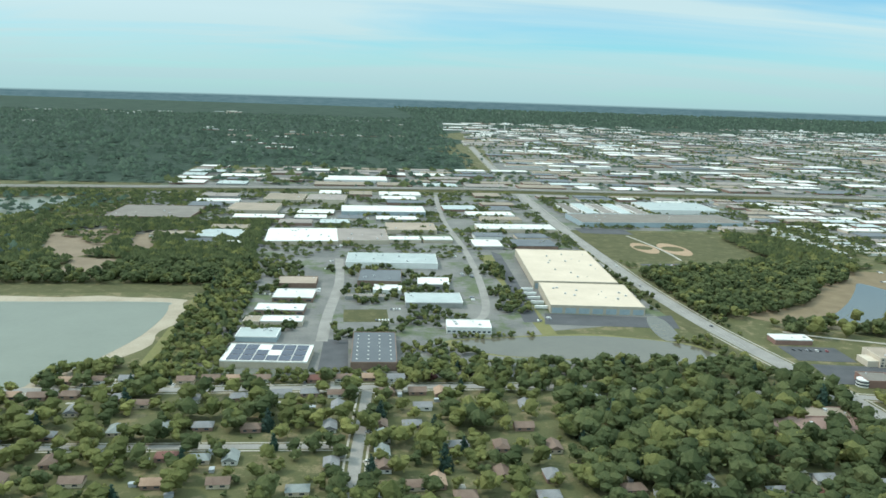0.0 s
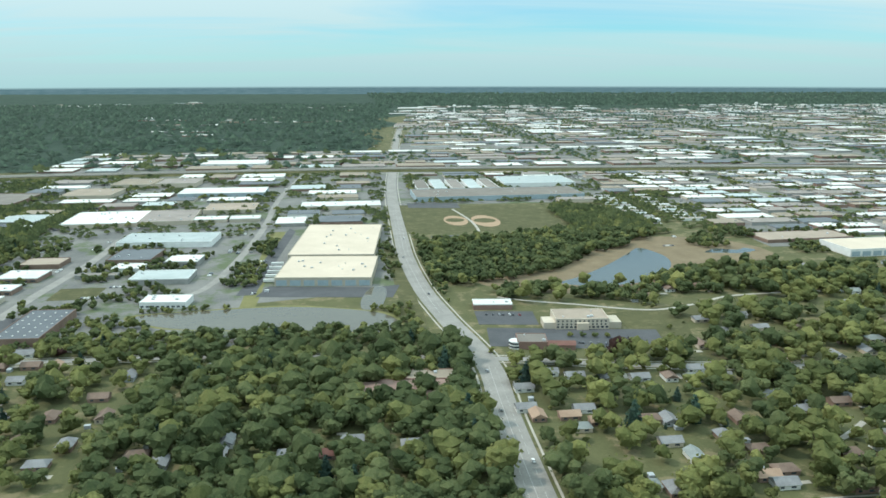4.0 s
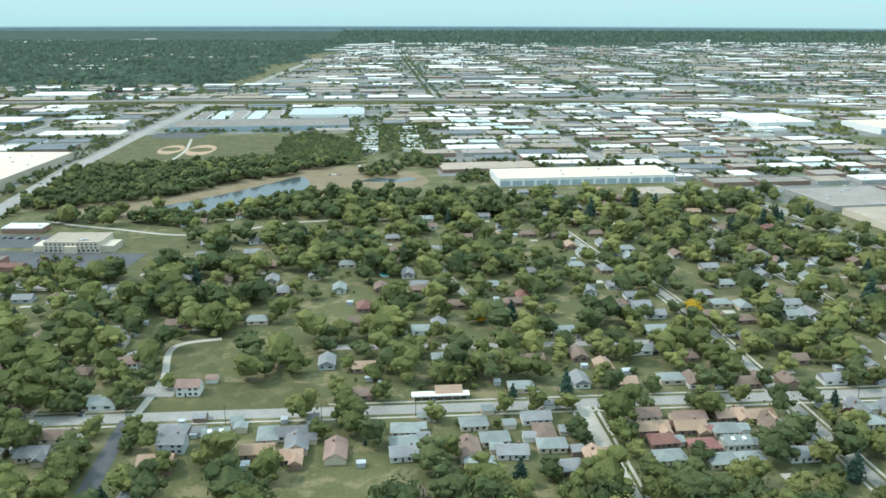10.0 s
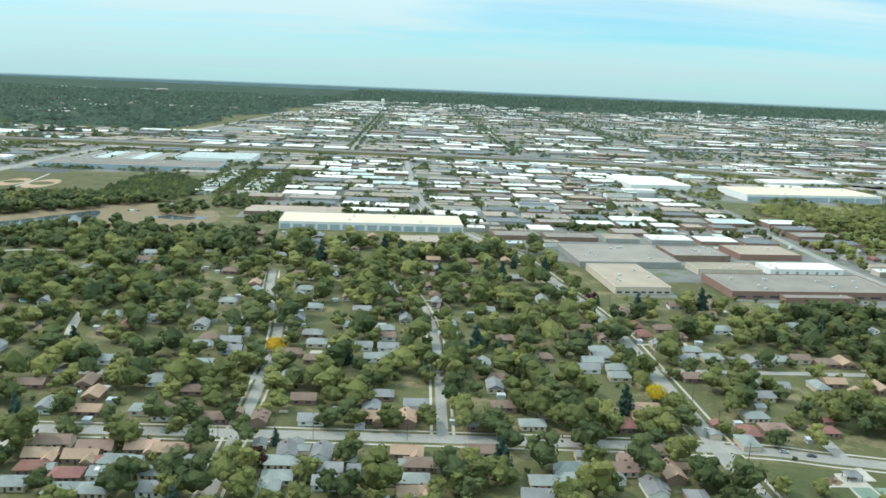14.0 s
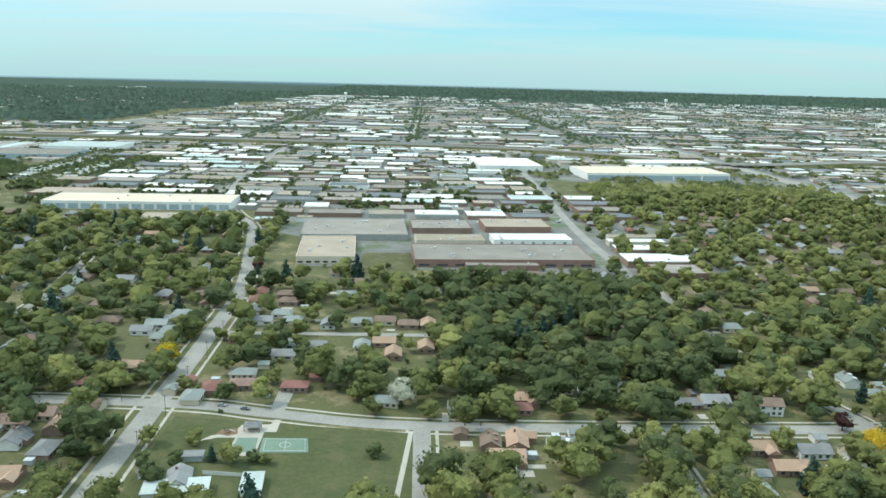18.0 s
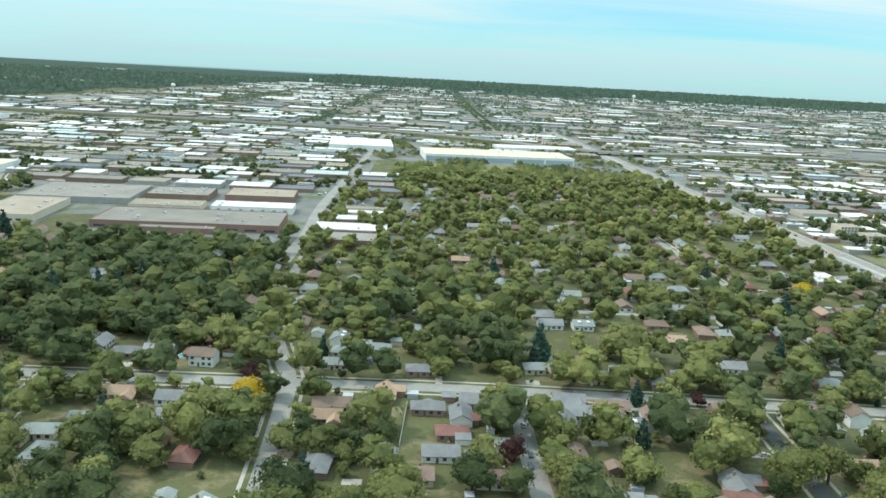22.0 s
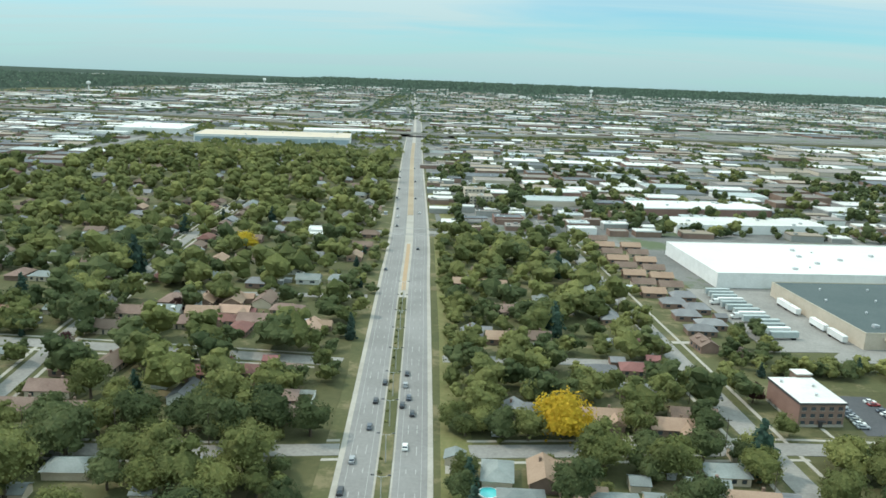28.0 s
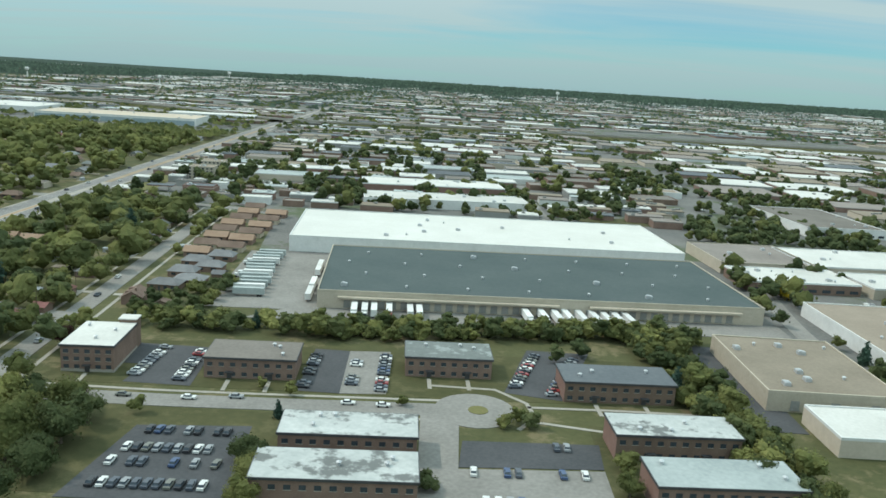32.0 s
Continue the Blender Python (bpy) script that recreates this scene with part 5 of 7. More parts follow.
settle(6, 0, [(2070, 164), (1733, 310), (1687, 439), (1857, 315), (1912, 385), (1396, 203), (1445, 467), (1677, 241), (1683, 374), (1681, 421), (1233, 382), (1374, 254), (897, 262), (908, 398), (763, 411), (1147, 417), (1260, 490), (658, 291), (888, 369), (1008, 415)])
settle(6, 90, [(2042, 358), (1546, 333), (1804, 194), (1782, 237), (1076, 407), (1380, 424), (1436, 500), (482, 373), (-71, 462), (187, 546)])
settle(7, 0, [(1485, 295), (1743, 492), (1014, 457)])
settle(7, 90, [(1710, 171), (1757, 174), (1689, 245), (1783, 258), (1776, 393), (1718, 418), (515, 491), (903, 326), (523, 298), (591, 370)])
settle(8, 0, [(2081, 216), (2031, 297), (2017, 338), (1617, 192), (1861, 201), (1845, 202), (1848, 219), (1927, 222), (1902, 245), (1840, 289), (1854, 292), (1869, 300), (1901, 307), (1842, 312), (1866, 427), (1346, 207), (1587, 192), (1552, 250), (1117, 220), (1136, 282), (1153, 291), (1219, 320), (1290, 430), (884, 287), (863, 292), (1126, 273), (584, 297), (525, 287), (41, 422), (-147, 550)])
settle(8, 90, [(1858, 245), (1898, 340), (921, 276), (714, 271), (774, 267)])
settle(9, 0, [(2066, 146), (2043, 144), (2041, 154), (2014, 154), (2079, 175), (1661, 167), (1614, 207), (1647, 303), (1739, 327), (1792, 225), (1802, 240), (1792, 299), (1768, 370), (1856, 382), (1930, 386), (1386, 189), (1445, 215), (1479, 341), (1275, 426), (1230, 428), (1548, 298), (1551, 315), (1567, 321), (1582, 355), (1619, 420), (1580, 427), (1517, 425), (1767, 463), (1762, 498), (1087, 224), (1153, 250), (1089, 260), (1093, 320), (1218, 335), (1158, 391), (1160, 404), (1221, 442), (1295, 300), (1385, 319), (1322, 502), (897, 248), (884, 248), (862, 253), (971, 261)])
settle(9, 0, [(918, 264), (812, 268), (897, 274), (970, 275), (787, 276), (779, 291), (772, 368), (969, 440), (819, 491), (958, 522), (892, 532), (946, 573), (1031, 260), (1018, 262), (1102, 263), (1103, 273), (1157, 438), (745, 276), (746, 288), (659, 437), (777, 255), (892, 330), (897, 432), (1057, 465), (1013, 473), (990, 479), (559, 286), (426, 300), (443, 344), (428, 417), (-28, 420), (-90, 462), (-118, 510)])
settle(9, 90, [(2008, 169), (1804, 210), (1453, 198), (1278, 381), (982, 434), (969, 251), (682, 289), (461, 285), (-151, 506)])
settle(10, 0, [(1246, 319), (972, 348), (822, 362), (724, 429), (609, 435), (628, 446)])
settle(10, 90, [(1343, 255), (850, 365), (953, 320), (531, 418)])
settle(11, 0, [(2082, 147), (2023, 141), (2066, 239), (2055, 258), (1345, 231), (1593, 251), (1152, 277), (1446, 301), (814, 249), (964, 459), (637, 297), (1014, 355), (22, 412), (-96, 510), (44, 507), (-163, 562), (-79, 560), (253, 402), (324, 407)])
settle(11, 90, [(1553, 197), (456, 339), (510, 395), (213, 407)])
settle(8, 0, [(2102, 530), (2104, 486), (2105, 446), (2107, 405), (2122, 486), (2122, 442), (2122, 401)])
settle(4, 0, [(2103, 508), (2104, 466), (2106, 426), (2108, 385), (2122, 509), (2122, 464), (2122, 422)])
settle(11, 0, [(2114, 365), (2115, 343), (2115, 319), (2123, 379), (2124, 356), (2123, 329)])


def water_here(x, y, pad=0.0):
    for line in WATERS:
        inside, n = False, len(line)
        for i in range(n):
            (x1, y1), (x2, y2) = line[i], line[(i + 1) % n]
            if (y1 > y) != (y2 > y) and x < (x2 - x1) * (y - y1) / (y2 - y1) + x1:
                inside = not inside
        if inside:
            return True
    return False


clear(522, 578, 558, 650); clear(578, 695, 640, 700); clear(366, 605, 1040, 1300); clear(1197, 1309, 205, 284); clear(612, 646, 350, 412); clear(612, 705, 318, 346)
clear(1262, 1312, 560, 640); clear(2150, 2318, 138, 262); clear(2112, 2150, 196, 262); clear(400, 545, 548, 690); clear(1655, 1795, 334, 368); clear(-5, 40, 755, 800); clear(185, 340, 700, 790)
clear(398, 480, 985, 1030)
clear(1940, 1992, 60, 540)


def in_clear(x, y):
    return any(a < x < b and c < y < e for a, b, c, e in CLEAR)


def lots(pts, setback=15.0, step=21.0, sides=(1, -1), start=8.0):
    """Houses on both sides of a street."""
    for i in range(len(pts) - 1):
        a, b = Vector(pts[i]), Vector(pts[i + 1])
        d = (b - a)
        length = d.length
        d /= length
        n = Vector((-d.y, d.x))
        for side in sides:
            s = start + rng.uniform(0, 6)
            while s < length - 5:
                p = a + d * s + n * side * (setback + rng.uniform(-1.5, 3))
                s += step * rng.uniform(0.85, 1.25)
                if taken(p.x, p.y, 8, 7, 9.0 if p.y < 430 and p.x < 2098 else 2.5) or near_road(p.x, p.y, 7) or in_clear(p.x, p.y) or water_here(p.x, p.y):
                    continue
                face = -n * side
                turn = math.degrees(math.atan2(face.x, -face.y))
                LIST.append((p.x, p.y, turn + rng.uniform(-3, 3), rng.choice(PICK) if p.x > 1480 else rng.randrange(len(STYLES))))
                HOUSED.append((p.x, p.y, 7.5, 7.5))
                if rng.random() < 0.75:
                    q = p + d * rng.choice((-8.5, 8.5))
                    ribbon(drive, [tuple(q + face * 2), tuple(q + face * (setback - 3))], 3.2, 0.0, 0.11)
                    spot = q + face * rng.uniform(5, 9)
                    PARKED.append((spot.x, spot.y, math.degrees(math.atan2(face.y, face.x))))


for pts in ([(400, 315), (612, 315), (761, 311), (1010, 306), (1180, 299)], [(1320, 276), (1464, 275), (1628, 277), (1822, 270), (1940, 264)],
            [(-400, 588), (-133, 581), (59, 581)], [(10, 560), (4, 430), (0, 330)], [(700, 393), (860, 385)],
            [(915, 600), (935, 500), (943, 411), (944, 320)], [(1030, 600), (1048, 460), (1046, 315)], [(1195, 407), (1336, 407)],
            [(1182, 540), (1184, 320)], [(1505, 360), (1530, 290)], [(1500, 380), (1498, 520)], [(1635, 265), (1636, 130)], [(1738, 265), (1737, 130)], [(1534, 255), (1538, 130)],
            [(1805, 640), (1810, 466), (1820, 300)], [(1826, 255), (1834, 130)], [(1655, 406), (1800, 408)], [(2078, 500), (2087, 371), (2094, 285)],
            [(400, 520), (484, 510), (560, 500)], [(398, 330), (395, 500)]):
    lots(pts, 15, 20)
for pts in ([(1838, 178), (1934, 181)], [(1846, 262), (1938, 264)], [(1846, 356), (1940, 360)], [(2000, 270), (2086, 272)], [(2000, 187), (2090, 194)], [(1846, 420), (1930, 425)], [(2000, 400), (2072, 402)], [(1840, 122), (1950, 122)], [(2004, 130), (2096, 134)]):
    lots(pts, 14, 15.5)
lots([(2110, 515), (2116, 400), (2120, 300)], 1.0, 13.5, sides=(1,), start=3)
lots([(2128, 515), (2132, 420)], 1.0, 13.5, sides=(1,), start=3)
# houses deeper in the blocks
for x0, x1, y0, y1 in ((-420, 180, 400, 560), (420, 1170, 200, 290), (560, 1170, 420, 800), (1200, 1480, 420, 560), (1500, 1930, 420, 800), (1560, 1900, 800, 1070), (1850, 1940, 200, 520), (405, 600, 335, 500), (2005, 2075, 200, 500), (700, 1160, 120, 200)):
    y = y0
    while y < y1:
        x = x0 + rng.uniform(0, 15)
        while x < x1:
            p = (x + rng.uniform(-5, 5), y + rng.uniform(-6, 6))
            x += rng.uniform(22, 38)
            if taken(*p, 8, 7, 9) or near_road(*p, 8) or in_clear(*p) or water_here(*p) or noise.noise((p[0] * 0.008, p[1] * 0.008, 7)) > 0.22:
                continue
            LIST.append((*p, rng.choice((0, 90, 180, 270)) + rng.uniform(-8, 8), rng.choice(PICK)))
            HOUSED.append((*p, 7.5, 7.5))
        y += 34
SEEN += [(x, y) for x, y, *_ in LIST if 2098 < x < 2140 and 285 < y < 525 or 1560 < x < 1930 and y > 520 and int(x) % 3]
LIST = LIST[:18] + sorted(LIST[18:], key=lambda p: p[1] + abs(p[0] - 1600) * 0.09 - (60 if (p[0], p[1]) in SEEN else 0))
for x, y, a, s in LIST[:292]:
    place(x, y, a, s)
for i, s in enumerate(SAMPLES):
    if i not in used:
        s.matrix_basis = pose(1700 + 20 * i, 520, 0)
rest = {}
for x, y, a, s in LIST[292:]:
    w, d = (13, 9) if round(a / 90) % 2 == 0 else (9, 13)
    roof, wall = STYLES[s][3], STYLES[s][4]
    rest.setdefault(wall, Geo()).box(x - w / 2, y - d / 2, 0, x + w / 2, y + d / 2, 3)
    rest.setdefault("glass", Geo()).box(x - w * 0.36, y - d / 2 - 0.06, 1, x - w * 0.2, y - d / 2 + 0.05, 2.2).box(x + w * 0.1, y - d / 2 - 0.06, 1, x + w * 0.32, y - d / 2 + 0.05, 2.2)
    g = rest.setdefault(roof, Geo())
    k = len(g.v)
    o = 0.6
    g.v += [(x - w / 2 - o, y - d / 2 - o, 2.9), (x + w / 2 + o, y - d / 2 - o, 2.9), (x + w / 2 + o, y + d / 2 + o, 2.9), (x - w / 2 - o, y + d / 2 + o, 2.9)]
    inset = 3.2 if STYLES[s][5] == "hip" else 0.0
    if w > d:
        g.v += [(x - w / 2 - o + inset, y, 5.5), (x + w / 2 + o - inset, y, 5.5)]
        g.f += [tuple(k + j for j in q) for q in ((0, 1, 5, 4), (2, 3, 4, 5), (1, 2, 5), (3, 0, 4), (3, 2, 1, 0))]
    else:
        g.v += [(x, y - d / 2 - o + inset, 5.5), (x, y + d / 2 + o - inset, 5.5)]
        g.f += [tuple(k + j for j in q) for q in ((1, 2, 5, 4), (3, 0, 4, 5), (0, 1, 4), (2, 3, 5), (3, 2, 1, 0))]
for k, g in rest.items():
    tagged(new("distant_houses", g.mesh("distant_houses", M[k])), "small houses half hidden among distant trees", "houses", kind="stuff")
tagged(new("driveways", drive.mesh("driveways", M["concrete"])), "pale concrete driveways of the houses", "driveway", kind="structure")


# ---- apartment houses ----
def apartment(x, y, w, d, h, turn, roof, label, entries=2):
    t = thing("apartment_house", label, "apartment house", pose(x, y, 0, 0, 0, turn), "brick apartment houses")
    part("wall", Geo().box(-w / 2, 0, 0, w / 2, d, h - 0.7), M["brick"], t)
    # sunward end only: lighter, redder brick puts the sunlight into the colour
    part("side_wall", Geo().box(-w / 2 - 0.06, 0.05, 0, -w / 2 - 0.003, d - 0.05, h - 0.72), M["red_brick"], t)
    part("fascia", Geo().box(-w / 2 - 0.5, -0.5, h - 0.7, w / 2 + 0.5, d + 0.5, h - 0.03), M["dark_metal"], t, "dark overhanging roof edge")
    part("roof", Geo().box(-w / 2 - 0.25, -0.25, h - 0.1, w / 2 + 0.25, d + 0.25, h), M[roof], t)
    n = max(4, round(w / 3.6))
    for z in (1.0, h - 3.2) if h < 9 else (1.2, 3.9, 6.5):
        for i in range(n):
            xx = -w / 2 + w * (i + 0.5) / n
            pane = part("window", Geo().box(xx - 0.85, -0.07, z, xx + 0.85, 0.03, z + 1.3), M["glass"], t)
            part("sill", Geo().box(xx - 0.95, -0.14, z - 0.16, xx + 0.95, 0.03, z - 0.02), M["concrete"], pane)
    for i in range(entries):
        xx = -w / 2 + w * (i + 0.62) / (entries + 0.25)
        part("entrance", Geo().box(xx - 1.3, -1.5, 2.4, xx + 1.3, -0.15, 2.7).box(xx - 0.8, -0.2, 0.02, xx + 0.8, -0.16, 2.3), M["dark_metal"], t)
        part("walk", Geo().box(xx - 0.7, -10.5, 0.02, xx + 0.7, -1.6, 0.2), M["concrete"], t)
    for i in range(3):
        part("roof_vent", vent_mesh, None, t, at=pose(rng.uniform(-0.4, 0.4) * w, rng.uniform(0.2, 0.8) * d, h - 0.1))
    HOUSED.append((x, y + d / 2, w / 2, d / 2))


apartment(2127, 216, 17, 24, 9.5, 5, "white_roof", "three-storey red brick apartment house with a white roof", 1)
tall = [o for o in scene.objects if o.name == "apartment_house"][0]
part("base", Geo().box(-8.6, -0.1, 0, 8.6, 24.1, 1.0), M["concrete"], tall, "pale stone base")
part("stair_tower", Geo().box(2.5, 24.05, 0, 8.5, 29, 10.6), M["brick"], tall)
part("tower_roof", Geo().box(2.2, 23.8, 10.6, 8.8, 29.3, 11.0), M["white_roof"], tall, "white roof slab")
apartment(2180, 219, 30, 17, 7.5, 4, "grey_roof", "brown brick apartment house with a weathered grey roof")
apartment(2246, 232, 30, 16, 7.5, 4, "streaked_roof", "brown brick apartment house with a streaked pale roof")
apartment(2303, 219, 37, 16, 7.5, 4, "dark_roof", "brown brick apartment house with a dark roof")
apartment(2220, 167, 37, 14, 8, 4, "peeled_roof", "brick apartment house with a peeling white roof")
apartment(2220, 143, 40, 15, 8, 4, "peeled_roof", "brick apartment house with a patched pale roof")
apartment(2312, 180, 36, 14, 8, 4, "peeled_roof", "brick apartment house with a pale grey roof")
apartment(2318, 152, 38, 15, 8, 4, "teal_roof", "brick apartment house with a pale blue-grey roof")


# ---- cars, trailers ----
def build_car(k, label):
    t = thing("car", label, "car", group="parked and driving cars")
    b = Geo()
    b.box(-1.2, -0.66, 1.40, 0.42, 0.66, 1.47)
    b.prism([(-0.9, 0.32), (0.9, 0.32), (0.92, 0.75), (0.8, 0.95), (-0.8, 0.95), (-0.92, 0.75)], -2.25, 2.25)
    part("body", b, CAR_PAINT[k], t)
    c = Geo()
    c.v = [(-1.7, -0.78, 0.93), (1.1, -0.78, 0.93), (1.1, 0.78, 0.93), (-1.7, 0.78, 0.93), (-1.2, -0.64, 1.42), (0.4, -0.64, 1.42), (0.4, 0.64, 1.42), (-1.2, 0.64, 1.42)]
    c.f = [(0, 1, 5, 4), (1, 2, 6, 5), (2, 3, 7, 6), (3, 0, 4, 7), (4, 5, 6, 7)]
    part("cabin_glass", c, M["glass"], t)
    u = Geo().box(-2.0, -0.6, 0.22, 2.0, 0.6, 0.33)
    for x in (-1.4, 1.4):
        for y in (-0.82, 0.82):
            u.tube((x, y - 0.1, 0.33), (x, y + 0.1, 0.33), 0.33, 0.33, 10)
    part("undercarriage", u, M["rubber"], t, "black underside with four wheels")
    return t


NAMES = ["white", "black", "silver grey", "dark grey", "dark red", "dark blue", "khaki grey"]
CARS = [build_car(i, f"{n} saloon car on four black wheels") for i, n in enumerate(NAMES)]
placed = set()


def car(x, y, turn, k=None, z=0.15):
    k = rng.choice((0, 0, 1, 1, 2, 2, 3, 3, 4, 5, 6)) if k is None else k
    m = pose(x, y, z, 0, 0, turn)
    if k not in placed:
        placed.add(k)
        CARS[k].matrix_basis = m
    else:
        copy_thing(CARS[k], m)


for x, y, k in ((1962, 157, 1), (1963, 176, 2), (1966, 200, 3), (1966, 222, 1), (1968, 240, 1), (1979, 186, 0), (1980, 212, 1), (1976, 219, 1), (1978, 226, 3), (1976, 238, 2), (1976, 250, 1),
                (1953, 420, 3), (1950, 560, 1), (1948, 600, 0), (1945, 640, 2), (1940, 700, 1), (1938, 760, 3), (1933, 850, 1), (1930, 900, 2), (1970, 480, 1), (1965, 620, 0), (1958, 700, 1), (1952, 820, 3), (1945, 940, 2)):
    car(x, y, 91.5, k, 0.28)
for x, y, a in ((381, 250, 90), (390, 380, 90), (385, 450, 88), (366, 735, 95), (352, 900, 90), (360, 1010, 90), (388, 520, 90), (1186, 320, 90), (1228, 292, -12), (1216, 296, -10), (1633, 240, 90), (1633, 214, 90), (1632, 205, 90),
                (1902, 179, 0), (1870, 176, 0), (1887, 184, 80), (2080, 192, 5), (2068, 196, 5), (2128, 199, 3), (2146, 199, 3), (2166, 200, 3), (2180, 203, 3), (2215, 204, 4), (2226, 204, 4), (2088, 330, 95), (2098, 240, 95), (2092, 300, 95)):
    car(x, y, a, None, 0.18)


def row(x0, y0, dx, dy, n, turn, gap=0.25):
    for i in range(n):
        if rng.random() > gap:
            car(x0 + dx * i, y0 + dy * i, turn + rng.uniform(-3, 3))


row(2142.5, 216, 0.1, 2.9, 10, 0)
row(2158, 214, -0.1, 2.9, 10, 0)
row(2198.5, 215, -0.05, 2.9, 11, 0, 0.4)
row(2214, 214, -0.1, 2.9, 12, 0, 0.4)
row(2224, 216, -0.1, 2.9, 12, 0, 0.3)
row(2268, 224, 0.85, 2.9, 13, 12, 0.15)
row(2281, 222, 0.95, 2.9, 13, 12, 0.15)
row(2160, 147, 2.7, 0.15, 11, 90, 0.1)
row(2160, 158, 2.7, 0.15, 11, 90, 0.2)
row(2161, 166, 2.7, 0.15, 9, 90, 0.2)
row(2163, 177, 2.7, 0.15, 9, 90, 0.3)
row(2254, 150, 3.0, 0.2, 12, 90, 0.3)
row(2254, 165, 3.0, 0.2, 12, 90, 0.55)
row(2254, 181, 3.0, 0.2, 12, 90, 0.6)
row(2064, 634, 3.2, 0.3, 20, 90, 0.1)
row(2060, 664, 3.2, 0.3, 20, 90, 0.1)
row(408, 660, 3.0, -0.5, 12, 85, 0.4)
row(470, 575, 3.0, -0.8, 20, 80, 0.5)
row(404, 1000, 3.0, 0.1, 22, 90, 0.3)
row(404, 1014, 3.0, 0.1, 22, 90, 0.4)


PARKED.sort(key=lambda p: p[1] + abs(p[0] - 1900) * 0.1)
for x, y, a in PARKED[:200]:
    if rng.random() < 0.45 and not in_clear(x, y):
        car(x, y, a, None, 0.12)


def build_trailer():
    t = thing("semi_trailer", "white box semi-trailer parked at a dock", "trailer", group="trailers round the warehouse")
    part("box", Geo().box(-1.3, -7, 1.1, 1.3, 7, 4.0), M["white_wall"], t)
    part("chassis", Geo().box(-0.6, -6.5, 0.8, 0.6, 6.8, 1.1), M["dark_metal"], t)
    for y in (4.2, 5.4):
        for x in (-1.05, 1.05):
            part("wheel", Geo().tube((x - 0.2, y, 0.5), (x + 0.2, y, 0.5), 0.5, 0.5, 10), M["rubber"], t)
    return t


def build_tractor(mat, label):
    t = thing("truck_tractor", label, "truck", group="trailers round the warehouse")
    part("cab", Geo().box(-1.2, -1.5, 0.9, 1.2, 1.0, 3.3).box(-1.0, -3.2, 0.8, 1.0, -1.5, 2.0), mat, t)
    part("windscreen", Geo().box(-1.05, -1.56, 2.1, 1.05, -1.5, 3.0), M["glass"], t)
    part("frame", Geo().box(-0.5, 1.0, 0.7, 0.5, 3.5, 1.0), M["dark_metal"], t)
    for y in (-2.4, 2.6):
        for x in (-1.05, 1.05):
            part("wheel", Geo().tube((x - 0.18, y, 0.5), (x + 0.18, y, 0.5), 0.5, 0.5, 10), M["rubber"], t)
    return t


OLD = build_trailer()
OLD.children[0].data = OLD.children[0].data.copy()
OLD.children[0].data.materials[0] = M["teal_roof"]
tagged(OLD, "weathered grey-green box semi-trailer parked in a yard", "trailer", "trailers round the warehouse")
TR = build_trailer()
CABS = [build_tractor(CAR_PAINT[0], "white truck tractor with a long bonnet"), build_tractor(CAR_PAINT[4], "red truck tractor with a long bonnet")]
first = {"t": True, 0: True, 1: True}


def trailer(x, y, turn, cab=None):
    m = pose(x, y, 0.15, 0, 0, turn)
    if first["t"]:
        TR.matrix_basis, first["t"] = m, False
    else:
        copy_thing(TR, m)
    if cab is not None:
        m2 = m @ pose(0, -8.2, 0)
        if first[cab]:
            CABS[cab].matrix_basis, first[cab] = m2, False
        else:
            copy_thing(CABS[cab], m2)


for i, (x, cab) in enumerate(((2198, 0), (2202.5, 0), (2206.5, None), (2213, 1), (2222, None), (2226, None), (2273, 0), (2280, 0), (2286, 0), (2291, None), (2297, 0), (2303, None), (2308, None), (2313, None), (2318, 1))):
    trailer(x + 6, 297.5 + (x - 2180) * 0.087, 5 if i < 6 else 8, cab)
for i in range(13):
    m = pose(2146 + i * 0.6 + rng.uniform(-1.5, 1.5), 392 - i * 6.4, 0.15, 0, 0, -84 + rng.uniform(-2, 2))
    if i == 0:
        OLD.matrix_basis = m
    elif i % 4 == 3:
        trailer(2146 + i * 0.6, 392 - i * 6.4, -84, 0)
    else:
        copy_thing(OLD, m)
for y in (318, 335, 362, 370):
    trailer(2181 - (y - 318) * 0.08, y, 4)
for i in range(5):
    trailer(205 + i * 0.3, 800 + i * 19, 86)
for i in range(3):
    trailer(2448 + 6 * i, 470, 60, 1)


# ---- trees ----
def icosphere(sub):
    bm = bmesh.new()
    bmesh.ops.create_icosphere(bm, subdivisions=sub, radius=1)
    v = np.array([q.co[:] for q in bm.verts])
    f = np.array([[q.index for q in p.verts] for p in bm.faces])
    bm.free()
    return v, f


BALL, BALL_FACES = icosphere(1)


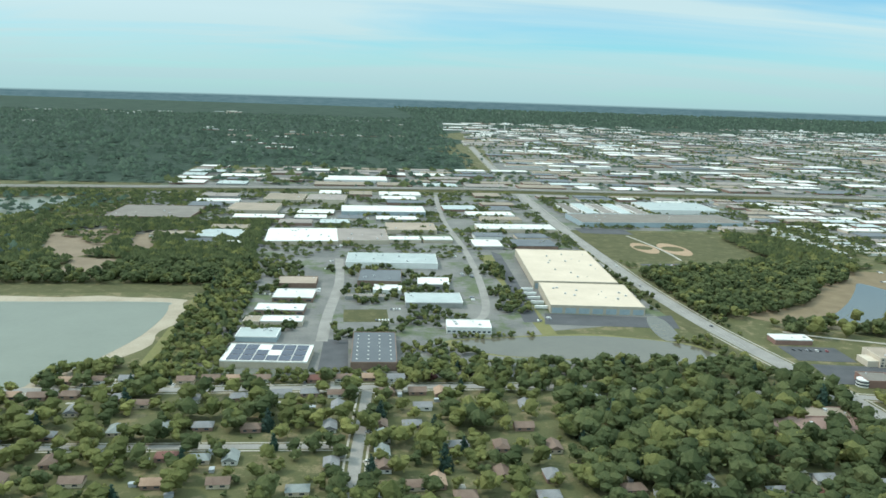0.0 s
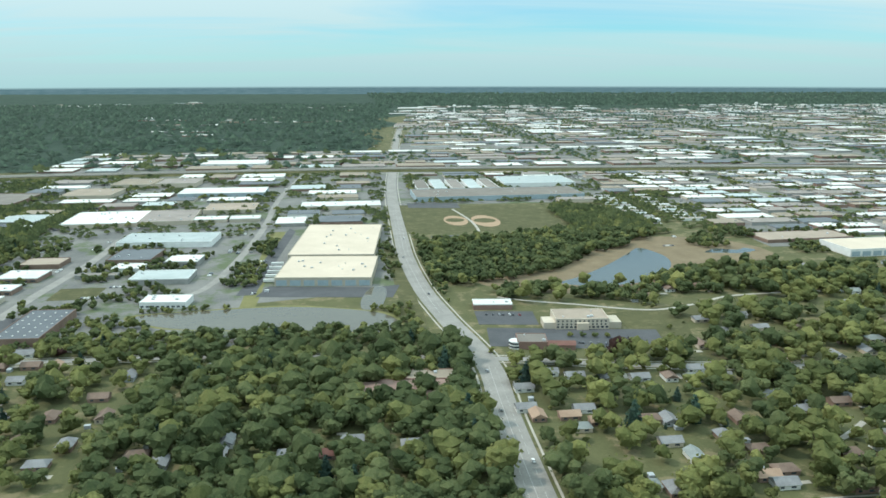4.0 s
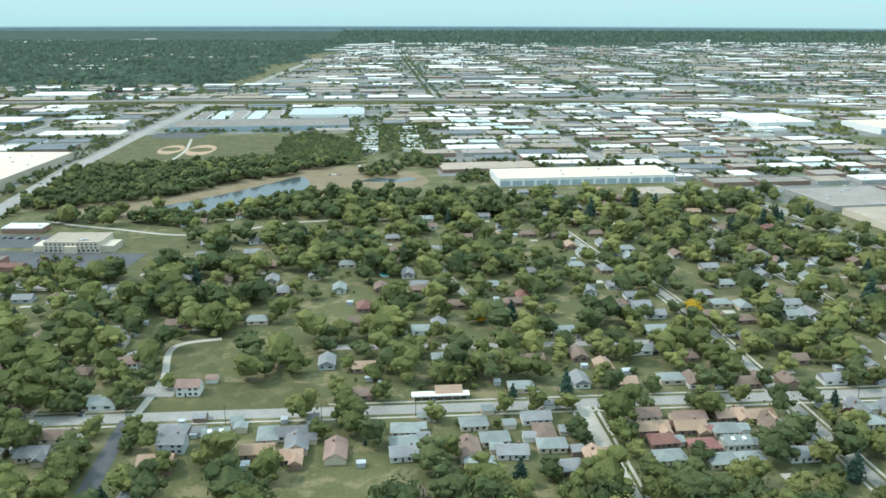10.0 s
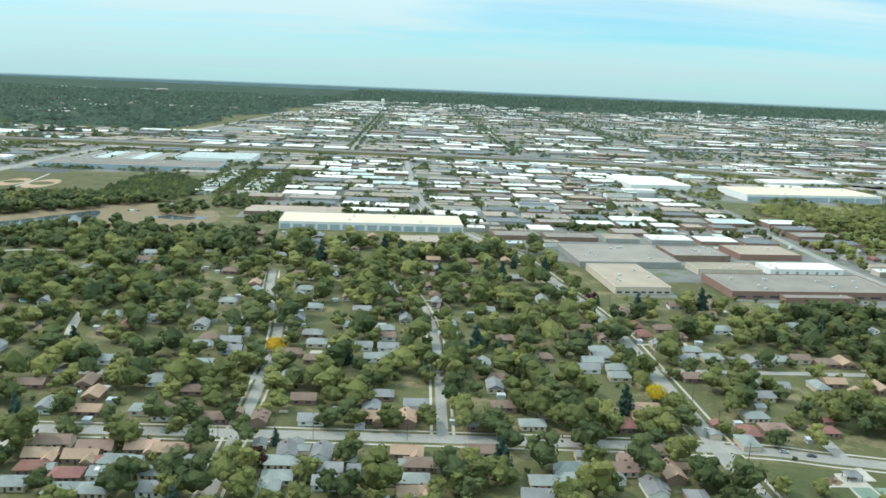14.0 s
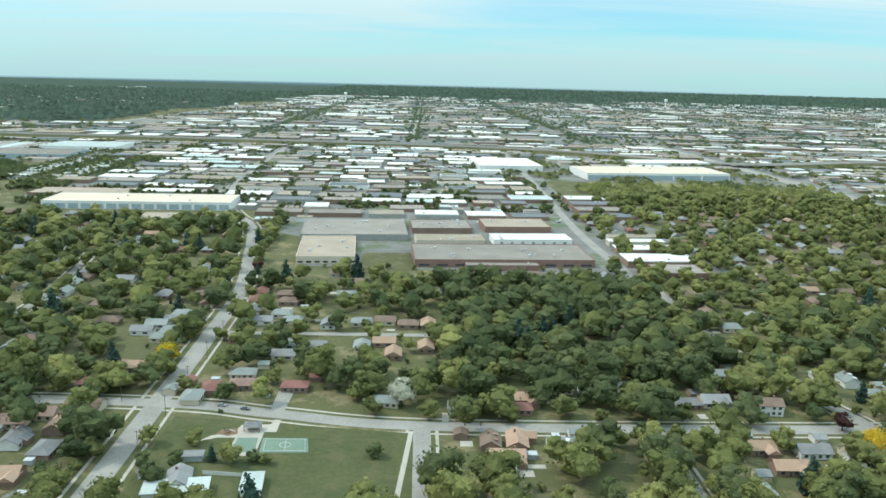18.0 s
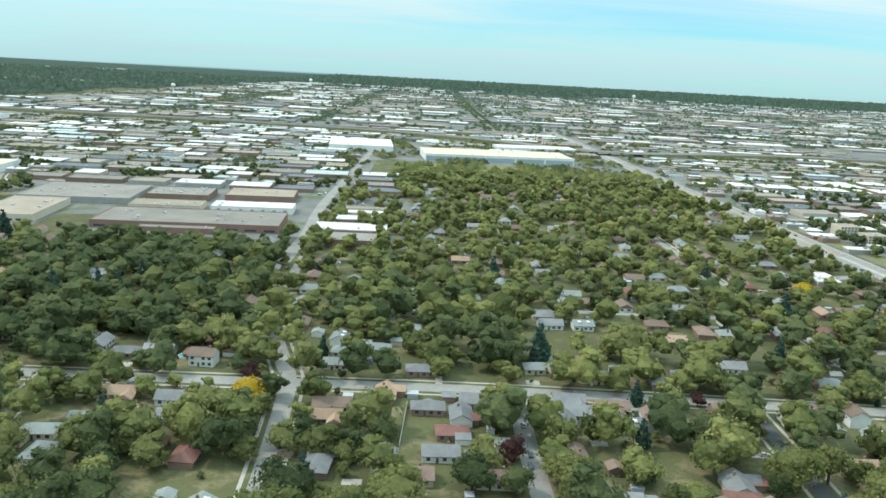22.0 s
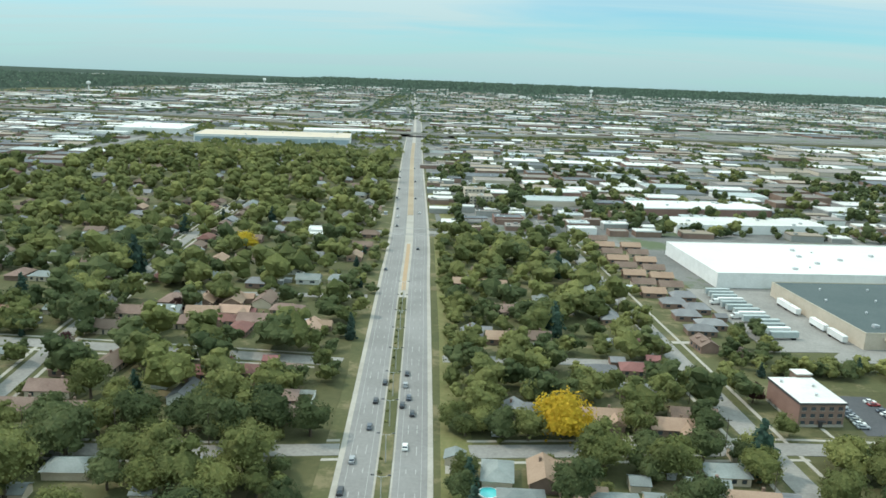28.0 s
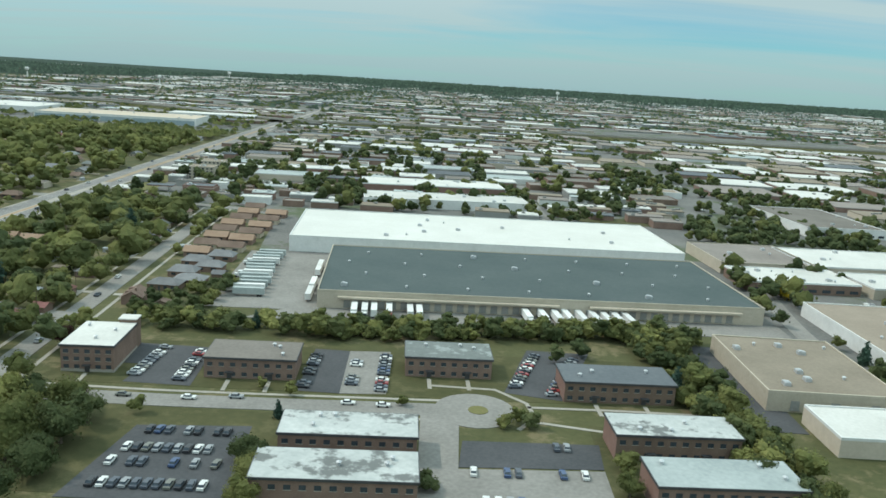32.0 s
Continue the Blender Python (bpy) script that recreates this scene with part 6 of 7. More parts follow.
def crown(lumps, leaves, leaf, tall=1.0, cone=False, seed=0, loose=0.16):
    """A full round crown one metre wide in half: billows of leaves under a coat of leaf clumps. Triangles."""
    r = np.random.RandomState(seed)
    V, F, k = [], [], 0
    C = []
    for i in range(lumps):
        if cone:
            u = (i + 0.5) / lumps
            c, s = np.array([r.uniform(-.08, .08), r.uniform(-.08, .08), 0.15 + 2.2 * u]), 0.62 * (1 - u) + 0.12
        elif i == 0:
            c, s = np.array([0, 0, 0.72 * tall]), 0.80
        else:
            a = 2.399 * i + r.uniform(-.5, .5)
            z = (0.34 + 0.95 * ((i * 0.618 + r.uniform(0, .25)) % 1.0)) * tall
            rad = 0.66 * math.sqrt(max(0.05, 1 - ((z / tall - 0.60) / 0.78) ** 2)) * r.uniform(0.72, 1.12)
            c, s = np.array([math.cos(a) * rad, math.sin(a) * rad, z]), r.uniform(0.22, 0.24 + 2.2 / lumps)
        C.append((c, s))
        v = BALL * (s * r.uniform(0.66, 1.10, (len(BALL), 1))) * (1, 1, 0.85) + c
        V.append(v); F.append(BALL_FACES + k); k += len(v)
    cc, ss = np.array([c for c, _ in C]), np.array([q for _, q in C])
    weight = ss ** 2 / np.sum(ss ** 2)
    made = 0
    for _ in range(leaves * 6):
        if made >= leaves:
            break
        i = r.choice(len(C), p=weight)
        d = r.normal(size=3); d[2] = abs(d[2]) * 1.0 - 0.35
        d /= np.linalg.norm(d)
        p = cc[i] + d * ss[i] * (0.93 + loose * r.uniform() ** 2) * (1, 1, 0.86)
        gap = np.linalg.norm(p - cc, axis=1) / ss
        gap[i] = 9
        if gap.min() < 0.85:
            continue
        n = d + r.normal(size=3) * 0.46 + (0, 0, 0.2)
        n /= np.linalg.norm(n)
        u = np.cross(n, (0.3, 0.5, 0.8)); u /= np.linalg.norm(u)
        w = np.cross(n, u)
        a = leaf * r.uniform(0.5, 1.2)
        q = np.array([p + u * a + w * a * r.uniform(-.4, .4), p + w * a, p - u * a * r.uniform(.6, 1), p - w * a * r.uniform(.6, 1)])
        V.append(q); F.append(np.array([[0, 1, 2], [0, 2, 3]]) + k); k += 4
        made += 1
    return np.concatenate(V), np.concatenate(F)


def tri_mesh(name, V, F, mat, smooth=False, tone=None):
    me = bpy.data.meshes.new(name)
    me.vertices.add(len(V)); me.vertices.foreach_set("co", V.astype(np.float32).ravel())
    me.loops.add(F.size); me.loops.foreach_set("vertex_index", F.astype(np.int32).ravel())
    me.polygons.add(len(F)); me.polygons.foreach_set("loop_start", np.arange(0, F.size, 3, dtype=np.int32))
    me.polygons.foreach_set("use_smooth", np.full(len(F), smooth))
    me.update(calc_edges=True)
    if tone is not None:
        me.attributes.new("tone", "FLOAT", "POINT").data.foreach_set("value", tone.astype(np.float32))
    me.materials.append(mat)
    return me


NEAR = [crown(24, 760, 0.060, t, seed=i, loose=0.36) for i, t in enumerate((1.05, 1.25, 0.95, 1.15))]
MID = [crown(10, 52, 0.110, t, seed=20 + i, loose=0.26) for i, t in enumerate((1.1, 1.25, 0.9, 1.05, 1.0, 1.2))]
CLOSE = [crown(14, 210, 0.084, t, seed=30 + i, loose=0.34) for i, t in enumerate((1.1, 1.25, 0.95, 1.15))]
FAR = [crown(6, 24, 0.135, t, seed=40 + i, loose=0.2) for i, t in enumerate((1.1, 0.9, 1.25, 1.0))]
GROVE = [crown(5, 6, 0.140, t, seed=60 + i, loose=0.2) for i, t in enumerate((1.1, 0.9, 1.2, 1.0))]
BROAD = crown(24, 900, 0.06, 0.72, seed=9, loose=0.36)
OCT = (np.array([[1, 0, 0], [0, 1, 0], [-1, 0, 0], [0, -1, 0], [0, 0, 1], [0, 0, -0.8]], float), np.array([[0, 1, 4], [1, 2, 4], [2, 3, 4], [3, 0, 4]]))
TINY = [(np.concatenate([OCT[0] * (0.8, 0.8, 0.9) + (0, 0, 0.5), OCT[0] * (0.6, 0.7, 0.6) + (0.5, d, 0.4)]), np.concatenate([OCT[1], OCT[1] + 6])) for d in (0.2, -0.3, 0.4)]
DIST = [(np.concatenate([OCT[0] * q + c for q, c in L]), np.concatenate([OCT[1] + 6 * i for i in range(len(L))])) for L in (
    (((.8, .7, .8), (0, 0, .6)), ((.5, .6, .6), (.5, .3, .5)), ((.6, .5, .7), (-.4, -.4, .5)), ((.5, .5, .5), (.1, -.7, .4))),
    (((.7, .8, .7), (0, 0, .5)), ((.6, .5, .5), (.5, -.4, .5)), ((.5, .5, .6), (-.5, .3, .6)), ((.5, .6, .5), (.2, .6, .4))))]
SPRUCE = crown(9, 150, 0.14, cone=True, seed=80, loose=0.26)


class Wood:
    """Many trees gathered into one mesh."""

    def __init__(self):
        self.v, self.f, self.t, self.n = [], [], [], 0

    def add(self, shape, x, y, size, lift, rng_):
        V, F = shape
        a = rng_.uniform(0, 6.283)
        c, s = math.cos(a), math.sin(a)
        q = np.empty_like(V)
        q[:, 0] = (V[:, 0] * c - V[:, 1] * s) * size + x
        q[:, 1] = (V[:, 0] * s + V[:, 1] * c) * size + y
        q[:, 2] = V[:, 2] * size + lift
        self.v.append(q); self.f.append(F + self.n); self.t.append(np.full(len(V), rng_.random())); self.n += len(V)

    def make(self, name, mat, label, smooth=False):
        if self.v:
            tagged(new(name, tri_mesh(name, np.concatenate(self.v), np.concatenate(self.f), mat, smooth, np.concatenate(self.t))), label, "trees", kind="stuff")


trunk_mesh = Geo().tube((0, 0, 0), (0.02, 0, 0.55), 0.075, 0.05, 7).tube((0, 0, 0.45), (0.25, 0.1, 0.95), 0.035, 0.02, 5).tube((0, 0, 0.45), (-0.2, -0.12, 1.0), 0.035, 0.02, 5).mesh("trunk", M["bark"])
KINDS = {}


def tree_kind(key, shape, mat, label):
    me = tri_mesh("crown", *shape, M[mat])
    KINDS[key] = (me, label)


for i in range(4):
    tree_kind(f"green{i}", NEAR[i], "leaf", "broad green deciduous tree beside houses")
    tree_kind(f"fresh{i}", NEAR[i], "leaf_fresh", "broad yellow-green deciduous tree in fresh leaf")
    tree_kind(f"deep{i}", NEAR[i], "leaf_deep", "broad dark green deciduous tree")
tree_kind("yellow", BROAD, "leaf_yellow", "bright golden-yellow broad tree among green ones")
tree_kind("red", NEAR[3], "leaf_red", "dark red-leaved tree beside a street")
tree_kind("white", NEAR[1], "leaf_white", "tree covered in white blossom")
tree_kind("spruce", SPRUCE, "leaf_blue", "tall blue-green conifer beside gardens")


def tree(key, x, y, size, turn=0.0):
    me, label = KINDS[key]
    t = thing("tree", label, "tree", pose(x, y, 0, 0, 0, turn), "trees of the suburb")
    for o in (part("trunk", trunk_mesh, None, t), part("crown", me, None, t)):
        o.scale = (size, size, size)
        if o.data == me:
            o.location = (0, 0, size * (0.13 if key != "spruce" else 0.05))
    return t


for x, y, s in ((944, 427, 7), (1171, 359, 7), (1516, 253, 8), (1856, 464, 8.5), (2032, 200, 11.5), (2420, 372, 5), (801, 425, 5.5)):
    tree("yellow", x, y, s)
tree("white", 1303, 298, 7.5)
for x, y, s in ((1512, 275, 5), (1860, 318, 4.5), (2110, 236, 4.5), (1716, 268, 4), (1735, 300, 4.5), (1832, 262, 4.5), (960, 275, 5), (2136, 190, 4), (1664, 300, 5)):
    tree("red", x, y, s)
TREED = [(944, 427), (1171, 359), (1516, 253), (1856, 464), (2036, 194), (1303, 300)]

# zones: x0, x1, y0, y1, how dense, how near
ZONES = [(-430, 150, 380, 574, 0.5, "mid"), (150, 372, 300, 572, 0.95, "mid"), (400, 640, 320, 535, 0.54, "mid"), (400, 640, 170, 300, 0.6, "mid"), (640, 1175, 170, 400, 0.46, "mid"), (640, 1175, 400, 535, 0.38, "mid"), (560, 1172, 535, 772, 0.40, "mid"), (640, 870, 690, 785, 0.7, "far"),
         (1195, 1330, 140, 540, 0.38, "mid"), (1330, 1482, 140, 300, 0.52, "mid"), (1330, 1485, 300, 530, 0.95, "mid"),
         (1492, 1800, 120, 420, 0.54, "mid"), (1800, 1936, 90, 260, 0.72, "mid"), (1800, 1936, 260, 560, 0.42, "mid"), (1492, 1800, 420, 560, 0.56, "mid"), (1492, 1936, 560, 820, 0.46, "far"), (1545, 1915, 820, 1090, 0.66, "far"), (1994, 2080, 170, 520, 0.66, "mid"), (2005, 2110, 100, 190, 0.15, "mid")]
woods = {}
ncount = 0


def ok_tree(x, y, pad=0.3, house=-0.8):
    return not (taken(x, y, 0.6, 0.6, house) or near_road(x, y, pad) or in_clear(x, y) or water_here(x, y))


SHAPES = {"mid": MID, "far": GROVE, "dist": DIST, "tiny": TINY}
pending = []


def grow(x, y, size, near):
    pending.append((x, y, size, near))


def scatter(x0, x1, y0, y1, dense, near, cell=10.6, s0=4.2, s1=9.2, inside=None):
    y = y0
    while y < y1:
        x = x0
        while x < x1:
            px, py = x + rng.uniform(0, cell), y + rng.uniform(0, cell)
            x += cell
            f = noise.noise((px * 0.026, py * 0.026, 1.0)) * 0.9
            if rng.random() > dense + f * min(0.75, (1 - dense) * 1.9):
                continue
            if inside and not inside(px, py):
                continue
            if ok_tree(px, py):
                grow(px, py, (s0 + (s1 - s0) * rng.random() ** 1.2) * (1.08 if px < 150 and s1 > 8 else 1.3 if px < 800 and s1 > 8 else 1.22 if px < 1480 and s1 > 8 else 1.28 if s1 > 8 and py < 420 and px < 1945 else 1.05), near)
        y += cell


for x0, x1, y0, y1, dense, near in ZONES:
    if dense:
        scatter(x0, x1, y0, y1, dense, near)
        if near == "mid":
            scatter(x0, x1, y0, y1, 0.22, near, 12.0, 1.4, 3.2)


def blob(cx, cy, rx, ry):
    return lambda x, y: ((x - cx) / rx) ** 2 + ((y - cy) / ry) ** 2 < 1 + 0.5 * noise.noise((x * 0.02, y * 0.02, 5))


def within(pts):
    def test(x, y):
        hit = False
        for (x1, y1), (x2, y2) in zip(pts, pts[1:] + pts[:1]):
            if (y1 > y) != (y2 > y) and x < (x2 - x1) * (y - y1) / (y2 - y1) + x1:
                hit = not hit
        return hit
    return test


clump = lambda x, y: noise.noise((x * 0.018, y * 0.018, 8)) > 0.04
scatter(360, 660, 750, 1070, 0.99, "far", 9, 5, 7.9, inside=within([(375, 975), (372, 790), (402, 756), (505, 800), (590, 895), (650, 935), (574, 1045), (490, 990)]))
scatter(560, 830, 930, 1290, 0.97, "far", 9, 5, 7.9, inside=blob(648, 1100, 75, 140))
scatter(700, 830, 1085, 1360, 0.75, "far", 8, 3.0, 5.4)
scatter(690, 830, 905, 1080, 0.8, "far", 9, 3.5, 6.5, inside=clump)
scatter(-470, -130, 905, 1330, 0.95, "far", 9.5, 5, 8, inside=lambda x, y: not any(f(x, y) for f in (within([(-411, 1103), (-440, 1221), (-359, 1274), (-334, 1212), (-330, 1087), (-362, 1033)]), within([(-344, 941), (-352, 1050), (-283, 1035), (-274, 942)]), within([(-302, 1107), (-318, 1213), (-291, 1238), (-264, 1089)]))))
scatter(-300, -120, 890, 1125, 0.95, "far", 9, 5, 7.9, inside=blob(-205, 1000, 90, 95))
scatter(-160, -108, 606, 1010, 0.98, "mid", 8, 3.2, 5.8)
scatter(-170, 60, 589, 606, 0.95, "mid", 8, 3.0, 5.0)
scatter(-430, -150, 560, 640, 0.6, "mid", 9, 4, 7.5)
scatter(500, 640, 690, 760, 0.95, "far", 8.5, 4, 6.5, inside=blob(560, 712, 60, 26))
scatter(430, 520, 690, 740, 0.3, "far", 8)
scatter(-1200, -470, 900, 1690, 0.85, "far", 12, 5, 8)
scatter(-470, -300, 1330, 1690, 0.7, "far", 12, 4, 7)
scatter(-700, -430, 500, 590, 0.6, "mid", 10)
scatter(-130, 190, 1040, 1130, 0.45, "far", 10, 3, 5)
scatter(-100, 190, 690, 1050, 0.85, "far", 8, 2.8, 5.2, inside=clump)
scatter(40, 350, 586, 624, 0.97, "mid", 8.5, 4.2, 6.8)
scatter(95, 200, 700, 712, 0.7, "mid", 6, 2, 3)
scatter(190, 335, 712, 724, 0.98, "mid", 5, 2.4, 3.6)
scatter(296, 345, 640, 690, 0.8, "mid", 7, 2.5, 4)
scatter(45, 110, 600, 680, 0.6, "mid", 9, 3, 5)
scatter(325, 352, 780, 1250, 0.55, "far", 8, 2.5, 4.5)
scatter(372, 384, 700, 1240, 0.6, "far", 8, 2.2, 4)
scatter(2135, 2345, 250, 296, 1.0, "mid", 5.2, 3.0, 4.8, inside=lambda x, y: 252 + (x - 2141) * 0.17 < y < 270 + (x - 2141) * 0.17)
scatter(2318, 2350, 140, 285, 0.98, "mid", 6, 3.2, 5.8, inside=lambda x, y: abs(x - (2326 + (285 - y) * 0.10)) < 9)
scatter(2112, 2140, 250, 330, 0.9, "mid", 8, 3, 5)
scatter(2100, 2150, 100, 150, 0.45, "mid", 13, 4, 7)
scatter(1994, 2090, 90, 150, 0.2, "mid", 13, 3.5, 6.5)
CLEAR.pop()
for x, y, s in ((2296, 262, 4.5), (2286, 254, 4), (2272, 196, 3.4), (2268, 199, 3), (2264, 195, 3), (2196, 208, 2.6), (2232, 206, 2.2), (2091, 178, 8), (2119, 181, 8), (2143, 166, 8), (2134, 156, 8.5), (2054, 205, 9.5), (2042, 178, 9), (2046, 150, 9), (2135, 186, 6.5), (2122, 152, 8), (2128, 174, 7), (2136, 160, 6.5), (2072, 214, 8), (2064, 176, 8), (2030, 158, 8), (2012, 160, 7.5), (2082, 206, 7), (2110, 206, 5), (2108, 160, 7.5), (2198, 158, 4.5), (2199, 140, 5), (2296, 172, 3.8), (2330, 176, 4.2), (2294, 158, 4), (2396, 322, 4.5), (2242, 155, 3.5), (2186, 212, 2.2), (2155, 188, 3), (2144, 179, 5.5), (2124, 188, 6), (2193, 164, 4.5), (2198, 152, 5), (2145, 149, 6.5), (2196, 191, 3), (2341, 280, 7), (2336, 237, 6), (2338, 214, 6), (2315, 289, 5), (2410, 371, 6.5), (2393, 343, 5), (2409, 293, 3.5)):
    grow(x, y, s, "mid")
for x, y, s in ((1214, 256, 4.5), (1233, 238, 6), (1212, 234, 4.5), (1199, 233, 4.5), (1207, 220, 5.5), (1293, 245, 4.5), (1225, 240, 4), (1242, 240, 3.5), (1248, 238, 3), (1201, 313, 3), (1208, 340, 7.5), (1236, 327, 5.5), (1250, 333, 4), (1270, 318, 6.5), (1262, 330, 6), (1284, 305, 4), (1160, 262, 7), (1170, 238, 7), (1152, 300, 6), (1146, 215, 8)):
    grow(x, y, s, "mid")
for x, y in ((470, 590), (480, 588), (490, 586), (500, 584), (420, 552), (432, 549), (446, 546), (560, 600), (398, 560), (540, 560), (2045, 612), (2060, 614)):
    grow(x, y, 3.2, "mid")
for x in range(1216, 1480, 22):
    grow(x + rng.uniform(-5, 5), 577 + rng.uniform(-4, 4), rng.uniform(2.2, 3.4), "mid")
for y in range(160, 370, 9):
    if rng.random() < 0.8:
        grow(1972.5 - (y - 160) * 0.03, y, rng.uniform(0.5, 0.9), "mid")
# the park: shelter, play frame, shed and fences
shelter = thing("park_shelter", "grey hip-roofed park shelter on wooden posts", "shelter", pose(1236, 270, 0.1))
roof = Geo()
roof.v = [(-4, -3, 2.7), (4, -3, 2.7), (4, 3, 2.7), (-4, 3, 2.7), (-1.4, 0, 4.4), (1.4, 0, 4.4)]
roof.f = [(0, 1, 5, 4), (1, 2, 5), (2, 3, 4, 5), (3, 0, 4), (3, 2, 1, 0)]
part("roof", roof, M["shingle_grey"], shelter)
for px in (-3.4, 3.4):
    for py in (-2.4, 2.4):
        part("post", Geo().box(px - 0.12, py - 0.12, 0, px + 0.12, py + 0.12, 2.72), M["bark"], shelter)
part("bench", Geo().box(-2.5, -0.3, 0.4, 2.5, 0.3, 0.5).box(-2.2, -0.2, 0, -2.0, 0.2, 0.4).box(2.0, -0.2, 0, 2.2, 0.2, 0.4), M["bark"], shelter)
frame_ = thing("play_frame", "small climbing frame with a slide on mulch", "play frame", pose(1225, 267, 0.16, 0, 0, 20))
for px in (-1, 1):
    for py in (-1, 1):
        part("post", Geo().tube((px, py, 0), (px, py, 2.6), 0.07, 0.07, 6), M["dark_metal"], frame_)
part("deck", Geo().box(-1, -1, 1.3, 1, 1, 1.4), M["bark"], frame_)
slide = Geo()
slide.v = [(1, -0.3, 1.4), (1, 0.3, 1.4), (3.6, 0.3, 0.15), (3.6, -0.3, 0.15), (1, -0.3, 1.3), (1, 0.3, 1.3), (3.6, 0.3, 0.05), (3.6, -0.3, 0.05)]
slide.f = [(0, 3, 2, 1), (4, 5, 6, 7), (0, 1, 5, 4), (2, 3, 7, 6), (0, 4, 7, 3), (1, 2, 6, 5)]
part("slide", slide, M["metal"], frame_)
shed = thing("long_shed", "long low shed with a pale blue-grey roof", "shed", pose(1246, 219, 0, 0, 0, 95))
part("wall", Geo().box(-7, -4, 0, 7, 4, 2.8), M["siding"], shed)
part("roof", Geo().box(-7.4, -4.4, 2.8, 7.4, 4.4, 3.05), M["teal_roof"], shed)
hut = thing("garden_hut", "small grey hut behind a house", "hut", pose(1217, 242, 0, 0, 0, 5))
part("wall", Geo().box(-4, -2.6, 0, 4, 2.6, 2.5), M["grey_siding"], hut)
part("roof", Geo().box(-4.4, -3, 2.5, 4.4, 3, 2.7), M["shingle_grey"], hut)


def fence(pts, mat, label):
    f = thing("fence", label, "fence", pose(pts[0][0], pts[0][1], 0))
    for (ax, ay), (bx, by) in zip(pts, pts[1:]):
        length = math.hypot(bx - ax, by - ay)
        n = max(1, round(length / 2.4))
        for i in range(n):
            p, q = (ax + (bx - ax) * (i + 0.04) / n - pts[0][0], ay + (by - ay) * (i + 0.04) / n - pts[0][1]), (ax + (bx - ax) * (i + 0.96) / n - pts[0][0], ay + (by - ay) * (i + 0.96) / n - pts[0][1])
            part("panel", ribbon(Geo(), [p, q], 0.08, 0.1, 1.8), mat, f)
            part("post", Geo().box(p[0] - 0.09, p[1] - 0.09, 0, p[0] + 0.09, p[1] + 0.09, 1.95), mat, f)


fence([(1224, 229), (1237, 227.5), (1249, 226)], M["siding"], "white board fence beside a park")
fence([(1921, 208), (1921, 227), (1943, 227), (1943, 199)], M["white_wall"], "white panel fence round a corner garden")
fence([(1584, 257), (1583, 237), (1582, 217)], M["siding"], "white board fence between two gardens")
CLEAR.append((1921, 1944, 198, 227))
CLEAR.append((1727, 1748, 130, 276))
CLEAR.append((2098, 2142, 300, 528))

scatter(1934, 1946, 140, 520, 0.72, "mid", 8, 2.6, 5.2, inside=lambda x, y: not 172 < y < 190 and not 256 < y < 268 and not 196 < y < 230)
for y in range(150, 520, 6):
    if rng.random() < 0.72 and not (179 < y < 196 or 262 < y < 282):
        grow(1995 - (y - 150) * 0.034 + rng.uniform(0, 7), y + rng.uniform(-2, 2), rng.uniform(2.6, 5.2), "mid")
# trees along the streets
for line, half in ROADS:
    if half > 6 or line[0][1] > 700:
        continue
    for side in (-1, 1):
        left = rng.uniform(0, 12)
        for (ax, ay), (bx, by) in zip([q[:2] for q in line], [q[:2] for q in line[1:]]):
            length = math.hypot(bx - ax, by - ay)
            while left < length:
                k, off = left / length, side * (half + rng.uniform(2.5, 7.0))
                px, py = ax + (bx - ax) * k - (by - ay) / length * off, ay + (by - ay) * k + (bx - ax) / length * off
                left += rng.uniform(10, 24)
                if py < 640 and ok_tree(px, py, 1.5) and rng.random() < (0.25 if 1990 < px < 2112 and py < 200 or 1830 < px < 1940 and py > 250 else 0.6) and not (2112 < px < 2330 and py < 262):
                    grow(px, py, rng.uniform(4.2, 8.2), "mid")
            left -= length
# trees between the sheds of the estates
scatter(820, 1500, 860, 1700, 0.95, "far", 8, 2.7, 5.4, inside=clump)
scatter(-420, 360, 1120, 1740, 0.95, "far", 11, 3.3, 6.7, inside=clump)
scatter(400, 900, 1260, 1700, 0.95, "far", 10, 3.3, 6.2, inside=clump)
scatter(2420, 3300, 520, 1480, 0.95, "far", 10, 3.1, 6.2, inside=clump)
scatter(1500, 2420, 1100, 1700, 0.7, "far", 10, 3.3, 6.7, inside=clump)
scatter(1950, 2420, 560, 1100, 0.7, "far", 9, 3.3, 6.7, inside=clump)
scatter(2400, 3000, 100, 520, 0.95, "far", 10, 3.1, 6.2, inside=clump)


def grow_far(n, x0, x1, y0, y1, s0, s1, keep, grid=None):
    for _ in range(n):
        x, y = rng.uniform(x0, x1), rng.uniform(y0, y1)
        if keep(x, y):
            pending.append((x, y, rng.uniform(s0, s1), "dist" if y < 2700 else "tiny"))


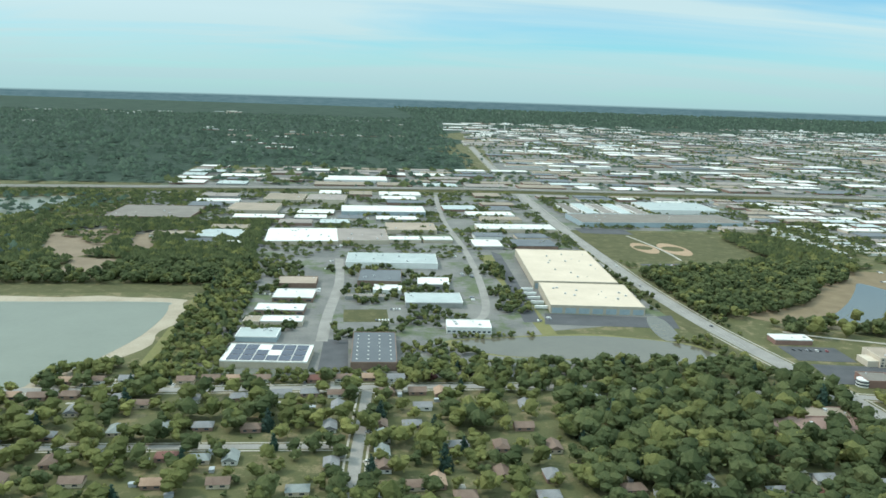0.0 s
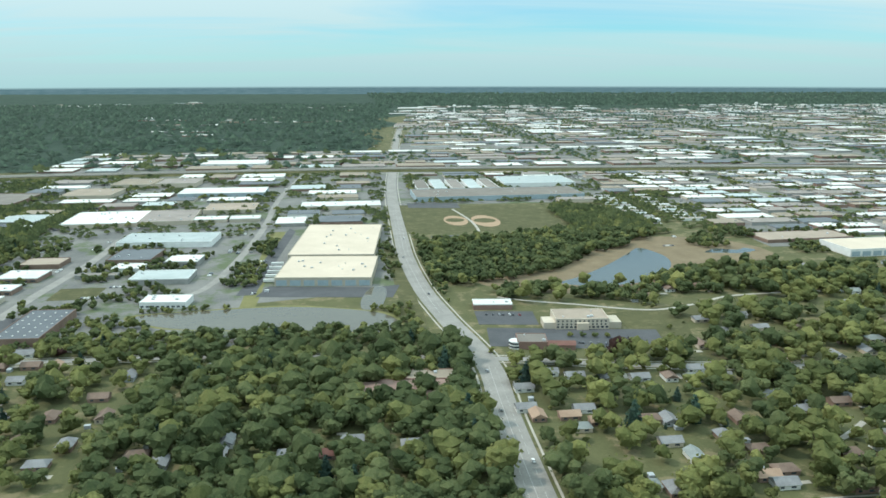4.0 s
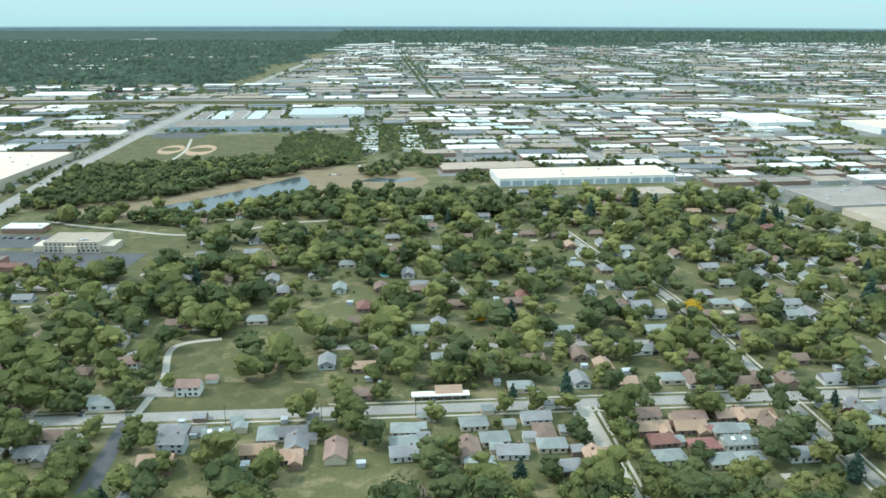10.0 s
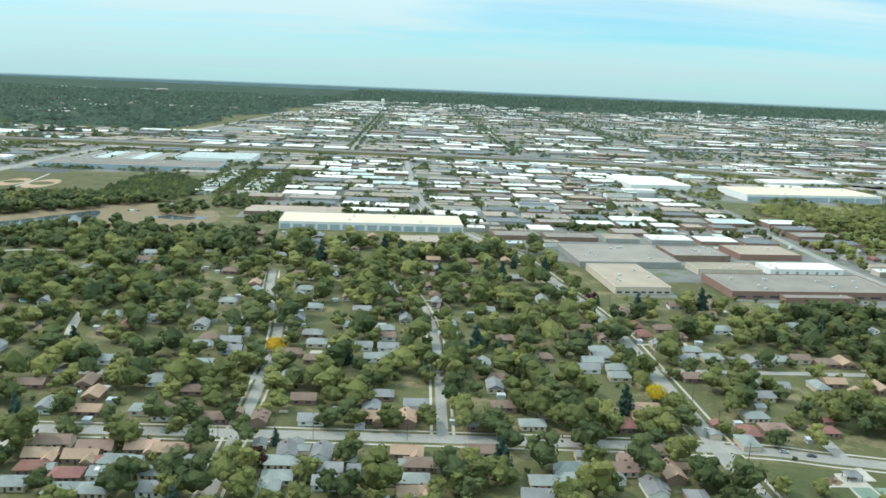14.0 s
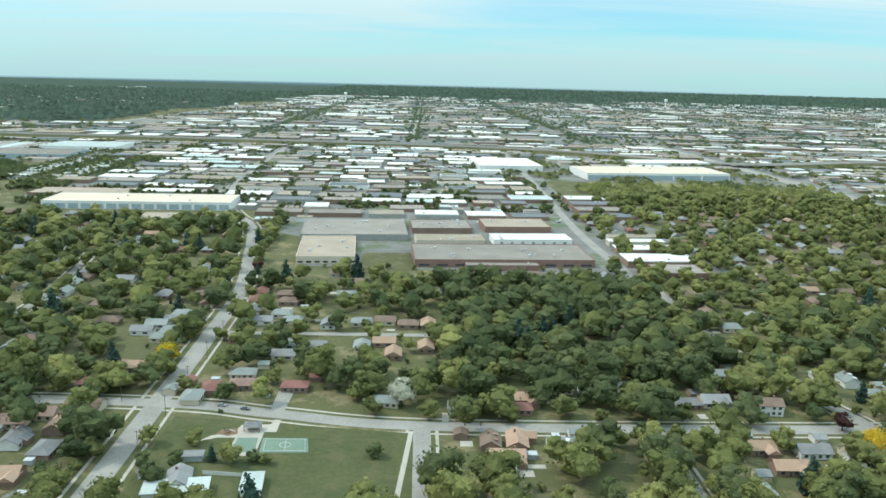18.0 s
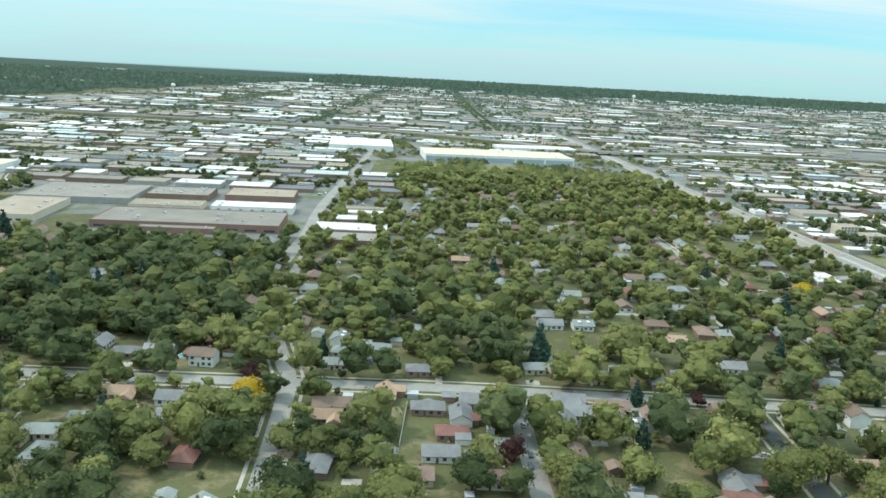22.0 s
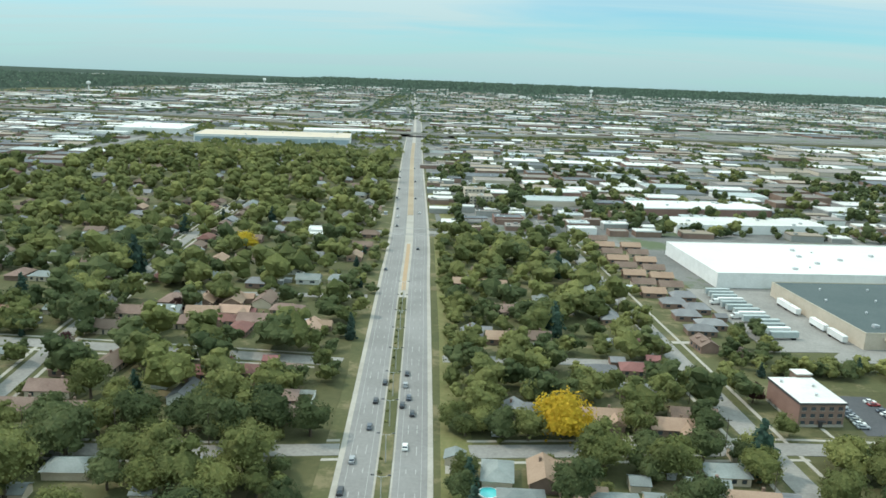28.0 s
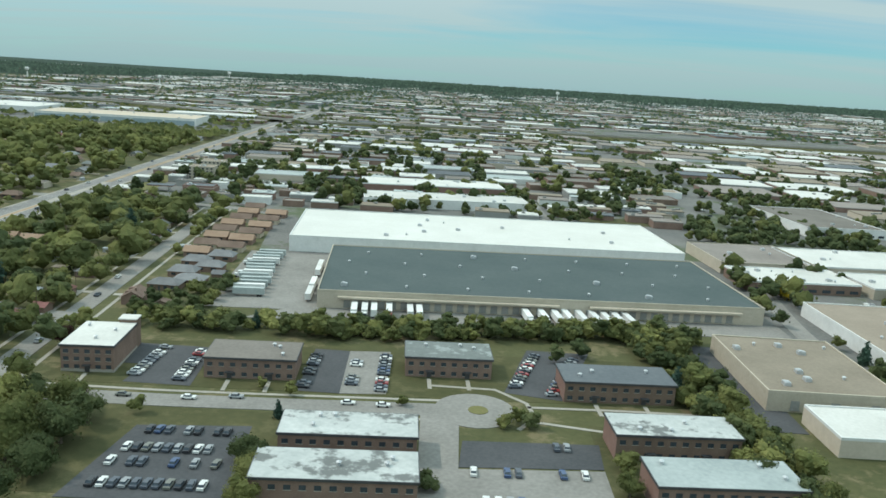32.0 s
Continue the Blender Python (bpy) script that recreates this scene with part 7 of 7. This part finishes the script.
# gardens: sheds, hedges and pads beside the houses
sheds, hedges, pads = Geo(), Wood(), Geo()
for x, y, a, s in LIST:
    for _ in range(2):
        q = Vector((x + rng.uniform(-13, 13), y + rng.uniform(-15, 15)))
        if taken(q.x, q.y, 2, 2, 0.5) or near_road(q.x, q.y, 2.5) or in_clear(q.x, q.y):
            continue
        k = rng.random()
        if k < 0.35:
            w, d = rng.uniform(1.3, 2.6), rng.uniform(1.2, 2.2)
            sheds.box(q.x - w, q.y - d, 0, q.x + w, q.y + d, 2.1)
            sheds.box(q.x - w - 0.2, q.y - d - 0.2, 2.1, q.x + w + 0.2, q.y + d + 0.2, 2.35)
        elif k < 0.6:
            w, d = rng.uniform(2, 4), rng.uniform(1.5, 3)
            pads.box(q.x - w, q.y - d, 0, q.x + w, q.y + d, 0.13)
        else:
            hedges.add(FAR[rng.randrange(4)], q.x, q.y, rng.uniform(1.0, 1.9), 0.0, rng)
tagged(new("garden_sheds", sheds.mesh("garden_sheds", M["grey_siding"])), "small grey garden sheds behind the houses", "sheds", kind="stuff")
tagged(new("patio_slabs", pads.mesh("patio_slabs", M["concrete"])), "pale patio slabs behind the houses", "patio", kind="stuff")
hedges.make("garden_shrubs", M["leaf_deep"], "rounded green shrubs in the gardens")
boxes = {}
for a, b, c, e in HOUSED:
    boxes.setdefault((int(a // 100), int(b // 100)), []).append((a, b, c, e))


def free_far(x, y):
    i, j = int(x // 100), int(y // 100)
    for u in (-1, 0, 1):
        for v in (-1, 0, 1):
            for a, b, c, e in boxes.get((i + u, j + v), ()):
                if abs(x - a) < c + 2 and abs(y - b) < e + 2:
                    return False
    return True


grow_far(21000, -400, 5600, 1810, 4950, 4, 8.5, lambda x, y: estate(x, y) and free_far(x, y) and noise.noise((x * 0.004, y * 0.004, 2)) > -0.25)
grow_far(11000, -4200, 700, 1820, 6000, 9, 16, lambda x, y: not (x > 330 + 0.07 * (y - 1800)) and not (y < 2250 and x > -420 and not free_far(x, y)))
grow_far(2500, -3500, -420, 1000, 1850, 6, 10, lambda x, y: noise.noise((x * 0.003, y * 0.003, 4)) > -0.1 and abs(y - 1690) > 60)
grow_far(3500, 900, 8500, 4500, 5600, 6, 12, lambda x, y: estate(x, y) and free_far(x, y) and noise.noise((x * 0.0016, y * 0.003, 12)) > -0.25)
grow_far(14000, 500, 9500, 5450, 9600, 11, 21, free_far)
for x, lean in ((900, 30), (1300, 40), (1750, -30), (2500, -60), (3100, 0), (3900, 0)):
    y = 1850
    while y < 4700:
        for side in (-10, 10):
            if rng.random() < 0.75:
                pending.append((x + lean * (y - 1850) / 3150 + side + rng.uniform(-2, 2), y, rng.uniform(4, 7), "dist" if y < 2700 else "tiny"))
        y += 13
grow_far(1500, 3300, 6500, 300, 1900, 5, 9, lambda x, y: free_far(x, y))

pending = [p for p in pending if not any(abs(p[0] - a) < 8 and -16 < p[1] - b < 6 and p[2] > 2 and (p[0], p[1]) != (a, b) for a, b in TREED)]
seats = {}
for x, y in SEEN:
    for i in range(int((x - 16) // 20), int((x + 16) // 20) + 1):
        for j in range(int((y - 26) // 20), int((y + 10) // 20) + 1):
            seats.setdefault((i, j), []).append((x, y))


def blocks_view(x, y, size):
    """Gardens on the street side of a house stay open."""
    return any(abs(x - a) < 4.5 + 0.5 * size and -5.0 - 1.3 * size < y - b < 4.5 + 0.4 * size for a, b in seats.get((int(x // 20), int(y // 20)), ()))


def hides_street(x, y, size):
    """Kerbside trees leave most of the long street open."""
    for x0, y0, x1, y1 in ((385, 316, 761, 311), (761, 311, 1185, 299), (1185, 299, 1311, 276), (1311, 276, 1948, 268)):
        if x0 <= x < x1:
            return 0 < y0 + (y1 - y0) * (x - x0) / (x1 - x0) - y < 4.0 + 1.7 * size
    return False


pending = [p for p in pending if not (748 < p[0] < 785 and 299 < p[1] < 327)]
pending = [p for p in pending if p[2] < 2.6 or not hides_street(*p[:3]) or rng.random() < 0.3]
pending = [p for p in pending if p[2] < 2.6 or not blocks_view(*p[:3]) or rng.random() < 0.36]
pending.sort(key=lambda p: p[1] + abs(p[0] - 1900) * 0.115 + (400 if p[2] < 3.9 else 0))
singles = 0
for x, y, s, near in pending:
    if near == "mid" and singles < 285:
        tree(("spruce" if rng.random() < 0.025 else rng.choice(("deep", "deep", "deep", "green", "green", "green", "green", "fresh")) + str(rng.randrange(4))), x, y, s, rng.uniform(0, 360))
        singles += 1
        continue
    shape = rng.choice(DIST if near == "far" and y > 1000 else FAR if near == "mid" and y > 340 else CLOSE if near == "mid" and y < 225 and s > 3 else SHAPES[near])
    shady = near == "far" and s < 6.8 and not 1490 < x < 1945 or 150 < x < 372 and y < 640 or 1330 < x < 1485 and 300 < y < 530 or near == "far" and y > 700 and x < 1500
    # the wood at x 1490 to 1945 gets brighter leaves to imitate haze
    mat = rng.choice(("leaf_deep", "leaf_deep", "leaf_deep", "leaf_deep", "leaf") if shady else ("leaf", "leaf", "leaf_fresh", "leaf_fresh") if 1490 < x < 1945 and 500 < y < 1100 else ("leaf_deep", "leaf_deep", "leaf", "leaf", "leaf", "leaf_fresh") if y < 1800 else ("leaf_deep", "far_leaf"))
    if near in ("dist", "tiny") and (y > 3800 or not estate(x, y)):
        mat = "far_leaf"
    if near == "mid" and rng.random() < 0.03:
        shape, mat = SPRUCE, "leaf_blue"
        s *= 0.8
    elif near == "mid" and rng.random() < 0.001:
        mat = "leaf_red"
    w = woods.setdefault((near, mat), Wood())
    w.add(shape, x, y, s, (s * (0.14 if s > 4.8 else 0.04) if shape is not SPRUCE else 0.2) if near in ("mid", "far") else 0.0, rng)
LABELS = {"leaf_fresh": "many yellow-green trees in fresh leaf", "leaf": "many green broadleaf trees of the suburb", "leaf_deep": "many dark green trees and woods", "far_leaf": "dark dense woods in the distance", "leaf_blue": "scattered blue-green conifers", "leaf_red": "scattered dark red trees"}
for (near, mat), w in woods.items():
    w.make({"mid": "trees", "far": "woods", "dist": "distant_woods", "tiny": "distant_woods"}[near], M[mat], LABELS[mat], near in ("dist", "tiny"))


# cars too far off to tell apart
specks = {0: Geo(), 1: Geo(), 2: Geo()}
for x0, x1, y0, y1, n in ((1200, 1480, 570, 1600, 260), (640, 1060, 900, 1680, 240), (-130, 330, 700, 1700, 260), (2000, 2440, 560, 1450, 420), (2430, 3100, 150, 1400, 260), (-400, 4200, 1820, 3200, 900)):
    done = 0
    while done < n:
        x, y = rng.uniform(x0, x1), rng.uniform(y0, y1)
        run, a = rng.randrange(1, 7), rng.random() < 0.5
        done += run
        for i in range(run):
            px, py = (x + 3.0 * i, y) if a else (x, y + 3.0 * i)
            if free_far(px, py) and not near_road(px, py, 1.0) and not water_here(px, py) and not (1200 < px < 1320 and py < 660):
                w, d = (0.9, 2.2) if a else (2.2, 0.9)
                g = specks[rng.choice((0, 0, 1, 2))]
                g.box(px - w, py - d, 0.35, px + w, py + d, 0.95)
                g.box(px - w * 0.8, py - d * 0.55, 0.95, px + w * 0.8, py + d * 0.55, 1.45)
for k, g in specks.items():
    tagged(new("distant_cars", g.mesh("distant_cars", CAR_PAINT[(0, 3, 2)[k]])), ("white", "dark", "silver")[k] + " cars parked in distant yards", "cars", kind="stuff")


def utility_pole(x, y, turn):
    t = thing("utility_pole", "tall brown wooden utility pole with a crossarm", "utility pole", pose(x, y, 0, 0, 0, turn), "utility poles along streets")
    part("pole", Geo().tube((0, 0, 0), (0, 0, 11), 0.17, 0.12, 6), M["bark"], t)
    part("crossarm", Geo().box(-1.2, -0.07, 10.1, 1.2, 0.07, 10.3), M["bark"], t)


for y in range(170, 560, 38):
    utility_pole(1192.5, y, 0)
for x in range(1856, 1945, 30):
    utility_pole(x, 183.5, 90)
for x in range(430, 1170, 46):
    utility_pole(x, 303.5 + (760 - x) * 0.006, 90)
for y in range(160, 520, 36):
    utility_pole(2081 + (300 - y) * 0.05, y, 0)

# ---- lamps, towers ----
def lamp_post(x, y, arms):
    t = thing("street_lamp", "tall grey street lamp with arms over the road", "street lamp", pose(x, y, 0.3), "lamps of the highway")
    part("pole", Geo().tube((0, 0, 0), (0, 0, 9.5), 0.16, 0.09, 8), M["metal"], t)
    for s in arms:
        arm = part("arm", Geo().tube((0, 0, 9.3), (2.6 * s, 0, 10.0), 0.07, 0.05, 6), M["metal"], t)
        part("lamp_head", Geo().box(2.4 * s - 0.5, -0.2, 9.9, 2.4 * s + 0.5, 0.2, 10.15), M["dark_metal"], arm)


for y in range(150, 372, 26):
    lamp_post(1974.3 - (y - 150) * 0.031, y, (1, -1))


def water_tower(x, y, h, r):
    t = thing("water_tower", "distant white water tower on a slender stem", "water tower", pose(x, y, 0), "distant water towers")
    part("stem", Geo().tube((0, 0, 0), (0, 0, h - r), r * 0.4, r * 0.25, 12), M["white_wall"], t)
    g = Geo()
    for i in range(6):
        a, b = -1.2 + i * 0.45, -1.2 + (i + 1) * 0.45
        g.tube((0, 0, h + r * 0.8 * math.sin(a)), (0, 0, h + r * 0.8 * math.sin(b)), r * math.cos(a), max(0.1, r * math.cos(b)), 14)
    part("tank", g, M["white_wall"], t)


water_tower(2800, 4700, 42, 11)
water_tower(900, 4600, 40, 10)
water_tower(650, 2900, 34, 8)
water_tower(1100, 3000, 32, 7)
for i in range(9):
    t = thing("storage_tank", "white cylindrical storage tank", "tank", pose(4150 + (i % 5) * 55, 4100 + (i // 5) * 70, 0), "distant tank farm")
    part("shell", Geo().tube((0, 0, 0), (0, 0, 15), 20, 20, 20), M["white_wall"], t)
    part("lid", Geo().tube((0, 0, 15), (0, 0, 17), 20, 3, 20), M["white_roof"], t)
t = thing("storage_tank", "squat cream storage tank among sheds", "tank", pose(1232, 1080, 0))
part("shell", Geo().tube((0, 0, 0), (0, 0, 10), 7, 7, 20), M["cream_roof"], t)
part("lid", Geo().tube((0, 0, 10), (0, 0, 11.5), 7, 1, 20), M["white_roof"], t)

t = thing("pool_house", "low white building with a pale roof beside the park", "building", pose(1218, 214, 0, 0, 0, 8))
part("wall", Geo().box(-12, -5, 0, 12, 5, 3.2), M["siding"], t)
part("roof", Geo().box(-12.6, -5.6, 3.2, 12.6, 5.6, 3.6), M["teal_roof"], t)



def garden_pool(x, y, r):
    t = thing("swimming_pool", "round raised garden pool with turquoise water", "pool", pose(x, y, 0), "garden pools")
    part("wall", Geo().tube((0, 0, 0), (0, 0, 1.1), r, r, 20), M["siding"], t)
    part("rim", Geo().tube((0, 0, 1.1), (0, 0, 1.22), r + 0.25, r + 0.25, 20), M["white_wall"], t)
    part("pool_water", Geo().tube((0, 0, 1.0), (0, 0, 1.226), r - 0.15, r - 0.15, 20), M["pool"], t, "turquoise water")


for x, y, r in ((743, 525, 4.0), (1474, 302, 3.2), (2005, 159, 3.0)):
    garden_pool(x, y, r)
long_roof = thing("carport", "long low carport with a white flat roof beside a street", "carport", pose(766, 322, 0, 0, 0, -1))
part("roof", Geo().box(-15, -2.6, 2.6, 15, 2.6, 2.85), M["bright_roof"], long_roof)
part("fascia", Geo().box(-15.1, -2.7, 2.2, 15.1, -2.605, 2.86), M["white_wall"], long_roof)
for x in range(-14, 15, 4):
    for y in (-2.3, 2.3):
        part("post", Geo().box(x - 0.1, y - 0.1, 0, x + 0.1, y + 0.1, 2.6), M["metal"], long_roof)

# ---- bring the plan to the model's scale ----
for ob in list(scene.objects):
    if ob.parent is None and ob.type in ("MESH", "EMPTY"):
        ob.matrix_basis = Matrix.Scale(S, 4) @ ob.matrix_basis
